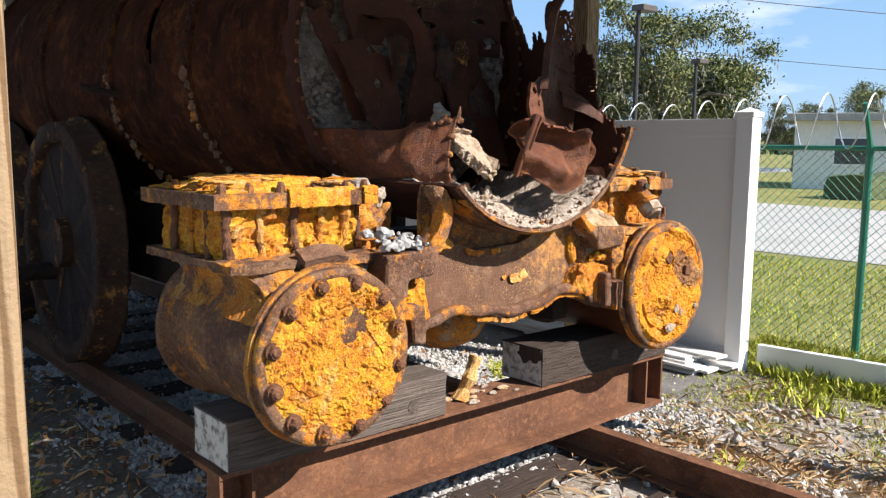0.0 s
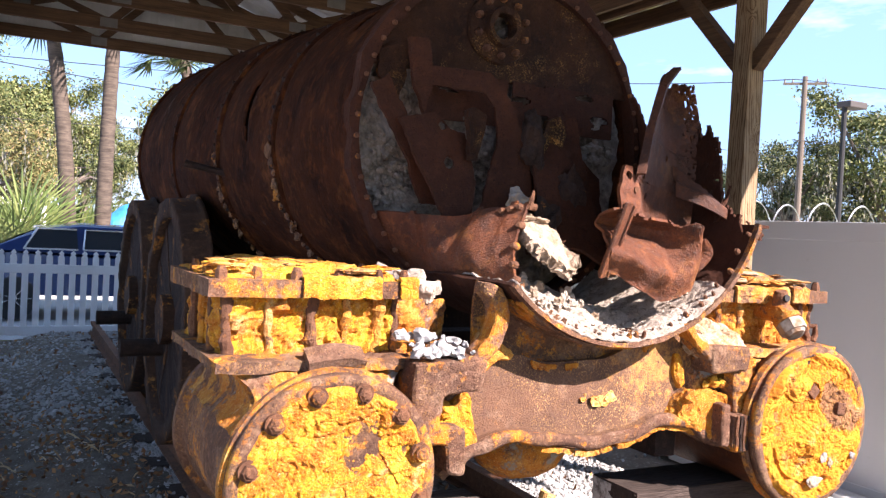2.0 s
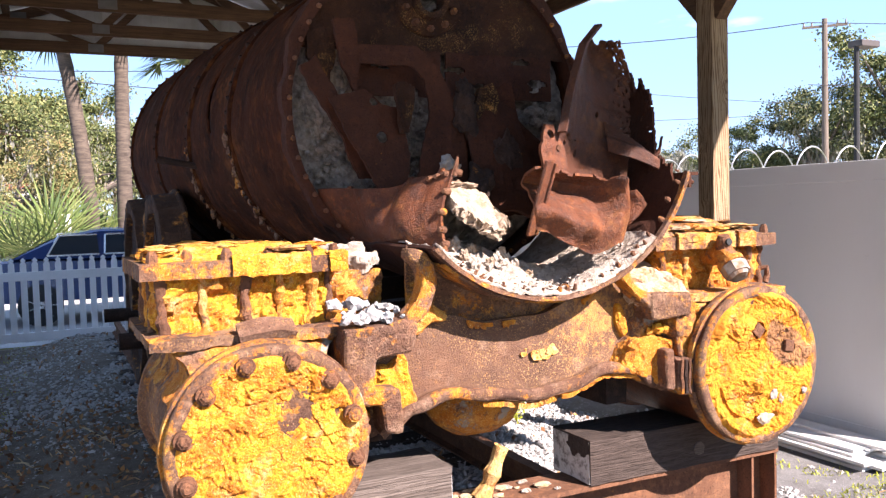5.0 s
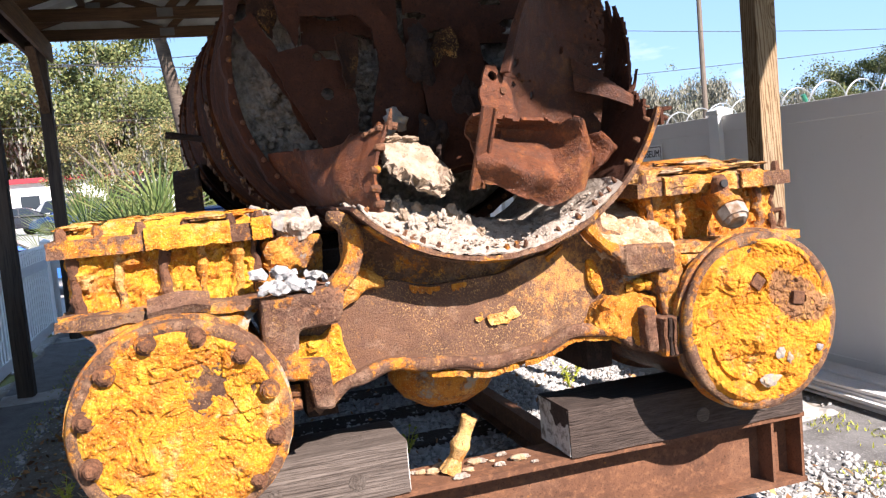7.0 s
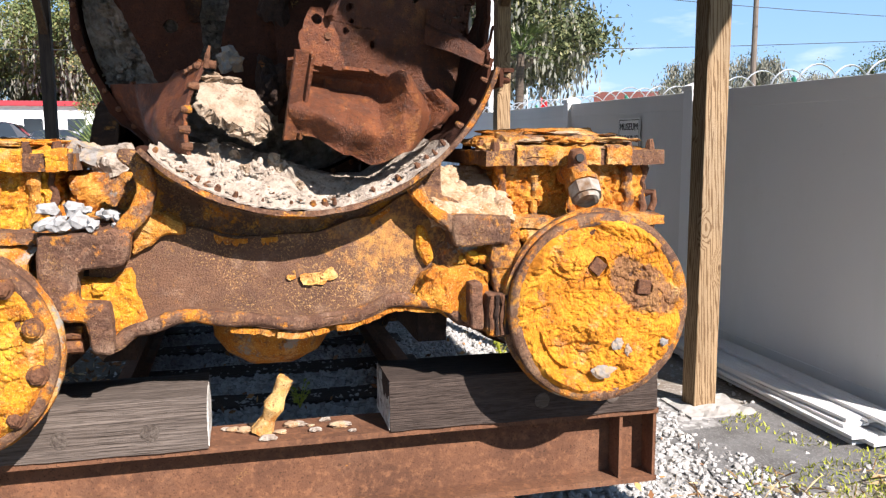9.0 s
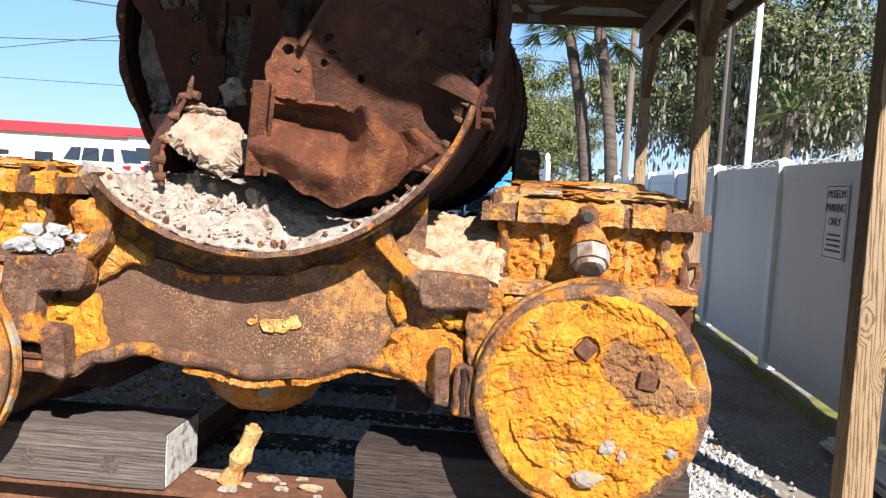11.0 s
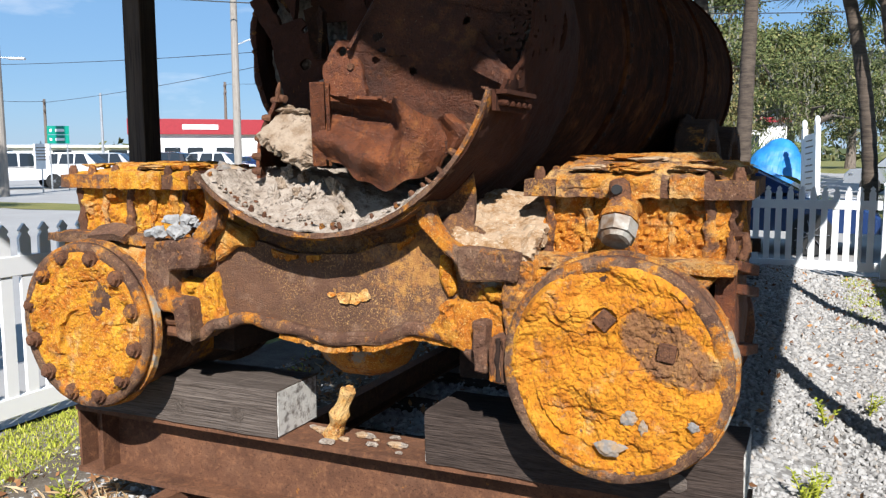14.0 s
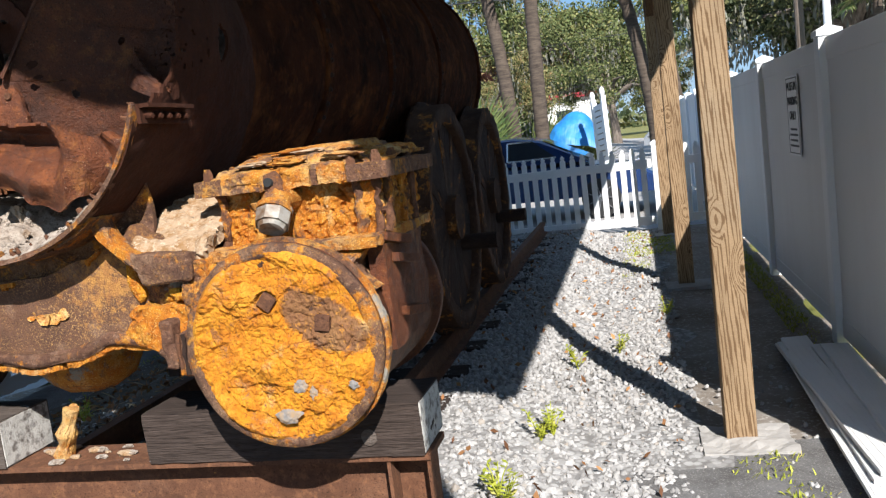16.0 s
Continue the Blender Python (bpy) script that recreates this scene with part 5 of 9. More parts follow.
for k, (u0, wd) in enumerate(((-0.20, 0.10), (-0.06, 0.05), (0.28, 0.06))):
    bm = sheet(lambda u, v: (u0 + wd * u, 0.155, interp(u0 + wd * u, TOP) - 0.005 - 0.03 * v * (0.4 + abs(noise.noise(Vector((u * 4 + k, 1, 0)))))), 12, 5, 0.012, amp=0.004, freq=30)
    part("edge_scale", bm, M_OCHRE_PALE, girder)


def crusted(bm, amp, seed):
    crust_over(bm, amp, 13.0, seed)
    return bm


def block(name, x0, x1, y0, y1, z0, z1, mat, label="", seed=0.0, amp=0.005):
    return part(name, crusted(rough_box(x0, x1, y0, y1, z0, z1, 0.011, amp * 1.2, 7.0, seed, 0.0, 0.016), amp * 0.7, seed), mat, loco, label)


def casting(name, outline, y0, y1, mat, label="", seed=0.0, amp=0.004, lean=0.0, parent=None):
    """A lump of cast iron between y0 and y1 with that outline in x and z, its edges worn."""
    bm = bmesh.new()
    fine = []
    for (xa, za), (xb, zb) in zip(outline, outline[1:] + outline[:1]):
        k = max(1, int(math.hypot(xb - xa, zb - za) / 0.014))
        fine += [(xa + (xb - xa) * i / k, za + (zb - za) * i / k) for i in range(k)]
    n = len(fine)
    fine = [tuple(0.25 * fine[i - 1][c] + 0.5 * fine[i][c] + 0.25 * fine[(i + 1) % n][c] for c in (0, 1)) for i in range(n)]
    cx_, cz_ = sum(p[0] for p in fine) / n, sum(p[1] for p in fine) / n
    steps = [(y0, 0.007), (y0 + 0.007, 0.0)] + [(y0 + 0.007 + (y1 - y0 - 0.007) * i / 9, 0.0) for i in range(1, 10)]
    rings = []
    for y, inset in steps:
        row = []
        for i in range(n):
            (xa, za), (xb, zb) = fine[i - 1], fine[(i + 1) % n]
            d = math.hypot(xb - xa, zb - za) or 1.0
            x = fine[i][0] - inset * (zb - za) / d * turn_of(outline)
            z = fine[i][1] + inset * (xb - xa) / d * turn_of(outline)
            row.append(bm.verts.new((x, y + lean * (z - cz_), z)))
        rings.append(row)
    for a, b in zip(rings, rings[1:]):
        for i in range(n):
            bm.faces.new((a[i], a[(i + 1) % n], b[(i + 1) % n], b[i]))
    edges = [bm.edges.get((rings[0][i], rings[0][(i + 1) % n])) for i in range(n)]
    out = bmesh.ops.triangle_fill(bm, edges=edges, use_beauty=True, use_dissolve=False)
    front = [g for g in out["geom"] if isinstance(g, bmesh.types.BMFace)]
    for lim in (0.05, 0.03, 0.02):
        live = [f for f in bm.faces if all(abs(v.co.y - y0 - lean * (v.co.z - cz_)) < 1e-5 for v in f.verts)]
        inner = list({e for f in live for e in f.edges if len(e.link_faces) == 2 and all(g in live for g in e.link_faces) and e.calc_length() > lim})
        if inner:
            bmesh.ops.subdivide_edges(bm, edges=inner, cuts=1)
            bmesh.ops.triangulate(bm, faces=[f for f in bm.faces if len(f.verts) > 4])
    bmesh.ops.recalc_face_normals(bm, faces=bm.faces)
    roughen(bm, amp, 14.0, seed)
    crust_over(bm, amp * 0.9, 16.0, seed)
    return part(name, bm, mat, parent or loco, label)


def turn_of(outline):
    """1 for an outline that runs counter-clockwise in x and z, else -1."""
    s = sum(xa * zb - xb * za for (xa, za), (xb, zb) in zip(outline, outline[1:] + outline[:1]))
    return 1 if s > 0 else -1


# left bracket: one casting whose top runs into the curved exhaust lip
casting("exhaust_lip", [(-0.475, 1.27), (-0.475, 1.30), (-0.425, 1.35), (-0.405, 1.415), (-0.415, 1.465), (-0.455, 1.49), (-0.45, 1.525), (-0.395, 1.515), (-0.36, 1.465), (-0.352, 1.40), (-0.375, 1.33), (-0.425, 1.275)], 0.06, 0.125, M_IRON, "curved rusted lip of the exhaust passage", 1.5)
casting("bracket", [(-0.675, 1.28), (-0.59, 1.283), (-0.475, 1.298), (-0.42, 1.285), (-0.445, 1.19), (-0.575, 1.18), (-0.58, 1.085), (-0.495, 1.08), (-0.485, 0.93), (-0.55, 0.94), (-0.555, 1.03), (-0.62, 1.035), (-0.68, 1.06)], 0.055, 0.24, M_IRON, "cast bracket with a curved lip, rusted brown", 1.0)
casting("scale_patch", [(-0.405, 1.36), (-0.36, 1.335), (-0.275, 1.29), (-0.285, 1.265), (-0.34, 1.265), (-0.40, 1.225), (-0.435, 1.20), (-0.43, 1.28)], 0.135, 0.19, M_LID, "tan scale spilling over the plate", 2.0, 0.010)
casting("scale_patch", [(-0.59, 1.15), (-0.50, 1.13), (-0.44, 1.17), (-0.425, 1.08), (-0.40, 1.0), (-0.44, 0.965), (-0.50, 0.95), (-0.52, 1.05), (-0.59, 1.06)], 0.125, 0.19, M_OCHRE_LIGHT, "ochre scale in the bracket's notch", 3.0, 0.012)
casting("bracket_web", [(-0.60, 1.19), (-0.44, 1.19), (-0.43, 1.06), (-0.60, 1.06)], 0.17, 0.30, M_IRON_DARK, "", 4.0)
bm = bmesh.new()
for z in (0.945, 0.985):
    rod(bm, (-0.70, 0.13, z), (-0.58, 0.13, z), 0.02, n=10)
roughen(bm, 0.003, 20.0)
part("drain_pipe", bm, M_BOLT, loco)
# right bracket: a curved lip running into a slab, and the crusted castings below it
casting("exhaust_lip", [(0.365, 1.45), (0.395, 1.365), (0.465, 1.295), (0.53, 1.25), (0.54, 1.30), (0.455, 1.352), (0.415, 1.44)], 0.065, 0.13, M_IRON_SPOT, "curved rusted lip of the exhaust passage", 5.5)
casting("bracket", [(0.52, 1.255), (0.53, 1.205), (0.71, 1.215), (0.715, 1.30), (0.525, 1.312)], 0.06, 0.24, M_IRON_SPOT, "cast bracket with a curved lip, stained ochre", 5.0)
casting("scale_patch", [(0.665, 1.27), (0.755, 1.275), (0.765, 1.06), (0.67, 1.045), (0.655, 1.15)], 0.075, 0.28, M_CAST, "ochre column of scale beside the cover", 6.0, 0.010)
casting("scale_patch", [(0.405, 1.05), (0.47, 1.135), (0.60, 1.145), (0.66, 1.12), (0.66, 0.98), (0.60, 0.94), (0.52, 0.985), (0.44, 1.02)], 0.10, 0.24, M_OCHRE, "thick ochre crust at the plate's end", 7.0, 0.014)
casting("scale_patch", [(0.425, 1.275), (0.455, 1.27), (0.485, 1.16), (0.455, 1.135), (0.43, 1.20)], 0.145, 0.19, M_OCHRE_LIGHT, "hanging yellow flap of scale", 8.0, 0.006)
casting("bracket_web", [(0.50, 1.22), (0.68, 1.22), (0.68, 1.10), (0.50, 1.10)], 0.16, 0.30, M_CAST, "", 9.0, 0.012)
casting("bracket_foot", [(0.575, 1.095), (0.62, 1.095), (0.625, 0.935), (0.578, 0.94)], 0.045, 0.2, M_IRON, "upright lug of the bracket", 10.0)
foot = casting("bracket_foot", [(0.632, 1.055), (0.735, 1.06), (0.745, 0.91), (0.635, 0.915)], 0.04, 0.2, M_IRON, "rusted block with upright ridges", 11.0)
for i in range(6):
    bm = bmesh.new()
    x = 0.643 + 0.0185 * i
    tube(bm, [(x + 0.003 * math.sin(q * 2 + i), 0.037, 0.925 + 0.032 * q) for q in range(5)], [0.007 + 0.002 * math.sin(q * 3 + i) for q in range(5)], 6)
    part("ridge", bm, M_IRON_DARK if i % 2 else M_BOLT, foot)
for i, (x, y, z, r) in enumerate(((0.61, 0.13, 1.165, 0.022), (0.64, 0.12, 1.16, 0.018), (0.58, 0.14, 1.155, 0.016), (0.70, 0.10, 1.19, 0.02), (0.77, 0.10, 1.235, 0.018), (-0.53, 0.12, 1.115, 0.02))):
    bm = bmesh.new()
    lump(bm, (x, y, z), r, i * 1.7, (1.0, 0.7, 0.9), 0.55, 3)
    part("scale_lump", bm, M_OCHRE_LIGHT, loco)
bm = rough_box(-0.66, -0.44, 0.22, 0.5, 1.27, 1.31, 0.015, 0.02, 8.0, 3)
part("saddle_ledge", bm, M_CAST, loco)
# barrel-shaped casting under the saddle
bm = lathe([(0.0, 0.80), (0.10, 0.80), (0.17, 0.84), (0.21, 0.90), (0.22, 1.0), (0.0, 1.02)], 40)
for v in bm.verts:
    v.co = Vector((v.co.x * 0.95, v.co.z * 0.8, v.co.y))
roughen(bm, 0.008, 8.0, 2)
at(part("centre_casting", bm, M_CAST, loco, "rounded casting below the saddle", True), -0.02, 0.48, -0.02)
# side plates of the right cylinder
for pts in (((1.275, 0.22, 1.275), (1.315, 0.36, 1.245)), ((1.285, 0.28, 1.20), (1.31, 0.44, 1.17)), ((1.29, 0.30, 1.02), (1.315, 0.44, 1.0))):
    bm = bmesh.new()
    bar(bm, pts[0], pts[1], 0.06, 0.03, 0.004)
    roughen(bm, 0.003, 15)
    part("side_bracket", bm, M_FLAP, loco)
bm = rough_box(1.235, 1.292, 0.20, 0.66, 0.92, 1.25, 0.02, 0.008, 9, 3)
part("side_casting", bm, M_FLAP, loco, "red-brown side casting of the cylinder")
bm = bmesh.new()
tube(bm, [(1.285, 0.27, 1.35), (1.308, 0.25, 1.355), (1.312, 0.25, 1.32), (1.30, 0.25, 1.29)], 0.013, 8)
part("bent_strap", bm, M_BOLT, loco)

# ---- smokebox ----
RIGHT = [(0.0, 70), (0.12, 75), (0.21, 84), (0.27, 96), (0.33, 104), (0.44, 110), (0.53, 112), (0.61, 110), (0.655, 106), (0.69, 124), (0.74, 140), (0.78, 152)]


def shell_point(u, v, r=BR):
    y = 0.0 + 0.78 * u
    a = radians(-50 + 205 * v)
    bend = 0.09 * max(0.0, min(1.0, (math.degrees(a) - 78) / 40)) * max(0.0, 1 - abs(y - 0.42) / 0.42)
    rr = r + bend + 0.01 * fbm(Vector((y * 3, v * 5, 1.0)), 3)
    return (BX + rr * math.sin(a), y, BZ - rr * math.cos(a))


def shell_keep(u, v):
    y, a = 0.78 * u, -50 + 205 * v
    top = interp(y, RIGHT) + 7 * noise.noise(Vector((y * 22, 0.5, 0))) + 4 * noise.noise(Vector((y * 60, 1.5, 0)))
    if a > top or a < -47:
        return False
    if 0.22 < y < 0.40 and a > 82 and noise.noise(Vector((y * 55, a * 0.55, 3.0))) > 0.28 + (y - 0.22) * 1.2:
        return False
    if math.hypot((y - 0.50) * 100, (a - 92) * 0.9) < 4.5 + 1.5 * noise.noise(Vector((y * 40, a * 0.4, 2))):
        return False
    return True


bm = sheet(shell_point, 130, 250, 0.012, shell_keep, amp=0.004, freq=14)
smokebox = part("smokebox_shell", bm, M_SHELL, loco, "torn red-brown smokebox shell with a ragged, holed upper edge")
bm = sheet(lambda u, v: (BX + (BR + 0.012) * math.sin(radians(-40 + 76 * u)), 0.012 + 0.18 * v, BZ - (BR + 0.012) * math.cos(radians(-40 + 76 * u))), 90, 16, 0.008, lambda u, v: noise.noise(Vector((u * 7, v * 2.0, 3))) < 0.42, amp=0.004, freq=16)
part("shell_skirt", bm, M_IRON_SPOT, smokebox, "brown and ochre scale under the smokebox's front edge")
ring = lathe([(BR - 0.009, -0.010), (BR + 0.006, -0.012), (BR + 0.009, 0.020), (BR - 0.008, 0.014)], 90, radians(118), radians(-46), True)
roughen(ring, 0.003, 16)
at(part("front_ring", ring, M_IRON, smokebox, "thin rusted front ring"), BX, 0, BZ)
for i in range(22):
    a = radians(-43 + 113 * i / 21)
    bm = bmesh.new()
    a += 0.05 * math.sin(i * 7.3)
    rr = BR - 0.018
    p = Vector((BX + rr * math.sin(a), 0.022 + 0.012 * math.sin(i * 3.1), BZ - rr * math.cos(a)))
    hexbolt(bm, p, (-math.sin(a), -0.3, math.cos(a)), 0.009 + 0.003 * math.sin(i * 5.0), 0.020, 0.2, 7)
    roughen(bm, 0.003, 60.0, i)
    part("rivet", bm, M_BOLT, smokebox)


def flap_left(u, v):
    y = 0.17 + 0.54 * u + 0.045 * v * (1 - u)
    xa, za = interp(u, [(0, -0.262), (0.25, -0.318), (0.6, -0.375), (1, -0.405)]), interp(u, [(0, 1.50), (0.3, 1.515), (1, 1.535)])
    xb, zb = interp(u, [(0, -0.198), (0.12, -0.226), (0.35, -0.305), (0.7, -0.45), (1, -0.545)]), interp(u, [(0, 1.795), (0.2, 1.775), (0.5, 1.735), (1, 1.745)])
    b = math.sin(math.pi * v) * (0.035 + 0.03 * math.sin(6 * u))
    return (xa + (xb - xa) * v - b, y, za + (zb - za) * v - b * 0.5)


bm = sheet(flap_left, 60, 28, 0.012, lambda u, v: v < 0.97 - 0.05 * noise.noise(Vector((u * 14, 0, 0))), amp=0.005, freq=12)
part("left_flap", bm, M_FLAP, smokebox, "bent rust-red plate with a rivet row")
for u, v in ((0.012, 0.30), (0.012, 0.52), (0.012, 0.74), (0.06, 0.93), (0.12, 0.93), (0.18, 0.93), (0.012, 0.10)):
    p = Vector(flap_left(u, v))
    bm = bmesh.new()
    hexbolt(bm, p + Vector((0.012, 0, 0)), (-1, -0.5, 0.1), 0.014, 0.032, 0.1, 8)
    roughen(bm, 0.002, 50.0)
    part("rivet", bm, M_BOLT, smokebox)
bm = bmesh.new()
tube(bm, [(-0.205, 0.212, 1.76), (-0.198, 0.208, 1.80), (-0.192, 0.21, 1.825)], [0.010, 0.008, 0.004], 6)
rod(bm, (-0.21, 0.222, 1.775), (-0.175, 0.218, 1.768), 0.013)
part("bent_stud", bm, M_BOLT, smokebox)


# crumpled sheet in the opening
def crumple(u, v):
    x = 0.03 + 0.50 * u
    zt = interp(u, [(0, 1.785), (0.4, 1.762), (0.60, 1.748), (0.66, 1.758), (0.84, 1.69), (0.95, 1.70), (1, 1.67)])
    zb = interp(u, [(0, 1.572), (0.12, 1.555), (0.34, 1.50), (0.5, 1.468), (0.72, 1.51), (0.92, 1.59), (1, 1.62)])
    y = interp(u, [(0, 0.10), (0.3, 0.09), (0.5, 0.085), (0.7, 0.055), (0.85, 0.085), (1, 0.135)])
    left = 1 - max(0.0, min(1.0, (u - 0.46) / 0.22))
    y += 0.075 * interp(v, [(0, 0.10), (0.30, -0.55), (0.56, 0.10), (0.74, 0.75), (0.86, 0.50), (1.0, -0.65)]) * left
    y -= 0.060 * max(0.0, 1 - abs(u - 0.58 - 0.13 * v) / 0.13) * (0.25 + 0.75 * v)
    y += 0.050 * max(0.0, 1 - abs(u - 0.80 - 0.05 * v) / 0.09) * (1 - 0.3 * v)
    y -= 0.030 * max(0.0, 1 - abs(u - 0.93) / 0.06) * v
    y -= 0.026 * max(0.0, 1 - abs(u - 0.30 - 0.30 * v) / 0.10) * max(0.0, 1 - 1.6 * v)
    return (x + 0.03 * math.sin(4 * v) * u, y + 0.004 * math.sin(9 * u + 4 * v), zb + (zt - zb) * v)


bm = sheet(crumple, 84, 60, 0.010, lambda u, v: not (v > 0.96 + 0.04 * noise.noise(Vector((u * 9, 3, 0))) or (abs(u - 0.82) < 0.012 and 0.25 < v < 0.5)), amp=0.004, freq=16)
part("crumpled_sheet", bm, M_FLAP, loco, "crumpled rust-red sheet bent outwards")
bm = bmesh.new()
bar(bm, (0.030, 0.105, 1.545), (0.070, 0.030, 1.80), 0.044, 0.013, 0.002)
bar(bm, (0.055, 0.128, 1.55), (0.094, 0.053, 1.795), 0.012, 0.042, 0.002)
roughen(bm, 0.004, 30.0, 1, 0.003)
part("angle_iron", bm, M_FLAP, loco, "pitted angle iron")
# eye plate and strap above it
LEFT_EDGE = [(0, (0.13, 0.12, 1.62)), (0.36, (0.155, 0.09, 1.90)), (0.6, (0.24, 0.15, 2.08)), (0.82, (0.33, 0.20, 2.24)), (1, (0.44, 0.25, 2.33))]
RIGHT_EDGE = [(0, (0.56, 0.30, 1.58)), (0.36, (0.62, 0.32, 1.86)), (0.6, (0.665, 0.325, 2.00)), (0.82, (0.67, 0.325, 2.15)), (1, (0.57, 0.29, 2.29))]


def along(v, edge):
    return Vector([interp(v, [(k, p[i]) for k, p in edge]) for i in range(3)])


def side_plate(u, v):
    a, b = along(v, LEFT_EDGE), along(v, RIGHT_EDGE)
    p = a.lerp(b, u)
    p.y += 0.10 * math.sin(math.pi * u) * (0.5 + 0.5 * v) + 0.02 * math.sin(7 * v + 3 * u)
    return p


def side_plate_keep(u, v):
    n = noise.noise(Vector((u * 13, v * 16, 5.0)))
    if any(math.hypot((u - a) * 0.45, (v - b) * 0.7) < 0.011 for a, b in ((0.12, 0.30), (0.20, 0.34), (0.15, 0.39), (0.28, 0.36), (0.33, 0.27), (0.10, 0.44), (0.55, 0.52))):
        return False
    if v > 0.97 + 0.04 * n or u > 0.985 + 0.03 * n and v > 0.4:
        return False
    lace = noise.noise(Vector((u * 34, v * 60, 2.0)))
    return not (u > 0.80 and v > 0.42 and lace > 0.34 - 0.9 * (u - 0.85))


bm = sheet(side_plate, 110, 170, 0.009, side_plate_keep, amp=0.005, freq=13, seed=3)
part("folded_side_plate", bm, M_FLAP_SHADED, loco, "tall torn side plate folded inwards with a lace-like rusted edge")
bm = bmesh.new()
for q in range(7):
    a, b = along(0.38 + 0.085 * q, LEFT_EDGE), along(0.38 + 0.085 * (q + 1), LEFT_EDGE)
    bar(bm, a + Vector((0, -0.012, 0)), b + Vector((0, -0.012, 0)), 0.030, 0.010)
roughen(bm, 0.004, 25.0, 2)
part("edge_strap", bm, M_FLAP_SHADED, loco, "bent strap along the torn plate's edge")


def quad_plate(cs, keep, seed, mat=None, bow=0.03):
    q = [Vector(p) for p in cs]

    def f(u, v):
        return (q[0] * (1 - u) + q[1] * u) * (1 - v) + (q[3] * (1 - u) + q[2] * u) * v + Vector((0, -bow * math.sin(math.pi * u), 0.015 * math.sin(2 * math.pi * v)))
    part("torn_plate", sheet(f, 30, 30, 0.010, keep, amp=0.005, freq=14, seed=seed), mat or M_FLAP, loco, "torn rust-red inner plate")


quad_plate(((0.48, 0.25, 1.850), (0.655, 0.16, 1.770), (0.690, 0.18, 1.83), (0.50, 0.30, 1.97)), lambda u, v: v < 1 - 0.30 * u, 2, M_FLAP_SHADED)
quad_plate(((0.63, 0.20, 1.76), (0.66, 0.24, 1.78), (0.70, 0.22, 1.91), (0.685, 0.21, 1.90)), lambda u, v: abs(u - 0.5) < 0.55 * (1.05 - v), 4, M_SHELL)
bm = bmesh.new()
box(bm, 0.665, 0.70, 0.0, 0.26, 1.745, 1.757)
box(bm, 0.655, 0.667, 0.0, 0.26, 1.70, 1.757)
for i in range(5):
    hexbolt(bm, (0.667, 0.03 + 0.05 * i, 1.725), (1, -0.3, -0.2), 0.012, 0.03, 0.1, 8)
part("outer_angle", bm, M_SHELL, smokebox)

# tube sheet, its flange and the dry pipe opening
TX, TZ, TR = 0.0, 2.04, 0.65            # the boiler's axis and radius at the tube sheet
ring = lathe([(TR - 0.01, 0.69), (TR + 0.010, 0.692), (TR + 0.022, 0.70), (TR + 0.028, 0.74), (TR - 0.005, 0.76)], 160, closed=True)
for v in ring.verts:
    a = math.atan2(v.co.x, v.co.z)
    k = 1 + (0.022 * fbm(Vector((math.sin(a) * 6, math.cos(a) * 6, 2.0)), 4) + 0.07 * max(0.0, math.cos(a)) ** 2 if math.hypot(v.co.x, v.co.z) > TR + 0.015 else 0.0)
    v.co.x, v.co.z = v.co.x * k, v.co.z * k
roughen(ring, 0.006, 9)
flange = at(part("tube_sheet_flange", ring, M_SHELL, loco, "rivet-studded ring at the boiler's front"), TX, 0, TZ)
for i in range(54):
    a = 2 * math.pi * i / 54
    bm = bmesh.new()
    hexbolt(bm, (TR * math.sin(a), 0.692, -TR * math.cos(a)), (0, -1, 0), 0.011, 0.014, 0.1, 7)
    ob = part("rivet", bm, M_BOLT, flange)


def tubesheet(u, v):
    x = -0.66 + 1.32 * u
    return (TX + x, 0.735 + 0.01 * math.sin(5 * u), 2.28 + 0.42 * v)


bm = sheet(tubesheet, 90, 34, 0.016, lambda u, v: math.hypot(-0.66 + 1.32 * u, 2.28 + 0.42 * v - TZ) < TR + 0.005 and math.hypot(-0.66 + 1.32 * u + 0.05, 2.28 + 0.42 * v - 2.49) > 0.052, amp=0.006, freq=10)
sheet_ob = part("tube_sheet", bm, M_TUBESHEET, loco, "upper half of the boiler's tube sheet with a round pipe hole")
boss = lathe([(0.052, 0.0), (0.052, -0.05), (0.075, -0.055), (0.08, -0.02), (0.14, -0.014), (0.145, 0.0)], 40)
roughen(boss, 0.006, 20)
at(part("pipe_flange", boss, M_TUBESHEET, sheet_ob, "flange of the pipe opening"), TX - 0.05, 0.73, 2.49)
for i in range(10):
    a = 2 * math.pi * i / 10
    bm = bmesh.new()
    hexbolt(bm, (TX - 0.05 + 0.112 * math.sin(a), 0.716, 2.49 + 0.112 * math.cos(a)), (0, -1, 0), 0.016, 0.03, 0.1)
    part("nut", bm, M_BOLT, sheet_ob)
# inside of the wreck
bm = sheet(lambda u, v: (BX - 0.44 + 0.9 * u, 0.71, 2.10 + 0.185 * v), 110, 26, 0.012, lambda u, v: noise.noise(Vector((u * 6, v * 4, 9))) < 0.35 and abs(u - 0.42) > 0.012, amp=0.008, freq=9)
part("baffle_plate", bm, M_SHELL, loco, "dark horizontal plate")
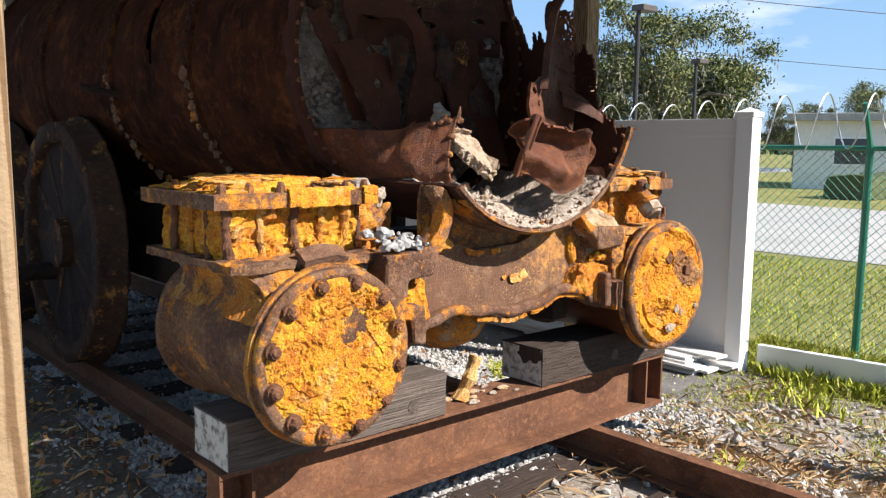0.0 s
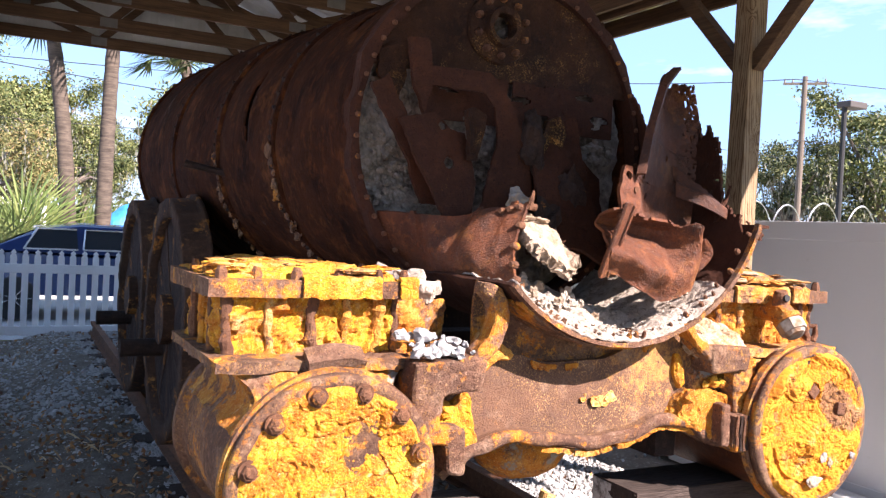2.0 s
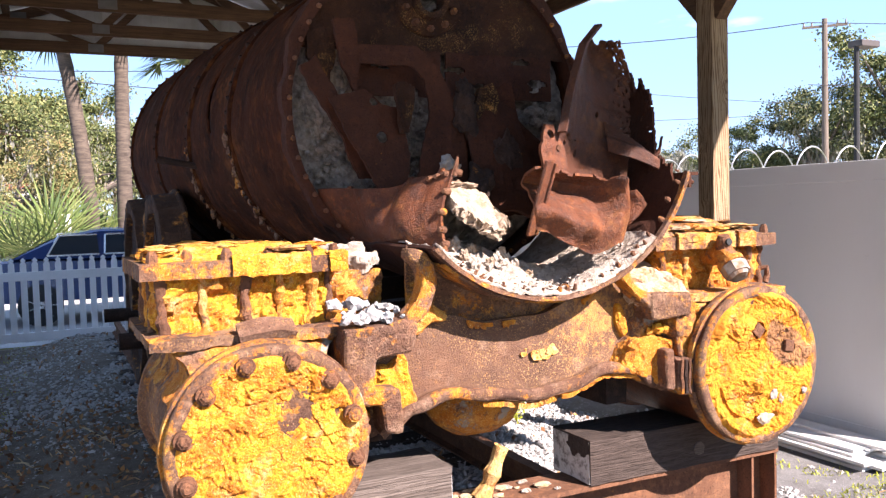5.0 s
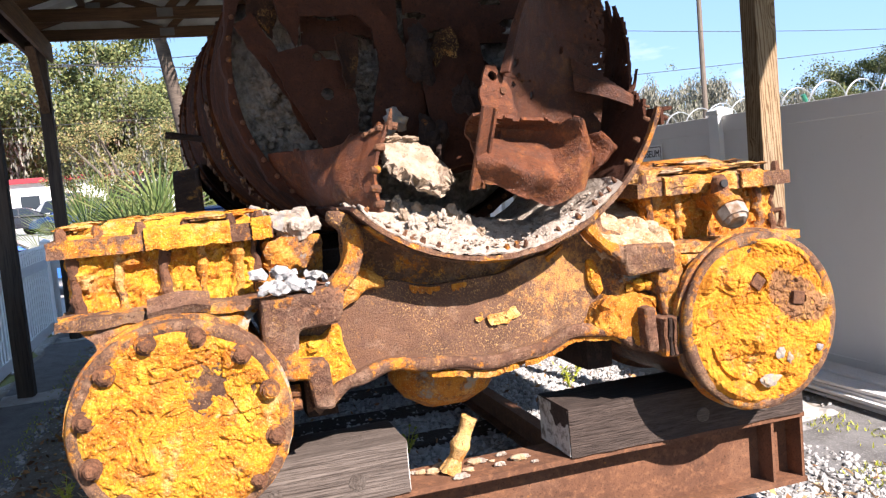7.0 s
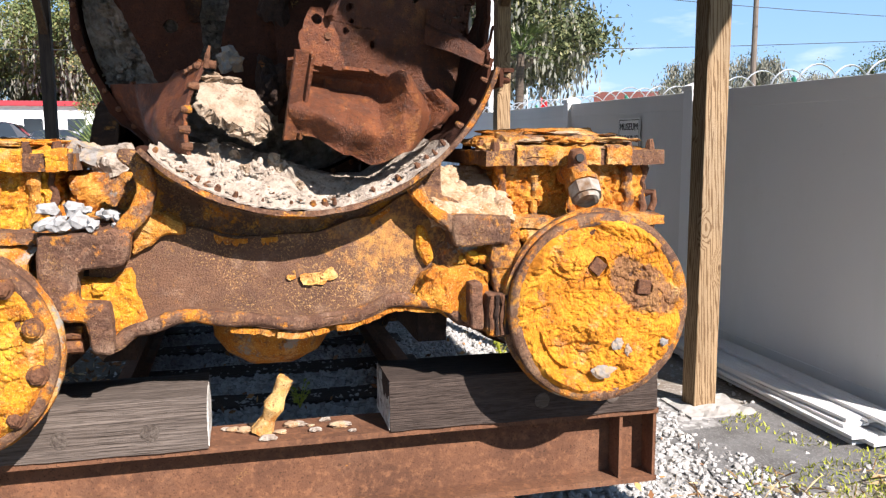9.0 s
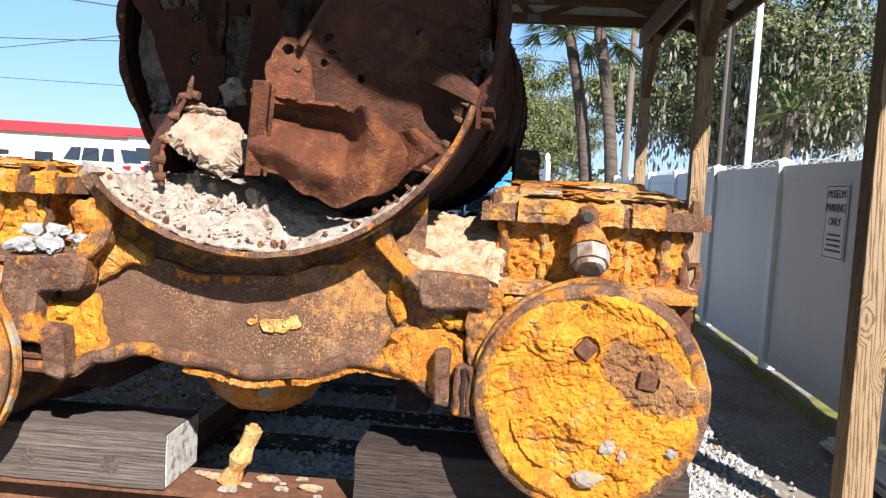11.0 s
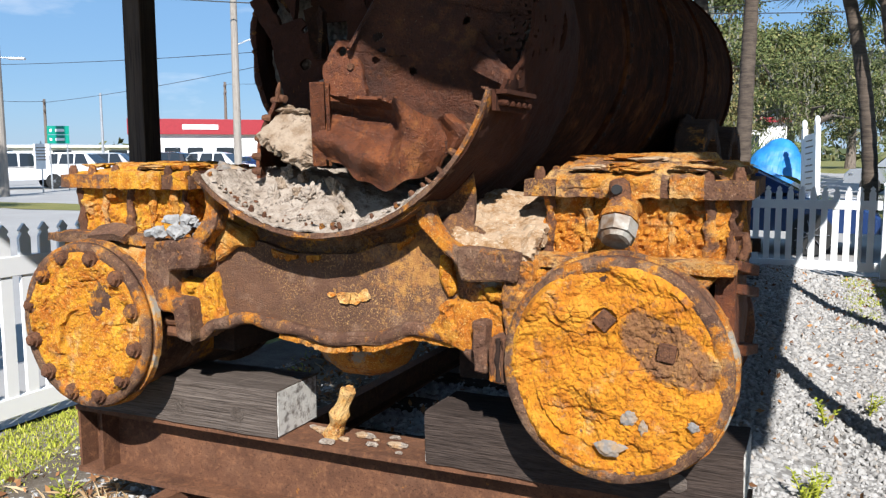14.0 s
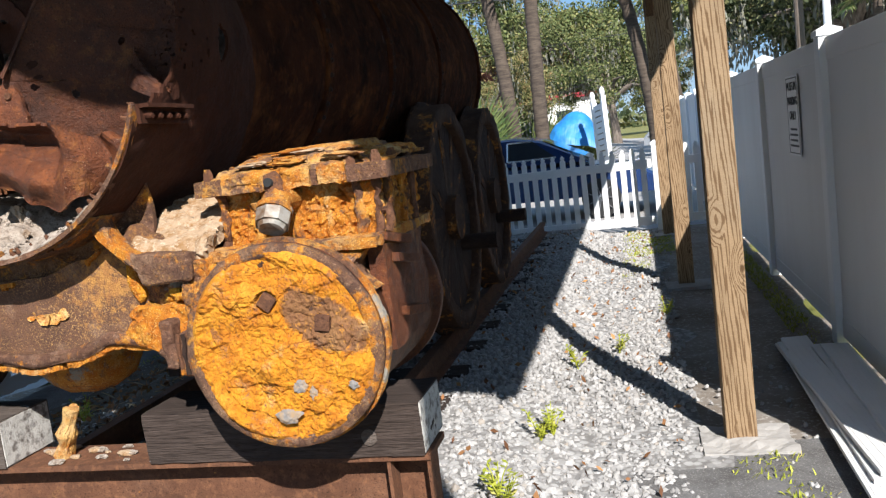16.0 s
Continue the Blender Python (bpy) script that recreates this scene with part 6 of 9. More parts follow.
cut_plate("eye_plate", [(0.070, 1.745), (0.066, 1.85), (0.088, 1.91), (0.104, 1.932), (0.140, 1.932), (0.153, 1.90), (0.178, 1.86), (0.200, 1.78), (0.20, 1.74)], lambda x, z: 0.085 + 0.30 * (x - 0.06) + 0.10 * (z - 1.8), M_FLAP, "rusty plate with an eye", [(0.120, 1.898, 0.016)], 0.016, 7.0)
bm = bmesh.new()
rod(bm, (0.150, 0.118, 1.850), (0.152, 0.092, 1.850), 0.013, 0.011, 9)
part("rivet", bm, M_BOLT, loco)
cut_plate("holed_plate", [(-0.520, 2.073), (-0.434, 2.097), (-0.374, 2.113), (-0.314, 2.050), (-0.250, 2.041), (-0.220, 1.895), (-0.25, 1.70), (-0.36, 1.70), (-0.40, 1.80), (-0.470, 1.948)], lambda x, z: 0.58 + 0.25 * (z - 1.9), M_SHELL, "torn inner plate with a round hole", [(-0.326, 1.925, 0.023), (-0.345, 2.062, 0.016)], seed=1.0)
cut_plate("curved_strip", [(-0.42, 2.275), (-0.172, 2.276), (-0.075, 2.168), (-0.008, 2.032), (0.025, 1.905), (0.03, 1.66), (-0.21, 1.66), (-0.160, 1.875), (-0.130, 2.026), (-0.145, 2.151), (-0.20, 2.20), (-0.42, 2.205)], lambda x, z: 0.63 - 0.06 * math.sin((x + 0.41) * 4), M_SHELL, "wide curved inner sheet", seed=2.0)
cut_plate("inner_web", [(-0.292, 2.115), (-0.244, 2.135), (-0.210, 2.102), (-0.211, 2.041), (-0.232, 1.943), (-0.268, 1.941), (-0.280, 2.050)], lambda x, z: 0.54 - 0.6 * abs(x + 0.245), M_TUBESHEET, "speckled web", thick=0.03, seed=3.0)
cut_plate("inner_web", [(-0.62, 2.19), (-0.56, 2.228), (-0.484, 2.10), (-0.427, 1.957), (-0.328, 1.77), (-0.395, 1.77), (-0.486, 1.98), (-0.575, 2.095)], lambda x, z: 0.66 + 0.06 * (2.0 - z), M_SHELL, "", thick=0.02, seed=4.0)
cut_plate("inner_web", [(-0.50, 2.36), (-0.42, 2.37), (-0.386, 2.216), (-0.41, 2.10), (-0.475, 2.234)], lambda x, z: 0.63 + 0.1 * (2.3 - z), M_SHELL, "", thick=0.025, seed=4.5)
cut_plate("inner_web", [(-0.57, 2.33), (-0.475, 2.36), (-0.457, 2.243), (-0.485, 2.15), (-0.57, 2.234)], lambda x, z: 0.70, M_TUBESHEET, "", thick=0.02, seed=4.8)
cut_plate("inner_web", [(0.094, 2.124), (0.156, 2.147), (0.178, 2.077), (0.153, 1.997), (0.083, 1.975), (0.062, 2.058)], lambda x, z: 0.58 - 0.5 * abs(x - 0.12), M_TUBESHEET, "speckled web", thick=0.03, seed=5.0)
cut_plate("inner_web", [(0.176, 2.154), (0.267, 2.163), (0.285, 2.007), (0.325, 1.955), (0.242, 1.80), (0.147, 1.78), (0.181, 2.003)], lambda x, z: 0.62 - 0.3 * abs(x - 0.22), M_SHELL, "", thick=0.03, seed=5.5)
cut_plate("inner_apron", [(0.02, 1.98), (0.30, 2.06), (0.42, 1.92), (0.40, 1.62), (0.02, 1.60)], lambda x, z: 0.66 + 0.35 * (z - 1.9), M_SHELL, "dark torn inner plate", thick=0.02, seed=6.0)
bm = sheet(lambda u, v: (0.02 + 0.26 * u, 0.40 + 0.2 * v, 1.60 + 0.46 * v + 0.03 * math.sin(4 * u)), 20, 24, 0.016, amp=0.012, freq=9, seed=9)
part("inner_slope", bm, M_SHELL, loco)
for i, (x, y, z, r) in enumerate(((0.02, 0.55, 2.02, 0.07), (0.03, 0.58, 2.10, 0.05), (0.16, 0.50, 1.85, 0.08), (0.0, 0.4, 1.72, 0.07))):
    bm = bmesh.new()
    lump(bm, (x, y, z), r, i + 0.4, (0.7, 0.6, 1.2), 0.6, 4)
    part("rust_lump", bm, M_IRON_DARK, loco)

# boiler barrel
RB = [(0.74, 0.660), (1.6, 0.685), (2.4, 0.73), (3.4, 0.79), (5.2, 0.835)]


def axis_z(y):
    """Height of the barrel's axis, which climbs towards the firebox."""
    return TZ + 0.09 * max(0.0, y - 0.74) / 3.76



def barrel(u, v):
    y = 0.74 + 4.26 * u
    a = 2 * math.pi * v
    r = interp(y, RB) + 0.012 * fbm(Vector((math.sin(a) * 2, y * 1.4, math.cos(a) * 2)), 3)
    return (TX + r * math.sin(a), y, axis_z(y) - r * math.cos(a))


def barrel_keep(u, v):
    y, a = 0.74 + 4.26 * u, 360 * v
    if 1.98 < y < 2.10 and 238 < a < 272:
        return abs(y - 2.04) > 0.03 * math.sin(math.pi * (a - 238) / 34)
    if 1.05 < y < 1.15 and 214 < a < 232:
        return abs(y - 1.1) > 0.04 * math.sin(math.pi * (a - 214) / 18)
    return True


bm = sheet(barrel, 150, 120, 0.012, barrel_keep, amp=0.003, freq=10)
boiler = part("boiler_barrel", bm, M_BOILER, loco, "long red-brown boiler barrel with riveted bands and splits", True)
for y in (1.62, 2.55, 3.6, 4.93):
    r = interp(y, RB)
    band = lathe([(r + 0.002, y - 0.045), (r + 0.02, y - 0.04), (r + 0.02, y + 0.04), (r + 0.002, y + 0.045)], 96)
    roughen(band, 0.006, 8, y)
    bd = at(part("boiler_band", band, M_BOILER, loco, "riveted lap band", True), TX, 0, axis_z(y))
    bm = bmesh.new()
    for i in range(64):
        a = 2 * math.pi * i / 64
        d = Vector((math.sin(a), 0, -math.cos(a)))
        rod(bm, d * (r + 0.018) + Vector((0, y, 0)), d * (r + 0.032) + Vector((0, y, 0)), 0.015, 0.007, 6)
    ob = part("riveting", bm, M_IRON_DARK, bd)
    ob["kind"] = "stuff"
bm = lathe([(0.0, 5.00), (0.825, 5.00), (0.84, 4.95)], 48)
at(part("boiler_head", bm, M_IRON_DARK, loco), TX, 0, axis_z(5.0))
for y in (1.62, 2.55):
    bm = bmesh.new()
    for i in range(14):
        a = radians(-30 - 55 * i / 13)
        r = interp(y, RB) + 0.022
        lump(bm, (TX + r * math.sin(a), y + 0.02 * math.sin(i * 5), axis_z(y) - r * math.cos(a)), 0.016 * (0.5 + abs(math.sin(i * 2.3))), i + y, (0.6, 1.5, 1.3), 0.8, 3)
    part("seam_scale", bm, M_IRON_SPOT, boiler, "tan scale along the seam")
bm = bmesh.new()
tube(bm, [(-0.92, 2.50, 1.965), (-0.80, 2.46, 1.94), (-0.66, 2.42, 1.91)], [0.022, 0.018, 0.018], 9)
roughen(bm, 0.003, 25.0, 6)
part("side_stub", bm, M_IRON_DARK, boiler, "dark bar sticking out of the barrel's side")


# driving wheels


def wheel_mesh(name, x, y):
    z = 1.05
    bm = lathe([(0.62, -0.075), (0.735, -0.075), (0.74, 0.05), (0.765, 0.06), (0.768, 0.08), (0.62, 0.08)], 96, closed=True)
    crust_over(bm, 0.016, 8.0, x + y)
    m = Matrix.Rotation(radians(90), 4, "Z") if x < 0 else Matrix.Rotation(radians(-90), 4, "Z")
    bmesh.ops.transform(bm, matrix=Matrix.Translation((x, y, z)) @ m.inverted(), verts=bm.verts)
    tyre = part(name, bm, M_WHEEL, loco, "rust-flaked driving wheel", True)
    bm = bmesh.new()
    for i in range(12):
        a = 2 * math.pi * i / 12
        bar(bm, (x, y + 0.13 * math.cos(a), z + 0.13 * math.sin(a)), (x, y + 0.63 * math.cos(a), z + 0.63 * math.sin(a)), 0.05, 0.07)
    rod(bm, (x - 0.09, y, z), (x + 0.09, y, z), 0.15, n=20)
    roughen(bm, 0.006, 9)
    part("spokes", bm, M_WHEEL, tyre)
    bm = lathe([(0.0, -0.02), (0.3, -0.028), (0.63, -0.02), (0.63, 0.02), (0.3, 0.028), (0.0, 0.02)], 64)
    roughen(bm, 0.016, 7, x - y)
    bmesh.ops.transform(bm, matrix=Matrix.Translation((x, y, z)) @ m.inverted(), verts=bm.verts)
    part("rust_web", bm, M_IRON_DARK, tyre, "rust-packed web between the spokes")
    bm = bmesh.new()
    rod(bm, (x, y + 0.22, z - 0.2), (x + (0.28 if x > 0 else -0.28), y + 0.22, z - 0.2), 0.055, n=14)
    part("crank_pin", bm, M_IRON_DARK, tyre)
    return tyre


for y in (3.05, 4.62):
    for x in (-0.84, 0.84):
        wheel_mesh("driving_wheel", x, y)
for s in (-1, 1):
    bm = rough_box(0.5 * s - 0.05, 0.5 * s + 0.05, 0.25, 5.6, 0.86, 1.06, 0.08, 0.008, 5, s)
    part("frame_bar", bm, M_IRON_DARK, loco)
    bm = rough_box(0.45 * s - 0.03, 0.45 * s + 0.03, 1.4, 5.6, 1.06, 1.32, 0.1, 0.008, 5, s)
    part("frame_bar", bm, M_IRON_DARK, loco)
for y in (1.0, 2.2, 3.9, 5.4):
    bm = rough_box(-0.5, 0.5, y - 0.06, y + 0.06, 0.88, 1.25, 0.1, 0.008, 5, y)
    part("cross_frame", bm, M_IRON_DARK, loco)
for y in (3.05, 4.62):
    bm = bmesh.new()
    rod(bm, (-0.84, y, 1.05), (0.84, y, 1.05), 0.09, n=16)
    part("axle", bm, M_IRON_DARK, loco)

# ---- what fills the wreck ----


def heap(name, x0, x1, y0, y1, zf, mat, label, category, n=60, amp=0.02, seed=0.0, thick=0.01):
    def f(u, v):
        x, y = x0 + (x1 - x0) * u, y0 + (y1 - y0) * v
        p = Vector((x, y, seed))
        return (x, y, zf(x, y) + amp * fbm(p * 14, 4) + amp * 0.6 * noise.noise(p * 45))
    return tagged(part(name, sheet(f, n, n, thick), mat), label, category)


def floor_in(x, y):
    d = max(0.0, (BR - 0.015) ** 2 - (x - BX) ** 2)
    return max(BZ - math.sqrt(d) + 0.004, 1.348 + (0.22 + 0.34 * max(0.0, min(1.0, (0.14 - x) / 0.3))) * max(0.0, min(0.3, y)) + 0.07 * max(0.0, -x) + 0.010 * math.sin(x * 9 + 1) - 0.05 * math.exp(-((x - 0.16) / 0.10) ** 2 - ((y - 0.16) / 0.09) ** 2))


ash = thing("ash_bed", "pale grey ash and clinker lying in the smokebox bottom", "ash")


def ash_top(u, v):
    x, y = -0.36 + 0.86 * u, -0.004 + 0.75 * v
    p = Vector((x, y, 0.3))
    return (x, y, floor_in(x, y) + 0.002 * crusty(p, 30.0) + 0.024 * max(0.0, fbm(p * 8, 5)) + 0.003 * fbm(p * 60, 3) - 0.016 * max(0.0, 1 - y / 0.045) - 0.030 * math.exp(-((x - 0.20) / 0.12) ** 2 - ((y - 0.20) / 0.07) ** 2))


part("ash_surface", sheet(ash_top, 150, 120, 0.006), M_ASH, ash)
bm = bmesh.new()
random.seed(5)
for i in range(380):
    x, y = random.uniform(-0.33, 0.46), 0.012 + 0.36 * random.random() ** 1.6
    lump(bm, (x, y, floor_in(x, y) + 0.010), random.choice((0.002, 0.003, 0.004, 0.006, 0.009)) * random.uniform(0.6, 1.0), i, (1.2, 1, 0.7), 0.7, 1)
part("ash_grit", bm, M_ASH, ash)["kind"] = "stuff"
for i in range(13):
    x, y = -0.27 + 0.34 * random.random(), 0.13 + 0.12 * random.random()
    r = random.uniform(0.012, 0.028)
    bm = bmesh.new()
    lump(bm, (x, y, floor_in(x, y) + 0.010 + 0.5 * r), r, i * 1.9, (0.8, 0.7, random.uniform(0.8, 1.5)), 0.8, 3)
    crust_over(bm, 0.003, 40.0, i)
    part("ash_clod", bm, M_ASH if i % 3 else M_BAKED, ash)
for i in range(14):
    x = random.uniform(-0.30, 0.42)
    y = random.uniform(0.015, 0.10)
    bm = bmesh.new()
    lump(bm, (x, y, floor_in(x, y) + 0.008), random.uniform(0.003, 0.007), i * 2.3, (1.2, 0.9, 0.7), 0.7, 2)
    part("rust_crumb", bm, M_BOLT, ash)


def cake(u, v):
    """A broken slab of baked ash: its face seen from the front, u across and v up."""
    x = -0.228 + 0.205 * u
    lo = interp(u, [(0, 1.635), (0.3, 1.60), (0.6, 1.565), (0.78, 1.548), (1, 1.595)])
    hi = interp(u, [(0, 1.705), (0.45, 1.712), (0.7, 1.695), (0.85, 1.648), (1, 1.608)])
    z = lo + (hi - lo) * v + 0.005 * noise.noise(Vector((x * 40, v * 3, 2)))
    p = Vector((x, 0.4, z))
    step = 0.010 * math.floor(2.6 * v + 0.9 * noise.noise(Vector((u * 6, v * 2, 1))))
    return (x + 0.006 * noise.noise(Vector((v * 8, 4, u))), 0.155 + 0.09 * v + step + 0.004 * crusty(p, 22.0) + 0.005 * fbm(p * 60, 3), z)


lump_ob = tagged(part("ash_lump", sheet(cake, 84, 60, 0.045), M_BAKED), "tan slab of baked ash wedged behind the flap", "ash")
for q, (x, y, z, r, sq) in enumerate(((-0.20, 0.25, 1.735, 0.030, (1.2, 0.8, 0.5)), (-0.14, 0.25, 1.725, 0.024, (1.3, 1, 0.5)), (-0.11, 0.15, 1.56, 0.022, (1.6, 0.8, 0.35)), (-0.06, 0.16, 1.555, 0.020, (1.3, 0.9, 0.5)), (-0.16, 0.16, 1.59, 0.016, (1.3, 0.9, 0.6)))):
    bm = bmesh.new()
    lump(bm, (x, y, z), r, q + 0.3, sq, 0.6, 3)
    crust_over(bm, 0.003, 36.0, q)
    part("ash_crumb", bm, M_BAKED, lump_ob)
bm = bmesh.new()
lump(bm, (0, 0, 0), 0.042, 5.0, (0.9, 0.7, 1.0), 0.6, 3)
crust_over(bm, 0.005, 26.0, 2)
ob = tagged(part("ash_lump", bm, M_LEADGREY), "grey broken lump on the baked ash", "ash")
ob.matrix_world = pose(-0.135, 0.40, 1.80, 10, 22, 0)


def clinker(u, v):
    a, r = 2 * math.pi * u, 0.635 * v
    p = Vector((math.sin(a) * r, 0, math.cos(a) * r))
    return (TX + p.x, 0.80 + 0.05 * fbm(p * 5, 4) - 0.014 * crusty(p, 11.0) - 0.010 * crusty(p, 28.0), TZ + p.z)


def rubble(label, x0, x1, z0, z1, y0, y1, n, seed, r0, r1):
    rng_ = random.Random(seed)
    bm = bmesh.new()
    for i in range(n):
        x, z = rng_.uniform(x0, x1), rng_.uniform(z0, z1)
        lump(bm, (x, y0 + (y1 - y0) * rng_.random(), z), rng_.uniform(r0, r1), i + seed, (1, 0.7, 0.9), 0.6, 2)
    crust_over(bm, 0.004, 34.0, seed)
    tagged(part("clinker_rubble", bm, M_ASH_GREY), label, "ash", kind="stuff")


rubble("pale clinker packed into the boiler's left front", -0.58, -0.28, 1.70, 2.06, 0.76, 0.80, 150, 3, 0.006, 0.018)
rubble("pale clinker showing behind the holed plate", -0.24, -0.04, 1.74, 2.10, 0.74, 0.79, 80, 7, 0.006, 0.018)
rubble("grey clinker under the tube sheet", 0.30, 0.57, 2.0, 2.15, 0.72, 0.78, 50, 9, 0.008, 0.024)
tagged(part("clinker_fill", sheet(clinker, 190, 66, 0.01), M_ASH_GREY), "dim grey clinker filling the boiler's front", "ash")
bm = bmesh.new()
lump(bm, (0.64, 0.50, 1.97), 0.05, 3.0, (0.6, 1, 1), 0.5, 4)
crust_over(bm, 0.012, 14.0, 3)
tagged(part("clinker_lump", bm, M_ASH_GREY), "pale clinker lump showing through a hole in the shell", "ash")
heap("sand_fill", 0.475, 0.74, 0.115, 0.55, lambda x, y: 1.292 + 0.36 * max(0.0, min(0.34, y - 0.12)) + 0.16 * max(0.0, 0.62 - x) + 0.05 * max(0.0, x - 0.66) + 0.010 * crusty(Vector((x, y, 1.0)), 18.0) - 0.9 * max(0.0, 0.15 - y), M_SAND_FILL, "cream crumbly fill between saddle and valve chest", "fill", 130, 0.012, 5.0, 0.05)

def stone(name, x, y, z, r, seed, mat, label, sq=(1, 0.8, 0.65), group=""):
    bm = bmesh.new()
    lump(bm, (0, 0, 0), r, seed, sq, 0.42, 3)
    ob = at(part(name, bm, mat, None, "", True), x, y, z)
    return tagged(ob, label, "stone", group)


random.seed(11)
for i in range(17):
    x, y = -0.655 + 0.036 * (i % 6) + random.uniform(-0.014, 0.014), 0.080 + 0.062 * (i // 6) + random.uniform(-0.02, 0.02)
    r = random.choice((0.011, 0.015, 0.020, 0.027, 0.033)) * random.uniform(0.85, 1.1)
    bm = bmesh.new()
    lump(bm, (0, 0, 0), r, i * 1.3, (1.0, random.uniform(0.6, 1.0), random.uniform(0.5, 0.9)), 0.75, 2)
    roughen(bm, 0.15 * r, 1.2 / r, i, 0.05 * r, 4.0 / r)
    ob = tagged(part("pale_stone", bm, M_WHITE_STONE), "broken pale limestone pebble lying on the rusty bracket", "stone", "pebbles on the bracket")
    ob.matrix_world = pose(x, y, 1.300 + 0.016 * (i // 6) + 0.4 * r, 0, random.uniform(-30, 30), random.uniform(0, 360))
for i, (x, y, z) in enumerate(((-0.575, 0.42, 1.50), (-0.52, 0.50, 1.49), (-0.50, 0.40, 1.47))):
    bm = rough_box(-0.055, 0.06, -0.05, 0.05, -0.025, 0.025, 0.009, 0.03, 9, i + 2.0, 0.0, 0.012)
    crust_over(bm, 0.008, 16.0, i)
    ob = tagged(part("concrete_chunk", bm, M_ASH if i else M_LEADGREY), "grey chunk of concrete beside the valve chest", "stone", "chunks by the chest")
    ob.matrix_world = pose(x, y, z, 8 - 9 * i, 14 - 8 * i, 30 + 50 * i)
bm = rough_box(-0.62, -0.44, 0.34, 0.62, 1.29, 1.44, 0.012, 0.03, 7, 9, 0.0, 0.03)
crust_over(bm, 0.016, 9.0, 4)
part("chest_shoulder", bm, M_CAST, loco, "tan crumbling shoulder of the casting")

# ---- steel beam, rails and blocking ----
girder_t = thing("steel_beam", "long brown rusty I-beam carrying the timber blocks", "steel beam")
IX0, IX1, IY0, IY1 = -1.25, 1.345, 0.225, 0.425
for name, z0, z1 in (("top_flange", 0.545, 0.565), ("bottom_flange", 0.285, 0.305)):
    bm = rough_box(IX0, IX1, IY0, IY1, z0, z1, 0.05, 0.0015, 6)
    part(name, bm, M_BEAM, girder_t)
part("web", rough_box(IX0 + 0.004, IX1 - 0.004, 0.318, 0.332, 0.304, 0.546, 0.05, 0.0015, 6), M_BEAM, girder_t)
for x in (-1.12, 1.2, 1.335, -1.24):
    bm = bmesh.new()
    box(bm, x - 0.006, x + 0.006, IY0 + 0.008, 0.317, 0.3055, 0.5445)
    part("stiffener", bm, M_BEAM, girder_t)


def timber(x0, x1, label, seed, dark_end):
    t = thing("timber_block", label, "timber block", "timber blocks")
    bm = rough_box(x0, x1, 0.215, 0.475, 0.566, 0.742, 0.02, 0.004, 7, seed, 0.0015)
    part("beam", bm, M_TIMBER_DARK if dark_end else M_TIMBER, t)
    for xe, s in ((x0, -1), (x1, 1)):
        bm = rough_box(xe - 0.003, xe + 0.003, 0.221, 0.469, 0.572, 0.736, 0.02, 0.002, 9, seed)
        part("end_grain", bm, M_TIMBER_END, t, "whitish painted end grain")
    for f in (0.55, 0.82):
        bm = bmesh.new()
        xc, zc = x0 + (x1 - x0) * f, 0.632
        for q in range(3):
            rod(bm, (xc, 0.225, zc), (xc, 0.2125 - 0.001 * (q % 2), zc), 0.030 - 0.009 * q, 0.027 - 0.009 * q, n=14)
        roughen(bm, 0.004, 50.0, f)
        part("knot", bm, M_KNOT if not dark_end else M_TIMBER, t, "round knot in the timber")
    return t


timber(-1.22, -0.245, "weathered grey timber block under the cylinder", 1.0, False)
timber(0.345, 1.33, "dark weathered timber block under the cylinder", 2.0, True)
bm = bmesh.new()
tube(bm, [(-0.075, 0.315, 0.566), (-0.05, 0.31, 0.62), (-0.035, 0.30, 0.66), (-0.015, 0.30, 0.70), (0.005, 0.298, 0.755)], [0.038, 0.026, 0.036, 0.024, 0.031], 22)
roughen(bm, 0.013, 18.0, 3, 0.005)
crust_over(bm, 0.007, 20.0, 2)
tagged(part("scale_stub", bm, M_STUB), "upright stub of yellow rust scale on the beam", "rust flake")
random.seed(3)
for i in range(16):
    x, y, r = random.uniform(-0.2, 0.28), random.uniform(0.245, 0.40), random.uniform(0.008, 0.022)
    stone("rust_flake", x, y, 0.566 + r * 0.3, r, i, M_SAND_FILL if i % 2 else M_ASH, "small fallen flake of rust on the beam", (1.4, 1, 0.5), "flakes on the beam")


def running_rail(x, y0, length):
    """Flat-bottomed rail of foot, web and head."""
    t = thing("rail", "rusty brown running rail under the locomotive", "rail", "track rails")
    for name, w, z0, z1 in (("foot", 0.06, 0.0, 0.020), ("web", 0.011, 0.018, 0.110), ("head", 0.034, 0.106, 0.148)):
        bm = rough_box(-w, w, 0.0, length, z0, z1, 0.05, 0.0018, 11.0, x + w, 0.0008, 0.006 if name == "head" else 0.003)
        if name == "foot":
            for v in bm.verts:
                v.co.z -= 0.0 if v.co.z < 0.01 else 0.008 * abs(v.co.x) / 0.06
        part(name, bm, M_BEAM, t)
    t.location = (x, y0, 0.135)


for x in (-0.755, 0.755):
    running_rail(x, -1.75, 11.0)
for i in range(18):
    y = -1.55 + 0.60 * i
    bm = rough_box(-0.95, 0.95, y - 0.11, y + 0.11, 0.0, 0.134, 0.12, 0.008, 5, i)
    tagged(part("railway_tie", bm, M_TIMBER_DARK), "dark weathered wooden tie half sunk in gravel", "railway tie", "ties under the rails")


# ---- fences and wire beyond the wall ----
chain = thing("chain_link_fence", "green chain-link fence with coiled razor wire on top", "fence")
CX = 4.42
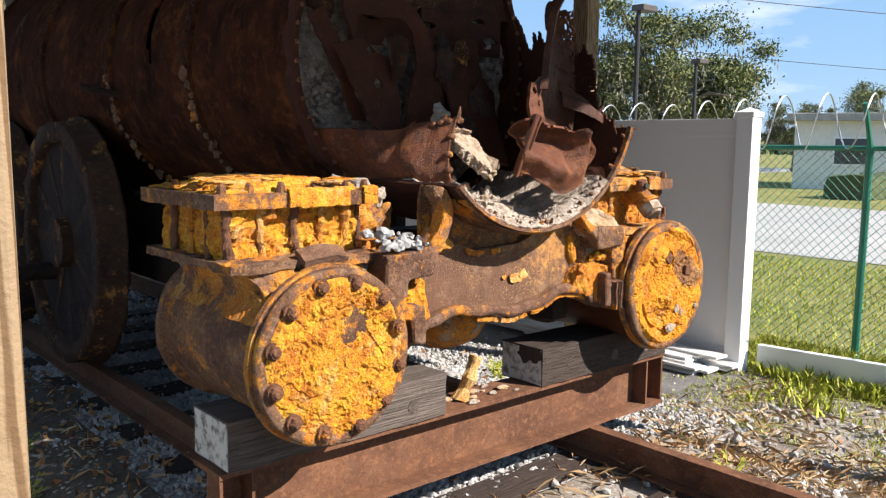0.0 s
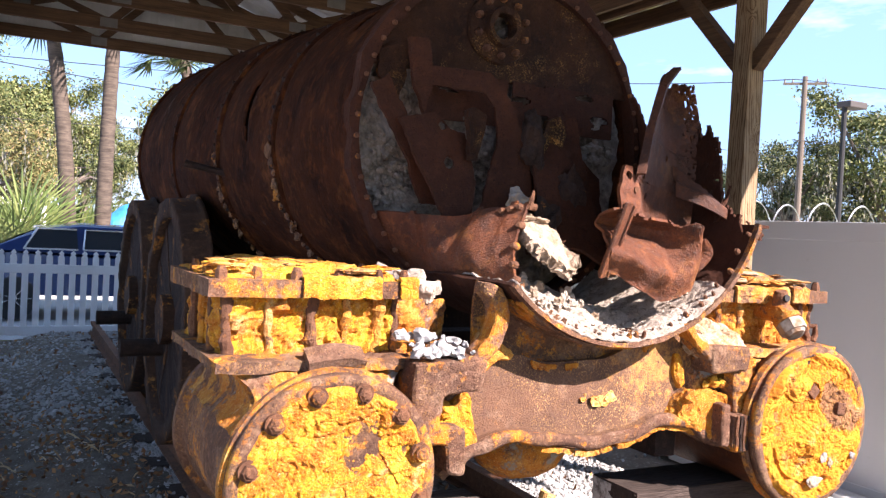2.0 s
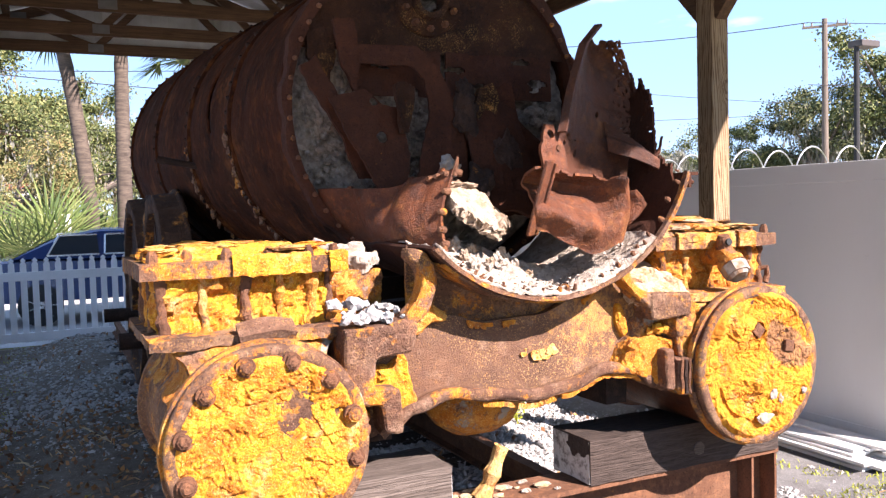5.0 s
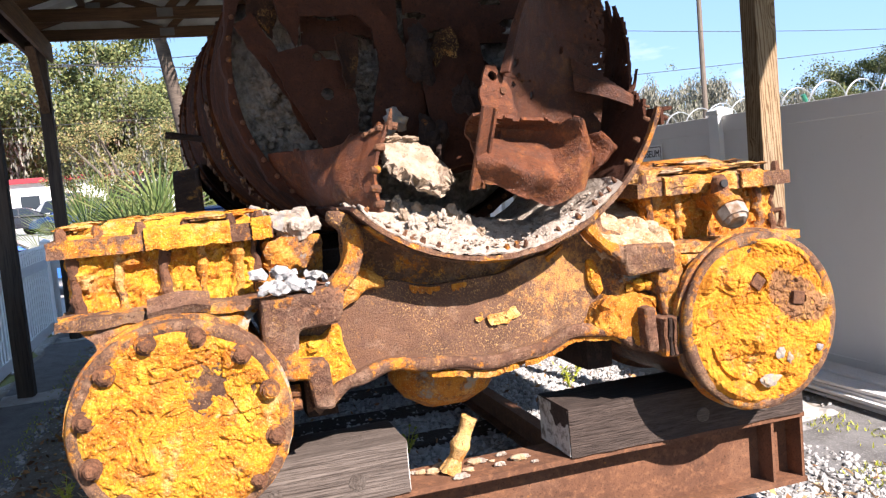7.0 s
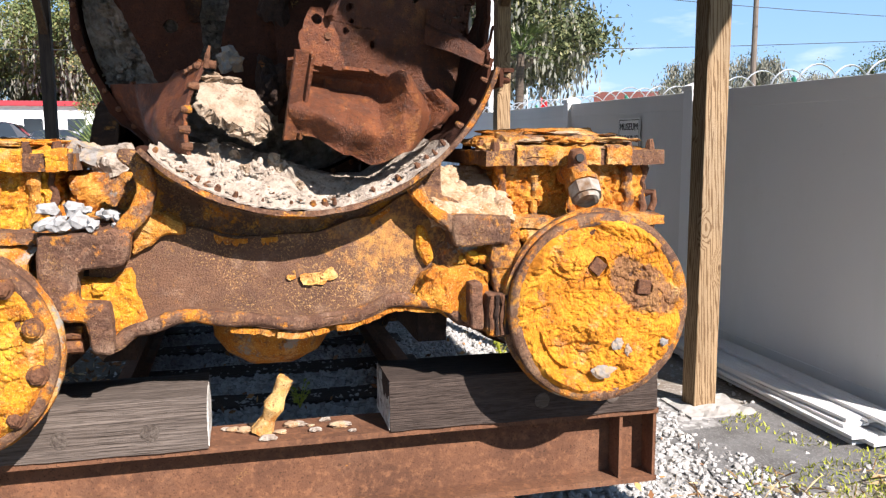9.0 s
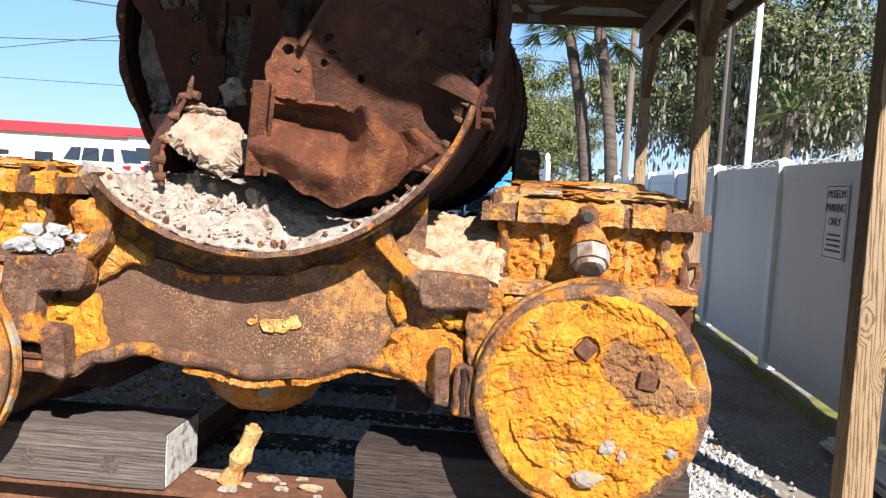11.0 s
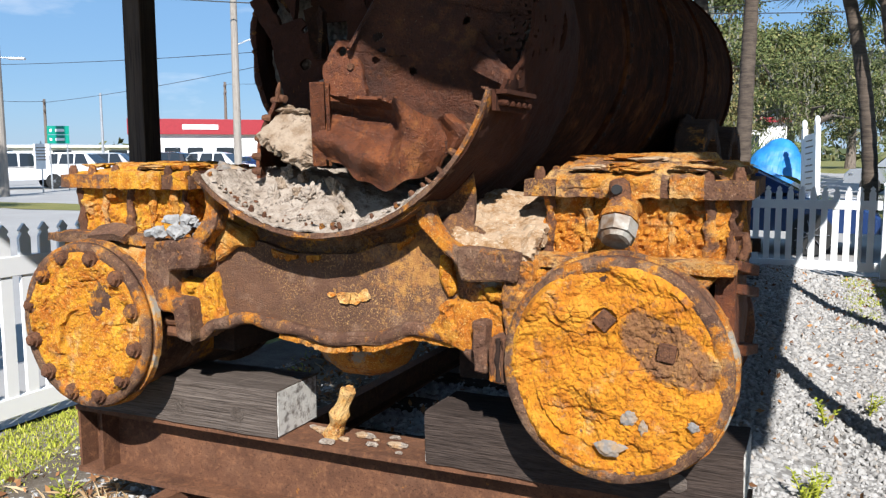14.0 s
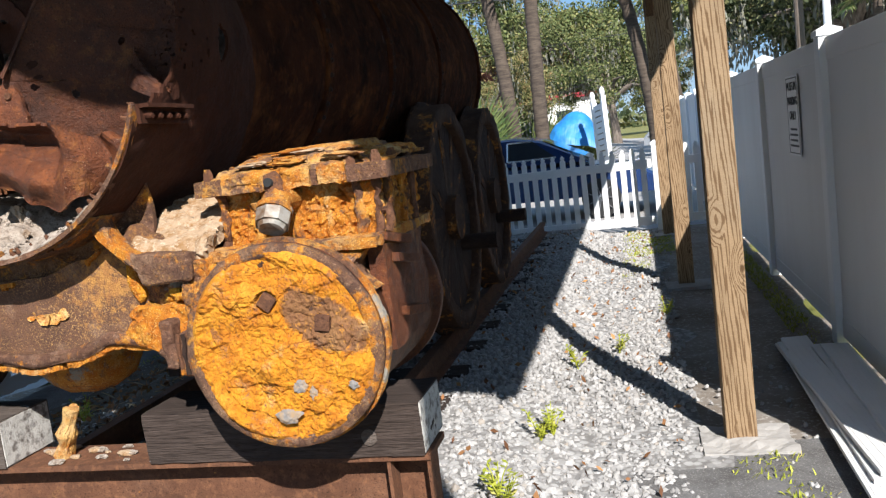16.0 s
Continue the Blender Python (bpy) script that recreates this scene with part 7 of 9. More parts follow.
for y in (-2.6, 0.45, 3.5, 6.5, 9.5, 12.5, 15.5, 18.5):
    bm = bmesh.new()
    rod(bm, (CX, y, -0.03), (CX, y, 1.70), 0.03, n=10)
    tube(bm, [(CX, y, 1.68), (CX - 0.07, y, 1.84), (CX - 0.16, y, 2.02)], [0.024, 0.02, 0.02], 8)
    part("fence_post", bm, M_GREEN_STEEL, chain)
bm = bmesh.new()
rod(bm, (CX, -5.0, 1.67), (CX, 21.0, 1.67), 0.021, n=8)
part("top_rail", bm, M_GREEN_STEEL, chain)
bm = bmesh.new()
L0, L1, Hh, gap = -2.6, 3.5, 1.66, 0.075
n = int((L1 - L0 + Hh) / gap)
for s in (1, -1):
    for i in range(n):
        y0 = L0 + i * gap if s > 0 else L0 - Hh + i * gap + Hh
        pts = []
        a, za = (L0 - Hh + i * gap, 0.0) if s > 0 else (L0 + i * gap, 0.0)
        b, zb = a + s * Hh, Hh
        if s > 0:
            if a < L0:
                za, a = L0 - a, L0
            if b > L1:
                zb, b = Hh - (b - L1), L1
        else:
            if a > L1:
                za, a = a - L1, L1
            if b < L0:
                zb, b = Hh - (L0 - b), L0
        if zb - za > 0.05 and abs(b - a) > 0.05:
            rod(bm, (CX + 0.004 * s, a, za), (CX + 0.004 * s, b, zb), 0.0028, n=3, caps=False)
ob = part("chain_link_mesh", bm, M_GREEN_STEEL, chain, "woven green wire mesh")
ob["kind"] = "stuff"
bm = bmesh.new()
pts = []
for i in range(26 * 74):
    a = 2 * math.pi * i / 26
    y = -4.0 + 0.36 * i / 26
    r = 0.225 + 0.012 * math.sin(i * 0.11)
    pts.append((CX - 0.08 + r * math.cos(a), y + 0.10 * math.cos(a), 1.86 + r * math.sin(a) + 0.02 * math.sin(y * 2.1)))
tube(bm, pts, 0.007, 4, False)
part("razor_wire", bm, M_GALV, chain, "bright coiled razor wire")

# low white rail from the wall's end, and spare planks lying beside the wall
bm = bmesh.new()
bar(bm, (3.34, 0.72, 0.12), (3.84, -2.6, 0.12), 0.05, 0.17, 0.006)
tagged(part("low_rail", bm, M_VINYL), "low white vinyl rail lying along the grass", "rail")
rng_p = random.Random(17)
for i in range(11):
    lay, side = divmod(i, 2)
    x = (2.90 if side else 3.07) + rng_p.uniform(-0.03, 0.03) - 0.004 * lay
    y0, y1 = 0.80 + rng_p.uniform(-0.10, 0.28), 2.85 + rng_p.uniform(-0.25, 0.30)
    bm = bmesh.new()
    box(bm, -0.076, 0.076, y0 - 1.8, y1 - 1.8, -0.010, 0.010, 0.003)
    for k in range(4):
        box(bm, -0.060 + 0.037 * k, -0.052 + 0.037 * k, y0 - 1.79, y1 - 1.81, 0.0101, 0.0118)
    ob = tagged(part("vinyl_plank", bm, M_VINYL_WALL), "spare ribbed white vinyl plank lying by the wall", "plank", "planks by the wall")
    ob.matrix_world = pose(x, 1.8, 0.016 + 0.0225 * lay, 0, rng_p.uniform(-2, 2), rng_p.uniform(-2.2, 2.2))


# ---- signs on and behind the wall ----
def text_part(body, size, m, mat, parent, name="lettering", spacing=1.0):
    cu = bpy.data.curves.new(name, "FONT")
    cu.body, cu.size, cu.align_x, cu.align_y, cu.extrude, cu.space_character = body, size, "CENTER", "CENTER", 0.0012, spacing
    tmp = bpy.data.objects.new("tmp", cu)
    scene.collection.objects.link(tmp)
    dg = bpy.context.evaluated_depsgraph_get()
    me = bpy.data.meshes.new_from_object(tmp.evaluated_get(dg))
    bpy.data.objects.remove(tmp)
    bpy.data.curves.remove(cu)
    me.materials.clear()
    me.materials.append(mat)
    ob = new(name, me)
    ob.matrix_world = m
    ob.parent = parent
    return ob


sign = thing("parking_sign", "white metal sign with black writing fixed to the vinyl wall", "sign")
bm = bmesh.new()
box(bm, WALL_X - 0.034, WALL_X - 0.030, 4.08, 4.50, 1.13, 1.71)
part("sign_plate", bm, M_WHITE, sign)
bm = bmesh.new()
for a, b, c, d in ((4.095, 4.102, 1.145, 1.695), (4.478, 4.485, 1.145, 1.695), (4.095, 4.485, 1.688, 1.695), (4.095, 4.485, 1.145, 1.152)):
    box(bm, WALL_X - 0.0358, WALL_X - 0.0345, a, b, c, d)
part("border", bm, M_LETTER, sign)
facing = Matrix.Rotation(radians(-90), 4, "Z") @ Matrix.Rotation(radians(90), 4, "X")
for i, w in enumerate(("MUSEUM", "PARKING", "ONLY")):
    text_part(w, 0.088, Matrix.Translation((WALL_X - 0.0365, 4.29, 1.63 - 0.105 * i)) @ facing, M_LETTER, sign)
for i in range(4):
    bm = bmesh.new()
    wd = (0.12, 0.14, 0.13, 0.15)[i]
    box(bm, WALL_X - 0.0368, WALL_X - 0.0348, 4.29 - wd, 4.29 + wd, 1.315 - 0.04 * i, 1.33 - 0.04 * i)
    part("text_bar", bm, M_LETTER, sign)

msign = thing("museum_sign", "white wooden notice board on two pointed posts", "sign")
mm = pose(1.47, 16.82, 0.03, 0, -5, -70)
for x in (-0.36, 0.36):
    bm = bmesh.new()
    box(bm, x - 0.06, x + 0.06, -0.05, 0.05, 0, 2.1, 0.005, mm)
    part("sign_post", bm, M_WHITE, msign)
    bm = bmesh.new()
    lump(bm, (0, 0, 0), 0.075, 1.0, (0.8, 0.8, 1.5), 0.02)
    bmesh.ops.transform(bm, matrix=mm @ Matrix.Translation((x, 0, 2.19)), verts=bm.verts)
    part("finial", bm, M_WHITE, msign)
bm = bmesh.new()
box(bm, -0.30, 0.30, -0.03, 0.03, 0.6, 1.95, 0.004, mm)
part("board", bm, M_WHITE, msign)
for i in range(9):
    bm = bmesh.new()
    w = (0.18, 0.22, 0.20, 0.12, 0.2, 0.22, 0.16, 0.2, 0.14)[i]
    box(bm, -w, w, -0.036, -0.031, 1.80 - 0.13 * i, 1.828 - 0.13 * i, 0, mm)
    part("text_bar", bm, M_ZINC, msign)

# ---- trees ----


def quads_mesh(name, cen, size, mat, rng, stretch=1.0, hang=0.0, split=1):
    """Small leaves at cen (n x 3), turned at random."""
    nq = len(cen)
    a = rng.normal(size=(nq, 3))
    a /= np.linalg.norm(a, axis=1, keepdims=True)
    b = rng.normal(size=(nq, 3))
    if hang:
        a = a * (1 - hang) + np.array([0, 0, -1.0]) * hang
        a /= np.linalg.norm(a, axis=1, keepdims=True)
    b -= a * (a * b).sum(1, keepdims=True)
    b /= np.linalg.norm(b, axis=1, keepdims=True)
    s = size * rng.uniform(0.6, 1.3, (nq, 1))
    v = np.empty((nq, 4, 3))
    v[:, 0], v[:, 1], v[:, 2], v[:, 3] = cen - a * s * stretch, cen + b * s * 0.5, cen + a * s * stretch, cen - b * s * 0.5
    me = bpy.data.meshes.new(name)
    me.from_pydata(v.reshape(-1, 3).tolist(), [], np.arange(nq * 4).reshape(-1, 4).tolist())
    me.materials.append(mat)
    return me


def make_tree(label, h, spread, seed, leaf, moss=0, dense=1.0, low=0.28, bare=False):
    rng = np.random.default_rng(seed)
    t = thing("tree", label, "tree", "trees around the lot")
    bm = bmesh.new()
    lean = rng.uniform(-0.06, 0.06, 2) * h
    top = Vector((lean[0], lean[1], h * 0.55))
    tube(bm, [(0, 0, -0.1), (lean[0] * 0.3, lean[1] * 0.3, h * 0.16), (lean[0] * 0.7, lean[1] * 0.7, h * 0.34), top], [h * 0.045, h * 0.034, h * 0.028, h * 0.014], 9)
    part("trunk", bm, M_BARK, t)
    tips = []
    nl = 9
    for i in range(nl):
        ang = 2 * math.pi * (i + rng.uniform(-0.3, 0.3)) / nl
        z0 = h * rng.uniform(0.2, 0.45)
        r = spread * rng.uniform(0.55, 0.95)
        z1 = h * rng.uniform(0.42, 0.92)
        p0 = Vector((lean[0] * z0 / h, lean[1] * z0 / h, z0))
        p2 = Vector((r * math.cos(ang), r * math.sin(ang), z1))
        p1 = p0.lerp(p2, 0.5) + Vector((rng.uniform(-0.3, 0.3), rng.uniform(-0.3, 0.3), h * 0.06))
        bm = bmesh.new()
        tube(bm, [p0, p0.lerp(p1, 0.5), p1, p1.lerp(p2, 0.55), p2], [h * 0.018, h * 0.014, h * 0.011, h * 0.007, h * 0.003], 6)
        part("limb", bm, M_BARK, t)
        tips += [p1, p1.lerp(p2, 0.5), p2, p2]
    cen = []
    nclump = int(74 * dense)
    for i in range(nclump):
        if i % 2:
            base = np.array(tips[rng.integers(len(tips))]) + rng.normal(size=3) * np.array([0.14, 0.14, 0.08]) * spread
        else:
            u = rng.normal(size=3)
            u /= np.linalg.norm(u)
            rad = rng.uniform(0.55, 1.0)
            base = np.array([0, 0, h * 0.62]) + u * np.array([spread, spread, h * (0.62 - low)]) * rad
        cr = spread * rng.uniform(0.09, 0.20)
        k = int(560 * dense)
        pts = rng.normal(size=(k, 3)) * np.array([1, 1, 0.65]) * cr * 0.62
        cen.append(base + pts)
    cen = np.concatenate(cen)
    cen = cen[cen[:, 2] > h * low * 0.75]
    if not bare:
        ob = new("crown", quads_mesh("crown", cen, 0.0105 * h, leaf, rng, 0.9))
        ob.parent = t
    else:
        ob = new("crown", quads_mesh("crown", cen[::11], 0.0085 * h, leaf, rng, 0.9))
        ob.parent = t
    if moss:
        pick = cen[rng.integers(len(cen), size=moss)]
        pick = pick[pick[:, 2] < h * 0.85]
        strands = []
        for p in pick:
            for q in range(9):
                strands.append(p + np.array([rng.normal() * 0.10, rng.normal() * 0.10, -q * 0.020 * h * rng.uniform(0.6, 1.1)]))
        ob = new("moss", quads_mesh("moss", np.array(strands), 0.0095 * h, M_MOSS, rng, 1.7, 0.8))
        ob.parent = t
        ob["label"] = "hanging grey moss"
        ob["kind"] = "stuff"
    return t


def palm(x, y, h, bend, seed, crown=True):
    rng = np.random.default_rng(seed)
    t = thing("palm_tree", "tall leaning palm with a grey ringed trunk", "palm tree", "palms behind the fence")
    bm = bmesh.new()
    n = 26
    pts, rad = [], []
    for i in range(n + 1):
        f = i / n
        pts.append((x + bend[0] * f * f, y + bend[1] * f, h * f - 0.05))
        rad.append(0.175 - 0.04 * f + (0.012 if i % 2 else 0.0) + 0.10 * max(0, 0.06 - f))
    tube(bm, pts, rad, 14)
    part("trunk", bm, M_PALMBARK, t, "", True)
    top = Vector(pts[-1])
    if crown:
        for i in range(26):
            a = 2 * math.pi * i / 26 + rng.uniform(-0.1, 0.1)
            el = rng.uniform(-0.5, 1.1)
            L = rng.uniform(1.3, 1.8)
            bm = bmesh.new()
            d = Vector((math.cos(a) * math.cos(el), math.sin(a) * math.cos(el), math.sin(el)))
            side = d.cross(Vector((0, 0, 1))).normalized()
            mid = top + d * L * 0.55
            bar(bm, top, mid, 0.03, 0.02)
            for k in range(22):
                ang = (k - 10.5) / 10.5 * 1.35
                dd = (d * math.cos(ang) + side * math.sin(ang)).normalized()
                e = mid + dd * L * 0.55 * (1 - 0.25 * abs(ang)) + Vector((0, 0, -0.22 * rng.uniform(0.5, 1.4)))
                up = Vector((0, 0, 0.018))
                w = dd.cross(Vector((0, 0, 1))).normalized() * 0.022
                bm.faces.new([bm.verts.new(p) for p in (mid - w, mid.lerp(e, 0.6) - w * 0.8 + up, e, mid.lerp(e, 0.6) + w * 0.8 + up, mid + w)])
            part("frond", bm, M_FROND, t)
    return t


def shrub_palm(x, y, h, seed):
    rng = np.random.default_rng(seed)
    t = thing("saw_palmetto", "low bright green fan palm clump behind the fence", "shrub", "palmettos behind the fence")
    for i in range(30):
        a = rng.uniform(0, 6.283)
        el = rng.uniform(0.3, 1.4)
        L = h * rng.uniform(0.6, 1.0)
        d = Vector((math.cos(a) * math.cos(el), math.sin(a) * math.cos(el), math.sin(el)))
        side = d.cross(Vector((0, 0, 1))).normalized()
        base = Vector((x + rng.normal() * 0.2, y + rng.normal() * 0.2, 0))
        mid = base + d * L * 0.55
        bm = bmesh.new()
        bar(bm, base, mid, 0.018, 0.012)
        for k in range(16):
            ang = (k - 7.5) / 7.5 * 1.25
            dd = (d * math.cos(ang) + side * math.sin(ang)).normalized()
            e = mid + dd * L * 0.5
            w = dd.cross(d.cross(side)).normalized() * 0.02
            bm.faces.new([bm.verts.new(p) for p in (mid, mid.lerp(e, 0.5) - w, e, mid.lerp(e, 0.5) + w)])
        part("frond", bm, M_FROND, t)


palm(-0.61, 17.6, 6.3, (-0.62, 0.3), 1)
palm(0.04, 17.4, 6.3, (0.10, 0.1), 2)
palm(2.72, 19.2, 5.7, (-0.78, 0.2), 3)
palm(3.27, 18.5, 5.6, (-0.62, 0.1), 4)
palm(9.7, 26.0, 4.6, (0.1, 0.2), 5)
for i, (x, y, h) in enumerate(((-1.7, 16.6, 2.9), (-0.55, 19.2, 2.9), (-2.9, 18.0, 2.4), (0.5, 19.8, 2.2), (3.9, 22.0, 1.6), (5.2, 23.5, 1.5))):
    shrub_palm(x, y, h, i + 10)
OAK = "spreading green oak hung with grey moss"
masters = [
    make_tree(OAK, 10.0, 5.2, 21, M_LEAF_LIGHT, 260, 0.85),
    make_tree("dense dark green oak with some grey moss", 10.0, 4.8, 22, M_LEAF, 420, 0.85),
    make_tree("yellowing oak hung with grey moss", 10.0, 5.0, 23, M_LEAF_RUSTY, 210, 0.78),
    make_tree("nearly bare tree draped in grey moss", 7.0, 3.4, 24, M_LEAF_LIGHT, 2600, 0.8, 0.25, True),
]
spots = [  # x, y, scale, which, turn
    (-20, 100, 1.29, 0, 10), (-15, 92, 1.07, 1, 300), (-9, 94, 1.33, 0, 80), (-1, 92, 1.22, 0, 20), (-2.7, 27, 0.48, 2, 140), (1.2, 54, 0.66, 0, 200),
    (11.4, 37, 1.05, 1, 30), (10.6, 31.5, 1.03, 1, 300), (11.8, 42, 0.97, 0, 250), (15, 52, 1.1, 2, 60),
    (-30, 88, 1.11, 1, 15), (-22, 90, 1.29, 0, 95), (-13, 92, 1.2, 2, 40), (-4, 95, 1.25, 0, 330), (5, 92, 1.2, 1, 190), (-38, 95, 0.979, 2, 210),
    (24, 36, 0.92, 3, 20), (28.5, 34, 0.84, 3, 130),
    (36, 29, 0.76, 1, 70), (40, 25.5, 0.8, 0, 160), (44, 26, 0.66, 1, 260), (33, 33, 0.5, 0, 10), (52, 24, 0.45, 1, 110), (60, 22, 0.5, 0, 50), (66, 18, 0.55, 1, 350), (70, 12, 0.6, 0, 20),
    (-62, 40, 0.5, 1, 20), (-24, 8.5, 0.66, 0, 90), (-10.2, 78, 1.45, 0, 45), (-11.5, 82, 1.45, 2, 120),
]
used = set()
for x, y, s, k, turn in spots:
    m = pose(x, y, -0.03, 0, 0, turn) @ Matrix.Diagonal((s, s, s, 1))
    if k in used:
        copy_thing(masters[k], m)
    else:
        masters[k].matrix_basis = m
        used.add(k)
rng = np.random.default_rng(77)
far = []
for i in range(900):
    a = rng.uniform(-1.75, 1.75)
    d = rng.uniform(170, 260)
    z = rng.uniform(0, 1) ** 1.3 * (4.5 + 2.5 * math.sin(a * 9) + 1.5 * math.sin(a * 23))
    far.append((d * math.sin(a), d * math.cos(a), z))
far = np.repeat(np.array(far), 14, axis=0)
far += rng.normal(size=far.shape) * np.array([2.6, 2.6, 0.8])
far[:, 2] = np.abs(far[:, 2])
ob = new("far_woods", quads_mesh("far_woods", far, 1.1, M_LEAF, rng, 1.0))
tagged(ob, "low dark line of distant woods", "woods", kind="stuff")

# ---- cars ----


def car(x, y, turn, paint_, label, suv=False, group="parked cars", trim=False, longer=1.0):
    t = thing("car", label, "car", group)
    m = pose(x, y, lot_rise(x, y), 0, 0, turn) @ Matrix.Diagonal((longer, 1, 1, 1))
    L, W = (4.7, 0.93) if suv else (4.6, 0.90)
    if suv:
        low = [(-2.33, 0.42), (-2.36, 0.75), (-2.30, 1.02), (-1.2, 1.06), (1.0, 1.04), (1.35, 1.05), (2.15, 0.98), (2.32, 0.80), (2.34, 0.45)]
        roofp = [(-2.22, 1.04), (-1.95, 1.70), (-1.4, 1.80), (0.2, 1.79), (0.65, 1.70), (1.30, 1.06)]
    else:
        low = [(-2.24, 0.38), (-2.28, 0.70), (-2.18, 1.02), (-1.5, 1.06), (0.9, 0.95), (1.1, 0.95), (2.0, 0.80), (2.25, 0.62), (2.27, 0.36)]
        roofp = [(-1.72, 1.05), (-1.10, 1.40), (-0.6, 1.49), (0.2, 1.48), (0.58, 1.40), (1.28, 0.96)]

    def loft(side, prof, closed_z, taper):
        bm = bmesh.new()
        cols = []
        for w, inset in ((-W, 1.0), (-W * 0.93, 0.35), (0.0, 0.0), (W * 0.93, 0.35), (W, 1.0)):
            col = []
            for px, pz in prof:
                zz = pz - 0.05 * inset * (1 if pz > closed_z + 0.2 else 0)
                ww = w * (1 - taper * max(0.0, (pz - closed_z)))
                col.append(bm.verts.new((px * (1 - 0.015 * inset), ww, zz)))
            cols.append(col)
        for a, b in zip(cols, cols[1:]):
            for i in range(len(prof) - 1):
                bm.faces.new((a[i], a[i + 1], b[i + 1], b[i]))
        for c, rev in ((cols[0], False), (cols[-1], True)):
            bm.faces.new(c if not rev else c[::-1])
        bm.faces.new([c[0] for c in cols] + [c[-1] for c in cols[::-1]])
        bmesh.ops.recalc_face_normals(bm, faces=bm.faces)
        bmesh.ops.transform(bm, matrix=m, verts=bm.verts)
        return bm
    body = part("body", loft(0, low, 0.4, 0.06), paint_, t)
    part("cabin", loft(0, roofp, roofp[0][1] - 0.02, 0.30), paint_, t)
    # glass a little proud of the cabin
    zb, zt = roofp[0][1] + 0.03, max(p[1] for p in roofp) - 0.10
    for s in (-1, 1):
        for xa, xb in (((-1.85, -1.15), (-1.08, -0.12), (-0.05, 0.85)) if suv else ((-1.28, -0.62), (-0.55, 0.02), (0.08, 0.80))):
            bm = bmesh.new()
            wa, wb = W * (1 - 0.30 * 0.05) + 0.004, W * (1 - 0.30 * (zt - zb)) + 0.006
            sk = 0.18 if xb > 0.5 else (-0.1 if xa < -1.0 else 0.0)
            ra, rb = (xa, xb)
            ta = xa + (0.16 if xa < -1.0 else 0.02)
            tb = xb - (0.34 if xb > 0.5 else 0.02)
            vs = [bm.verts.new(p) for p in ((ra, s * wa, zb), (rb, s * wa, zb), (tb, s * wb, zt), (ta, s * wb, zt))]
            bm.faces.new(vs)
            bmesh.ops.transform(bm, matrix=m, verts=bm.verts)
            part("side_window", bm, M_GLASS_DARK, t)
            for p, q in (((ra, s * wa, zb), (rb, s * wa, zb)), ((ta, s * wb, zt), (tb, s * wb, zt)), ((ra, s * wa, zb), (ta, s * wb, zt))) if trim else ():
                bm = bmesh.new()
                bar(bm, m @ Vector(p), m @ Vector(q), 0.026, 0.026)
                part("window_trim", bm, M_CHROME, t)
    for (xa, za), (xb, zb2) in (((roofp[5][0], roofp[5][1]), (roofp[4][0], roofp[4][1])), ((roofp[0][0], roofp[0][1]), (roofp[1][0], roofp[1][1]))):
        bm = bmesh.new()
        d = 0.02 if xa > 0 else -0.02
        vs = [bm.verts.new(p) for p in ((xa + d, -W * 0.86, za + 0.04), (xa + d, W * 0.86, za + 0.04), (xb + d, W * 0.72, zb2 - 0.02), (xb + d, -W * 0.72, zb2 - 0.02))]
        bm.faces.new(vs)
        bmesh.ops.transform(bm, matrix=m, verts=bm.verts)
        part("windscreen" if xa > 0 else "rear_window", bm, M_GLASS_DARK, t)
    R = 0.36 if suv else 0.325
    for wx in (-1.38, 1.40):
        for s in (-1, 1):
            bm = bmesh.new()
            rod(bm, m @ Vector((wx, s * (W - 0.20), R)), m @ Vector((wx, s * (W + 0.015), R)), R, n=24)
            tyre = part("tyre", bm, M_BLACK, t)
            bm = bmesh.new()
            rod(bm, m @ Vector((wx, s * (W + 0.016), R)), m @ Vector((wx, s * (W + 0.022), R)), R * 0.18, n=12)
            for q in range(7):
                a = 2 * math.pi * q / 7
                bar(bm, m @ Vector((wx, s * (W + 0.019), R)), m @ Vector((wx + R * 0.70 * math.cos(a), s * (W + 0.019), R + R * 0.70 * math.sin(a))), 0.065, 0.012)
            part("rim", bm, M_CHROME, tyre)
    for s in (-1, 1):
        for px, mat_, nm in ((low[-3][0] - 0.06, M_CHROME, "headlight"), (low[1][0] + 0.05, M_LAMP_RED, "tail_light")):
            bm = bmesh.new()
            sx = 0.10
            box(bm, px - sx, px + sx * 0.7, s * (W - 0.30) - 0.16, s * (W - 0.30) + 0.28 * (1 if s > 0 else 0.45), 0.72 if px > 0 else 0.76, 0.84 if px > 0 else 0.94, 0.01, m)
            part(nm, bm, mat_, t)
    return t


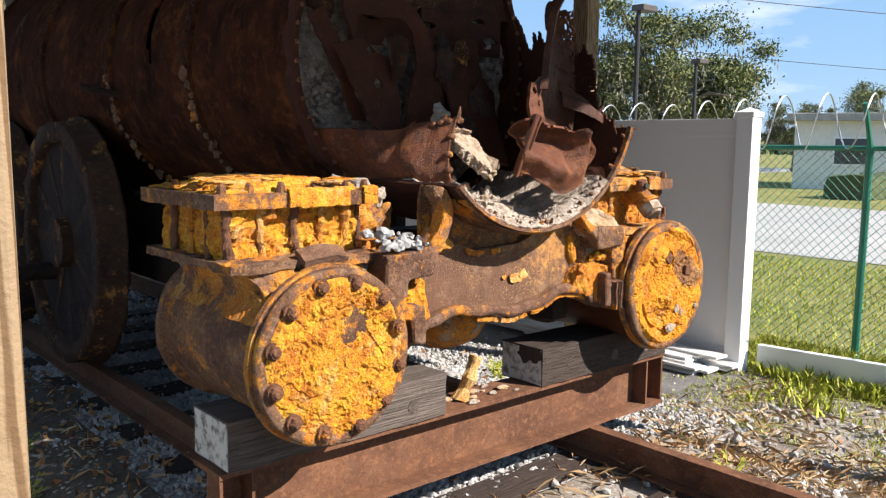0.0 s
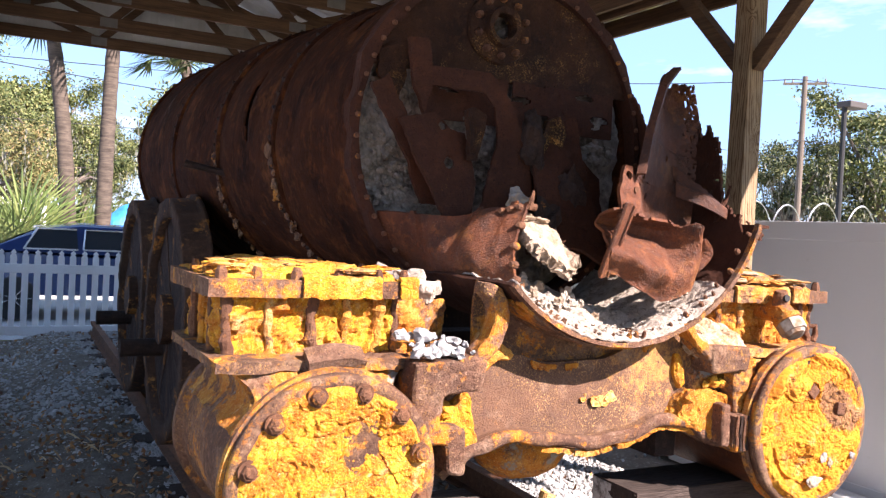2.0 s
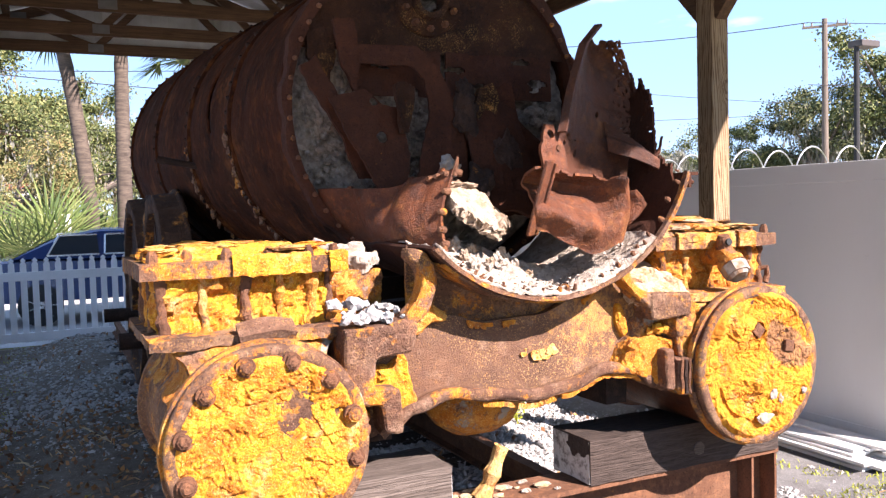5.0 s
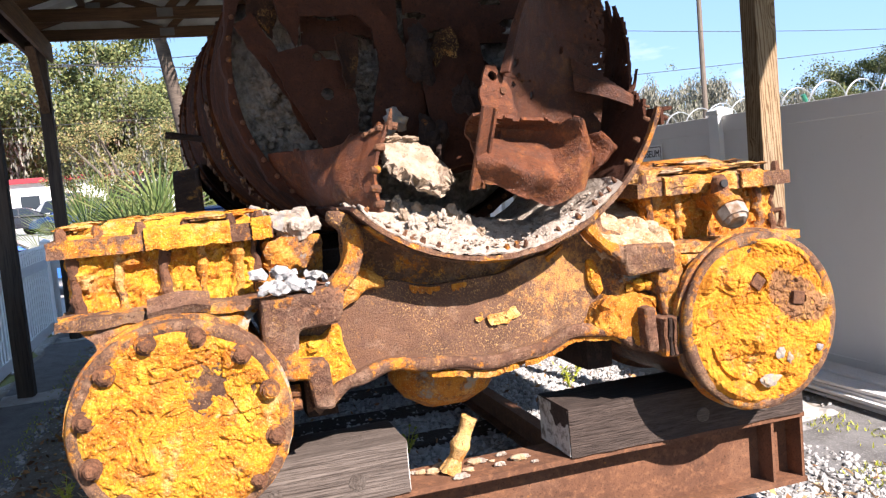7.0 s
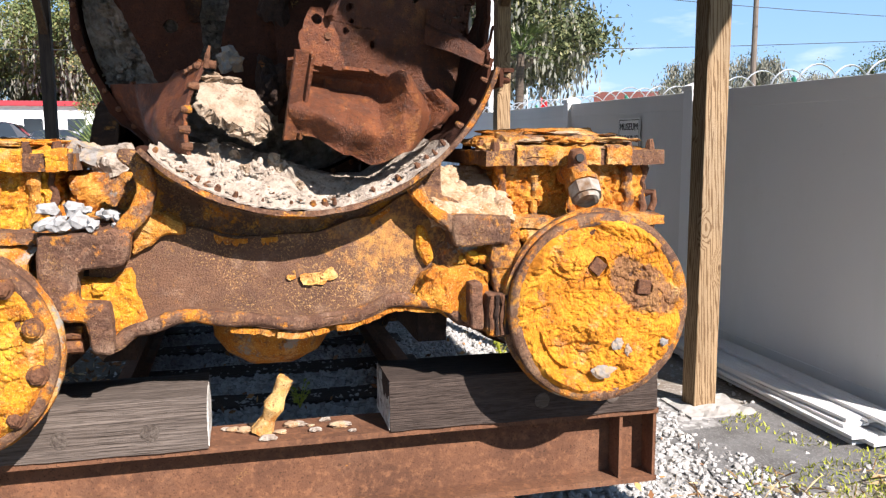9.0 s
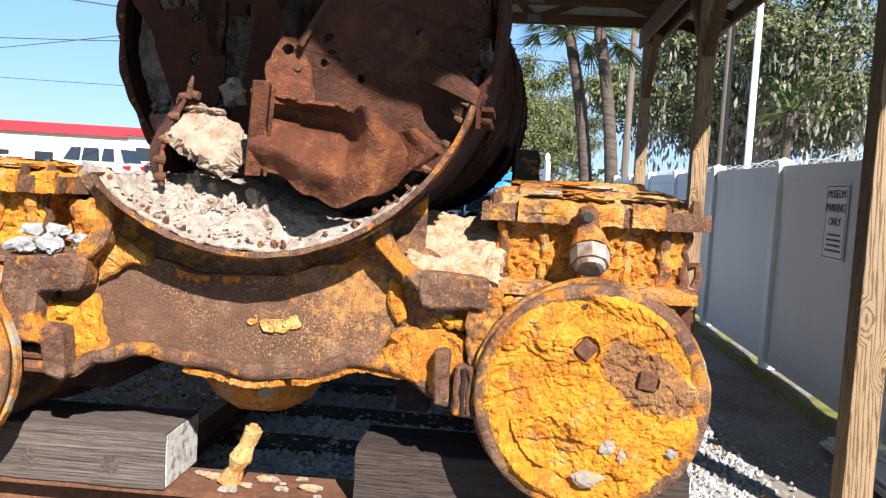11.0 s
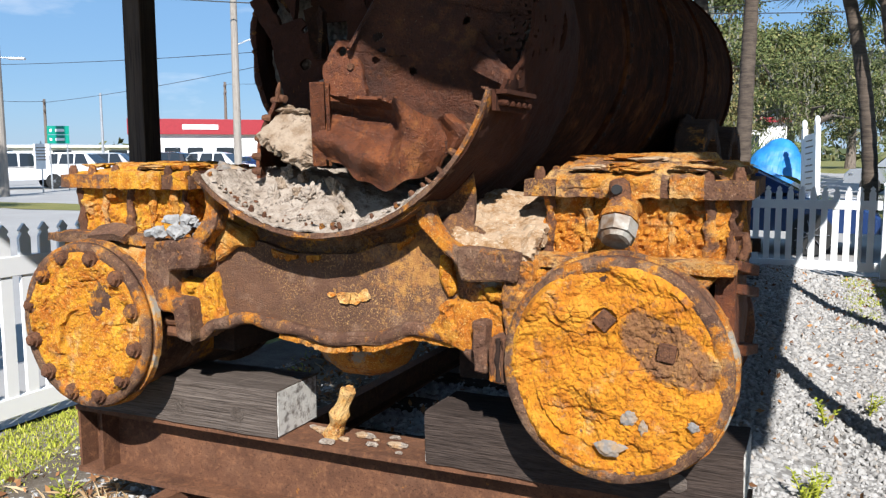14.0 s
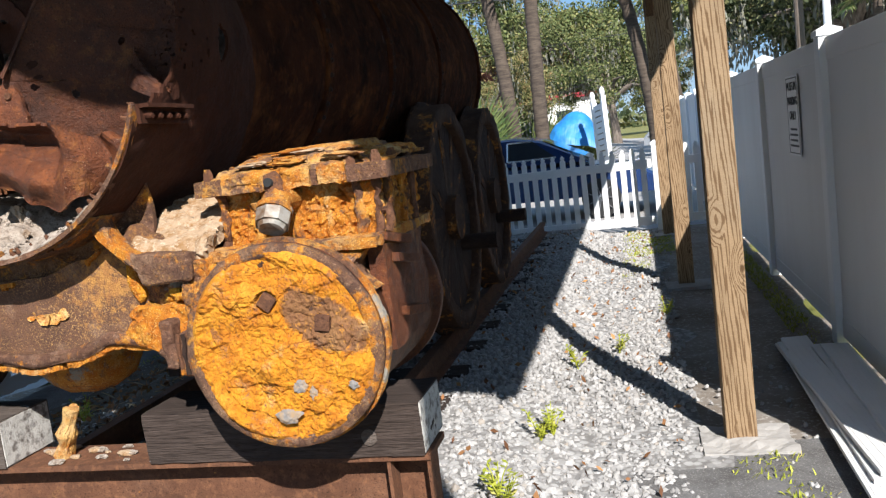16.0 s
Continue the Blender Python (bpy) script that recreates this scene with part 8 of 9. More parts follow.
car(-0.10, 12.62, 0, M_CAR_BLUE, "dark blue sedan parked behind the picket fence", trim=True, longer=1.14)
car(-5.2, 15.2, 8, M_CAR_MIDBLUE, "bright blue sedan parked beyond the fence")
lot = [
    (-25.2, 13.3, 176, M_CAR_WHITE, False, "white sedan waiting on the street"),
    (-37.0, 24.8, 150, M_CAR_BLUE, False, "dark blue sedan in the street"),
    (-33.5, 25.8, 60, M_CAR_WHITE, True, "white estate car in the street"),
    (-46.0, 25.5, 170, M_CAR_WHITE, True, "white sport utility car in the lot"),
    (-52.0, 24.5, 175, M_CAR_BLACK, True, "black pickup-sized car in the lot"),
    (-41.0, 36.5, 20, M_CAR_WHITE, True, "white van-like car in the lot"),
    (-44.0, 42.0, 30, M_CAR_GREY, True, "grey car in the lot"),
    (-38.0, 40.0, 200, M_CAR_BLACK, True, "black sport utility car in the lot"),
    (-35.0, 42.5, 15, M_CAR_WHITE, True, "white sport utility car in the lot"),
    (-50.0, 50.0, 160, M_CAR_BLACK, True, "dark sport utility car before the red-trimmed building"),
    (-55.0, 51.0, 160, M_CAR_WHITE, False, "white saloon before the red-trimmed building"),
    (-42.0, 55.0, 165, M_CAR_BLUE, False, "blue saloon before the red-trimmed building"),
    (-38.0, 57.0, 160, M_CAR_WHITE, True, "white car before the red-trimmed building"),
    (-34.0, 58.0, 165, M_CAR_WHITE, False, "white car before the red-trimmed building"),
    (-31.0, 57.0, 160, M_CAR_GREY, True, "grey car before the red-trimmed building"),
    (-13.0, 44.0, 175, M_CAR_GREY, True, "grey sport utility car by the white building"),
    (-9.5, 46.0, 5, M_CAR_BLACK, False, "black saloon by the white building"),
    (-6.0, 42.0, 170, M_CAR_BLUE, False, "dark blue saloon by the white building"),
    (-16.5, 40.0, 5, M_CAR_BLACK, False, "dark saloon by the white building"),
    (-19.5, 36.0, 175, M_CAR_WHITE, True, "white sport utility car by the white building"),
    (-7.6, 47.0, 172, M_CAR_GREY, True, "silver grey sport utility car before the white building"),
    (-11.2, 41.0, 8, M_CAR_BLACK, True, "black sport utility car before the white building"),
    (-3.6, 45.5, 176, M_CAR_BLACK, False, "black saloon before the white building"),
    (5.0, 33.0, 170, M_CAR_GREY, True, "grey car parked past the palms"),
]
for x, y, turn, pnt, suv, label in lot:
    car(x, y, turn, pnt, label, suv)

# a tarpaulin over something by the palms
bm = sheet(lambda u, v: (0.10 + 1.40 * u, 17.9 + 1.2 * v, 0.15 + 1.75 * (math.sin(math.pi * min(1, max(0, u * 0.82 + 0.14))) ** 0.45) * (math.sin(math.pi * (0.08 + 0.84 * v)) ** 0.4) + 0.05 * math.sin(9 * u + 5 * v)), 30, 20, 0.01, amp=0.03, freq=3)
tagged(part("tarpaulin", bm, M_TARP), "bright blue tarpaulin over a load", "tarpaulin")
bm = bmesh.new()
rod(bm, (-1.15, 17.0, 0), (-1.15, 17.0, 1.75), 0.06, n=10)
tagged(part("marker_post", bm, M_WHITE), "white marker post among the palmettos", "post")

# ---- buildings ----


def building(name, label, m, L, D, H, band, bandmat, wallmat, windows, door=None):
    b = thing(name, label, "building")
    bm = bmesh.new()
    box(bm, -L / 2, L / 2, 0, D, -0.05, H - band, 0, m)
    part("wall", bm, wallmat, b)
    bm = bmesh.new()
    box(bm, -L / 2 - 0.35, L / 2 + 0.35, -0.45, D + 0.3, H - band, H, 0.02, m)
    part("roof", bm, bandmat, b)
    for x0, x1, z0, z1 in windows:
        bm = bmesh.new()
        box(bm, x0 - 0.07, x1 + 0.07, -0.05, 0.04, z0 - 0.07, z1 + 0.07, 0, m)
        w = part("window", bm, M_WHITE, b)
        bm = bmesh.new()
        box(bm, x0, x1, -0.06, 0.0, z0, z1, 0, m)
        part("pane", bm, M_GLASS_DARK, w)
    return b


building("long_white_building", "long low white building with a dark red roof edge", pose(-17.0, 70.0, 0, 0, 0, 4), 33.0, 9.0, 4.5, 0.40, M_RED_ROOF, M_STUCCO,
         [(-15.8 + 3.2 * i, -14.4 + 3.2 * i, 1.9, 3.1) for i in range(10)])
rb = building("red_trim_building", "white shop building with a deep red fascia", pose(-48.7, 76.76, 0, 0, 0, 12), 27.0, 14.0, 5.3, 1.05, M_RED_ROOF, M_STUCCO,
              [(-11 + 4.2 * i, -9.2 + 4.2 * i, 0.8, 2.4) for i in range(4)] + [(6.5, 8.5, 0.3, 2.5), (9.5, 11.5, 0.3, 2.5)])
rb2 = building("red_fascia_shop", "small white shop with a red fascia and dark door", pose(-50.7, 59.1, 0, 0, 0, 44), 12.0, 8.0, 4.9, 1.4, M_RED_ROOF, M_STUCCO, [(-3.2, -1.8, 0.0, 2.3), (-1.2, 0.2, 0.0, 2.3), (1.4, 3.0, 0.0, 2.3)])
bm = bmesh.new()
box(bm, -1.6, 1.6, -0.50, -0.46, 3.95, 4.4, 0, pose(-50.7, 59.1, 0, 0, 0, 44))
part("text_bar", bm, M_WHITE, rb2)
building("warehouse", "long white warehouse in the distance", pose(-78.0, 66.0, 0, 0, 0, 50), 40.0, 12.0, 2.8, 0.3, M_STUCCO, M_STUCCO, [(-12 + 6 * i, -10 + 6 * i, 0.5, 2.2) for i in range(5)])
building("brown_roof_house", "low building with a red-brown roof beyond the wall", pose(28.6, 50.0, 0, 0, 0, -24), 9.0, 8.0, 4.6, 1.3, M_BROWN_ROOF, M_STUCCO, [(-3.4, -2, 1, 2.2), (0, 2, 1, 2.2)])
building("beige_house", "beige block building past the road", pose(32.0, 10.5, 0, 0, 0, -65), 7.0, 6.0, 3.0, 0.3, M_CONCRETE, M_STUCCO, [(-2, -0.8, 1.0, 2.0), (1, 2.2, 1.0, 2.0)])
bm = rough_box(25.0, 30.0, 8.5, 9.9, 0, 0.75, 0.3, 0.1, 2)
tagged(part("hedge", bm, M_LEAF), "low dark clipped hedge past the road", "hedge")
bm = bmesh.new()
box(bm, -1.05, 1.05, -0.06, 0.06, 0.02, 0.95, 0.02, pose(-30.9, 20.2, 0, 0, 0, 32))
tagged(part("low_wall", bm, M_STUCCO), "low white wall on the grass island", "wall")

# ---- poles, signs and wires ----


def pole(x, y, h, r, label, mat=M_POLEWOOD, arms=0, lamp=None):
    p = thing("utility_pole", label, "pole", "poles round the lot")
    bm = bmesh.new()
    tube(bm, [(x, y, -0.05), (x, y, h * 0.5), (x, y, h)], [r, r * 0.88, r * 0.72], 12)
    part("shaft", bm, mat, p)
    for i in range(arms):
        bm = bmesh.new()
        z = h - 0.35 - 0.7 * i
        bar(bm, (x - 0.7, y + 0.7, z), (x + 0.7, y - 0.7, z), 0.09, 0.11)
        arm = part("crossarm", bm, mat, p)
        for k in (-0.65, -0.4, 0.4, 0.65):
            bm = bmesh.new()
            rod(bm, (x + k, y - k, z + 0.05), (x + k, y - k, z + 0.24), 0.05, 0.03, 8)
            part("insulator", bm, M_DULL_STEEL, arm)
    if lamp:
        bm = bmesh.new()
        dx, dy = lamp
        tube(bm, [(x, y, h - 0.2), (x + dx * 0.5, y + dy * 0.5, h + 0.05), (x + dx, y + dy, h + 0.02)], 0.035, 8)
        arm = part("lamp_arm", bm, M_GALV, p)
        bm = bmesh.new()
        bar(bm, (x + dx * 0.9, y + dy * 0.9, h), (x + dx * 1.3, y + dy * 1.3, h), 0.26, 0.12, 0.03)
        part("lamp_head", bm, M_GALV, arm)
    return p


pole(-27.6, 20.4, 11.5, 0.20, "tall pale wooden utility pole in the grass", M_POLE_PALE, 0, lamp=(1.3, 0.4))
pole(-36.0, 25.5, 6.3, 0.13, "slim pole with a street lamp arm", M_POLEWOOD, 0, (1.6, 1.1))
pole(-20.7, 26.2, 11.0, 0.17, "tall grey utility pole with a lamp arm before the shops", M_POLE_PALE, 0, None)
street = [o for o in bpy.data.objects if o.name.startswith("utility_pole")][-1]
bm = bmesh.new()
tube(bm, [(-20.7, 26.2, 6.1), (-20.2, 26.5, 6.35), (-19.6, 26.9, 6.35)], 0.03, 8)
lamp_arm = part("lamp_arm", bm, M_GALV, street)
bm = bmesh.new()
bar(bm, (-19.7, 26.85, 6.32), (-19.25, 27.15, 6.28), 0.22, 0.12, 0.03)
part("lamp_head", bm, M_GALV, lamp_arm)
for zz in (8.1, 8.5):
    bm = bmesh.new()
    tube(bm, [(-20.7, 26.2, zz), (-20.95, 26.05, zz + 0.25), (-21.0, 26.0, zz + 0.5), (-20.8, 26.15, zz + 0.75)], 0.022, 6)
    part("wire_loop", bm, M_WIRE, street)
pole(-58.0, 36.0, 6.8, 0.15, "distant wooden utility pole with crossarms", M_POLEWOOD, 1)
pole(-60.0, 50.0, 6.5, 0.15, "distant wooden utility pole with crossarms", M_POLEWOOD, 2)
pole(-66.0, 62.0, 8.0, 0.16, "distant wooden utility pole with crossarms", M_GALV, 0)
pole(-50.0, 62.0, 8.5, 0.16, "distant wooden utility pole with crossarms", M_POLEWOOD, 2)
pole(32.4, 25.6, 10.2, 0.17, "utility pole with a loaded crossarm", M_POLEWOOD, 1)
pole(7.4, 22.0, 9.0, 0.11, "tall white metal pole beyond the wall", M_WHITE)
pole(6.9, 23.0, 9.0, 0.14, "tall brown wooden pole beyond the wall", M_POLEWOOD)
pole(4.5, 26.0, 9.0, 0.13, "grey pole past the palms", M_POLEWOOD)
pole(20.5, 28.0, 9.0, 0.13, "grey pole beyond the wall", M_POLEWOOD)


def lot_lamp(x, y, h):
    p = thing("street_lamp", "dark square parking lot lamp on a slim pole", "street lamp", "lot lamps")
    bm = bmesh.new()
    rod(bm, (x, y, -0.05), (x, y, h), 0.07, 0.055, 10)
    part("pole", bm, M_BLACK, p)
    bm = bmesh.new()
    box(bm, x - 0.05, x + 0.50, y - 0.17, y + 0.17, h - 0.02, h + 0.12, 0.02)
    part("head", bm, M_LAMP_HEAD, p)


lot_lamp(13.7, 9.4, 4.75)
lot_lamp(21.3, 12.6, 4.3)


def post_sign(x, y, turn, label):
    p = thing("road_sign", label, "sign", "signs at the street corner")
    return p, pose(x, y, 0, 0, 0, turn)


p, m = post_sign(-33.0, 21.4, 58, "red octagonal stop sign with a one-way plate")
bm = bmesh.new()
rod(bm, m @ Vector((0, 0.03, -0.05)), m @ Vector((0, 0.03, 3.2)), 0.035, n=8)
part("post", bm, M_GALV, p)
bm = bmesh.new()
rod(bm, m @ Vector((0, -0.005, 2.55)), m @ Vector((0, 0.01, 2.55)), 0.43, n=8)
bmesh.ops.rotate(bm, cent=m @ Vector((0, 0, 2.55)), matrix=Matrix.Rotation(radians(22.5), 3, m.to_3x3() @ Vector((0, 1, 0))), verts=bm.verts)
part("border", bm, M_WHITE, p)
bm = bmesh.new()
rod(bm, m @ Vector((0, -0.010, 2.55)), m @ Vector((0, -0.006, 2.55)), 0.40, n=8)
bmesh.ops.rotate(bm, cent=m @ Vector((0, 0, 2.55)), matrix=Matrix.Rotation(radians(22.5), 3, m.to_3x3() @ Vector((0, 1, 0))), verts=bm.verts)
part("plate", bm, M_SIGN_RED, p)
text_part("STOP", 0.30, m @ Matrix.Translation((0, -0.014, 2.55)) @ Matrix.Rotation(radians(90), 4, "X"), M_WHITE, p)
bm = bmesh.new()
box(bm, -0.42, 0.42, -0.01, 0.01, 3.02, 3.26, 0, m)
part("one_way_plate", bm, M_LETTER, p)
bm = bmesh.new()
box(bm, -0.34, 0.26, -0.015, -0.011, 3.10, 3.18, 0, m)
part("arrow", bm, M_WHITE, p)
p, m = post_sign(-30.0, 25.2, 50, "green two-panel destination sign with white writing")
for x in (-0.36, 0.36):
    bm = bmesh.new()
    rod(bm, m @ Vector((x, 0.03, -0.05)), m @ Vector((x, 0.03, 2.9)), 0.035, n=8)
    part("post", bm, M_GALV, p)
for z in (2.13, 2.54):
    bm = bmesh.new()
    box(bm, -0.46, 0.46, -0.01, 0.01, z, z + 0.39, 0.004, m)
    plate = part("panel", bm, M_SIGN_GREEN, p)
    bm = bmesh.new()
    box(bm, -0.12, 0.26, -0.016, -0.011, z + 0.13, z + 0.25, 0, m)
    part("text_bar", bm, M_WHITE, plate)
    bm = bmesh.new()
    box(bm, -0.36, -0.26, -0.016, -0.011, z + 0.13, z + 0.25, 0, m)
    part("arrow", bm, M_WHITE, plate)
p, m = post_sign(-29.0, 23.4, 50, "white notice with unreadable lines by the street")
bm = bmesh.new()
rod(bm, m @ Vector((0, 0.03, -0.05)), m @ Vector((0, 0.03, 2.2)), 0.03, n=8)
part("post", bm, M_GALV, p)
bm = bmesh.new()
box(bm, -0.3, 0.3, -0.01, 0.01, 1.0, 2.1, 0, m)
part("panel", bm, M_WHITE, p)
for i in range(5):
    bm = bmesh.new()
    box(bm, -0.2, 0.2, -0.015, -0.011, 1.9 - 0.13 * i, 1.95 - 0.13 * i, 0, m)
    part("text_bar", bm, M_ZINC, p)
p, m = post_sign(-33.8, 23.3, 56, "small white plate on a post by the street")
bm = bmesh.new()
rod(bm, m @ Vector((0, 0.03, -0.05)), m @ Vector((0, 0.03, 2.3)), 0.03, n=8)
part("post", bm, M_GALV, p)
bm = bmesh.new()
box(bm, -0.35, 0.35, -0.01, 0.01, 1.85, 2.35, 0, m)
part("panel", bm, M_WHITE, p)
bm = bmesh.new()
box(bm, -0.22, 0.22, -0.015, -0.011, 2.05, 2.14, 0, m)
part("text_bar", bm, M_LETTER, p)


def flag(x, y, h, mat, label):
    f = thing("flag", label, "flag", "flags beyond the wall")
    bm = bmesh.new()
    rod(bm, (x, y, -0.05), (x, y, h), 0.05, 0.03, 8)
    part("flagpole", bm, M_GALV, f)
    part("cloth", sheet(lambda u, v: (x + 0.1 + 1.1 * u * 0.5, y + 0.15 * math.sin(7 * u), h - 1.7 + 1.5 * v - 0.8 * u), 12, 6, 0.01), mat, f)


flag(22.4, 58.0, 5.0, M_SIGN_RED, "red flag hanging slack on a pole")
flag(20.8, 58.0, 6.0, M_WHITE, "pale striped flag hanging slack on a pole")


def wire(a, b, sag, r=0.012):
    a, b = Vector(a), Vector(b)
    bm = bmesh.new()
    pts = [a.lerp(b, i / 16) + Vector((0, 0, -sag * 4 * (i / 16) * (1 - i / 16))) for i in range(17)]
    tube(bm, pts, r, 5, False)
    tagged(part("overhead_wire", bm, M_WIRE), "black overhead cable slung between poles", "cable", "overhead cables")


wire((-80, -20, 6.0), (-27.6, 20.4, 8.0), 1.0, 0.02)
wire((-27.6, 20.4, 8.0), (30, 60, 11.0), 1.5, 0.025)
wire((-27.6, 20.4, 10.6), (30, 66, 13.5), 1.2, 0.02)
wire((-27.6, 20.4, 10.6), (-90, -14, 9.6), 1.2, 0.02)
wire((-60, 50, 6.2), (6.9, 23, 8.6), 0.8, 0.018)
wire((-50, 62, 8.3), (60, 40, 8.5), 1.5, 0.022)
wire((-58, 36, 6.6), (-60, 50, 6.3), 0.4, 0.018)
wire((16.5, 13, 6.2), (6.9, 23, 7.0), 0.4, 0.012)
wire((16.5, 13, 6.2), (60, -10, 7.0), 0.9, 0.012)
wire((16.5, 13, 4.6), (60, -8, 5.2), 0.9, 0.010)
wire((4.5, 26, 6.5), (-60, 34, 8.0), 0.9, 0.016)
wire((4.5, 26, 7.2), (60, 30, 7.6), 0.9, 0.014)


# ---- loose stones, weeds and litter on the ground ----


def scatter_stones(name, spots, sizes, seed, label, mat):
    """Angular stones, one mesh, at spots (n x 2)."""
    rng = np.random.default_rng(seed)
    t = (1 + 5 ** 0.5) / 2
    ico = np.array([(-1, t, 0), (1, t, 0), (-1, -t, 0), (1, -t, 0), (0, -1, t), (0, 1, t), (0, -1, -t), (0, 1, -t), (t, 0, -1), (t, 0, 1), (-t, 0, -1), (-t, 0, 1)]) / math.hypot(1, t)
    fac = np.array([(0, 11, 5), (0, 5, 1), (0, 1, 7), (0, 7, 10), (0, 10, 11), (1, 5, 9), (5, 11, 4), (11, 10, 2), (10, 7, 6), (7, 1, 8), (3, 9, 4), (3, 4, 2), (3, 2, 6), (3, 6, 8), (3, 8, 9), (4, 9, 5), (2, 4, 11), (6, 2, 10), (8, 6, 7), (9, 8, 1)])
    n = len(spots)
    v = np.repeat(ico[None], n, 0) * rng.uniform(0.62, 1.25, (n, 12, 1))
    v *= rng.uniform(0.6, 1.2, (n, 1, 3)) * np.array([1, 1, 0.8])
    q = rng.normal(size=(n, 4))
    q /= np.linalg.norm(q, axis=1, keepdims=True)
    w, x, y, z = q.T
    R = np.stack([1 - 2 * (y * y + z * z), 2 * (x * y - z * w), 2 * (x * z + y * w), 2 * (x * y + z * w), 1 - 2 * (x * x + z * z), 2 * (y * z - x * w), 2 * (x * z - y * w), 2 * (y * z + x * w), 1 - 2 * (x * x + y * y)], 1).reshape(n, 3, 3)
    v = np.einsum("nij,nkj->nki", R, v) * sizes[:, None, None]
    base = np.array([gz(a, b) for a, b in spots]) + rng.uniform(-0.2, 0.45, n) * sizes
    v += np.concatenate([spots, base[:, None]], 1)[:, None, :]
    f = (fac[None] + (np.arange(n) * 12)[:, None, None]).reshape(-1, 3)
    me = bpy.data.meshes.new(name)
    me.from_pydata(v.reshape(-1, 3).tolist(), [], f.tolist())
    me.materials.append(mat)
    return tagged(new(name, me), label, "gravel", kind="stuff")


rng = np.random.default_rng(31)


def fill(x0, x1, y0, y1, per_m2, weight=None):
    n = int((x1 - x0) * (y1 - y0) * per_m2)
    p = np.stack([rng.uniform(x0, x1, n), rng.uniform(y0, y1, n)], 1)
    if weight:
        p = p[[rng.uniform() < weight(a, b) for a, b in p]]
    return p


def bed(a, b):
    d = min(a + 2.1, 2.28 - a) + 0.16 * noise.noise(Vector((a * 3, b * 2.2, 4.0)))
    if a < -1.0 and noise.noise(Vector((a * 1.6, b * 1.3, 8.0))) > -0.15 + 0.03 * b:
        return 0.55
    return 1.0 if d > 0.10 else max(0.0, d * 6)


near = fill(-2.1, 2.3, 0.25, 4.2, 1350, bed)
far_ = fill(-2.1, 2.3, 4.2, 9.4, 720, bed)
spots = np.concatenate([near, far_])
scatter_stones("gravel", spots, rng.uniform(0.009, 0.024, len(spots)) * np.where(spots[:, 1] > 4.2, 1.25, 1.0), 41, "grey and white crushed limestone gravel", M_STONE)
front = fill(-2.2, 2.6, -2.4, 0.3, 420, lambda a, b: 0.75 if noise.noise(Vector((a * 1.7, b * 1.7, 1.0))) > 0.02 else 0.10)
scatter_stones("front_gravel", front, rng.uniform(0.010, 0.034, len(front)), 42, "scattered grey gravel among dry weeds", M_STONE)
strag = np.concatenate([fill(2.2, 3.0, 0.75, 3.0, 40), fill(1.5, 3.05, -2.2, 0.75, 260, lambda a, b: 0.9 if noise.noise(Vector((a * 1.5, b * 1.5, 6.0))) > -0.05 else 0.15)])
scatter_stones("stray_gravel", strag, rng.uniform(0.008, 0.022, len(strag)), 43, "stray gravel on the paving", M_STONE)


def blades(name, spots, length, width, mat, label, category, lean=0.5, seed=1):
    """Single blades standing or lying on the ground, one mesh."""
    rng = np.random.default_rng(seed)
    n = len(spots)
    a = rng.uniform(0, 2 * math.pi, n)
    L = length * rng.uniform(0.5, 1.4, n)
    tilt = np.clip(rng.normal(lean, 0.25, n), 0.05, 1.5)
    base = np.concatenate([spots, np.array([gz(x, y) for x, y in spots])[:, None]], 1)
    d = np.stack([np.cos(a) * np.sin(tilt), np.sin(a) * np.sin(tilt), np.cos(tilt)], 1)
    s = np.stack([-np.sin(a), np.cos(a), np.zeros(n)], 1) * (width * rng.uniform(0.6, 1.3, n))[:, None]
    mid = base + d * (L * 0.55)[:, None]
    d2 = d + np.array([0, 0, -0.35])
    tip = mid + d2 * (L * 0.45)[:, None]
    tip[:, 2] = np.maximum(tip[:, 2], base[:, 2] + 0.004)
    v = np.stack([base - s, base + s, mid + s * 0.8, tip, mid - s * 0.8], 1)
    me = bpy.data.meshes.new(name)
    me.from_pydata(v.reshape(-1, 3).tolist(), [], np.arange(n * 5).reshape(-1, 5).tolist())
    me.materials.append(mat)
    return tagged(new(name, me), label, category, kind="stuff")


def patch(a, b, s=1.5, seed=0.0):
    return noise.noise(Vector((a * s, b * s, seed)))


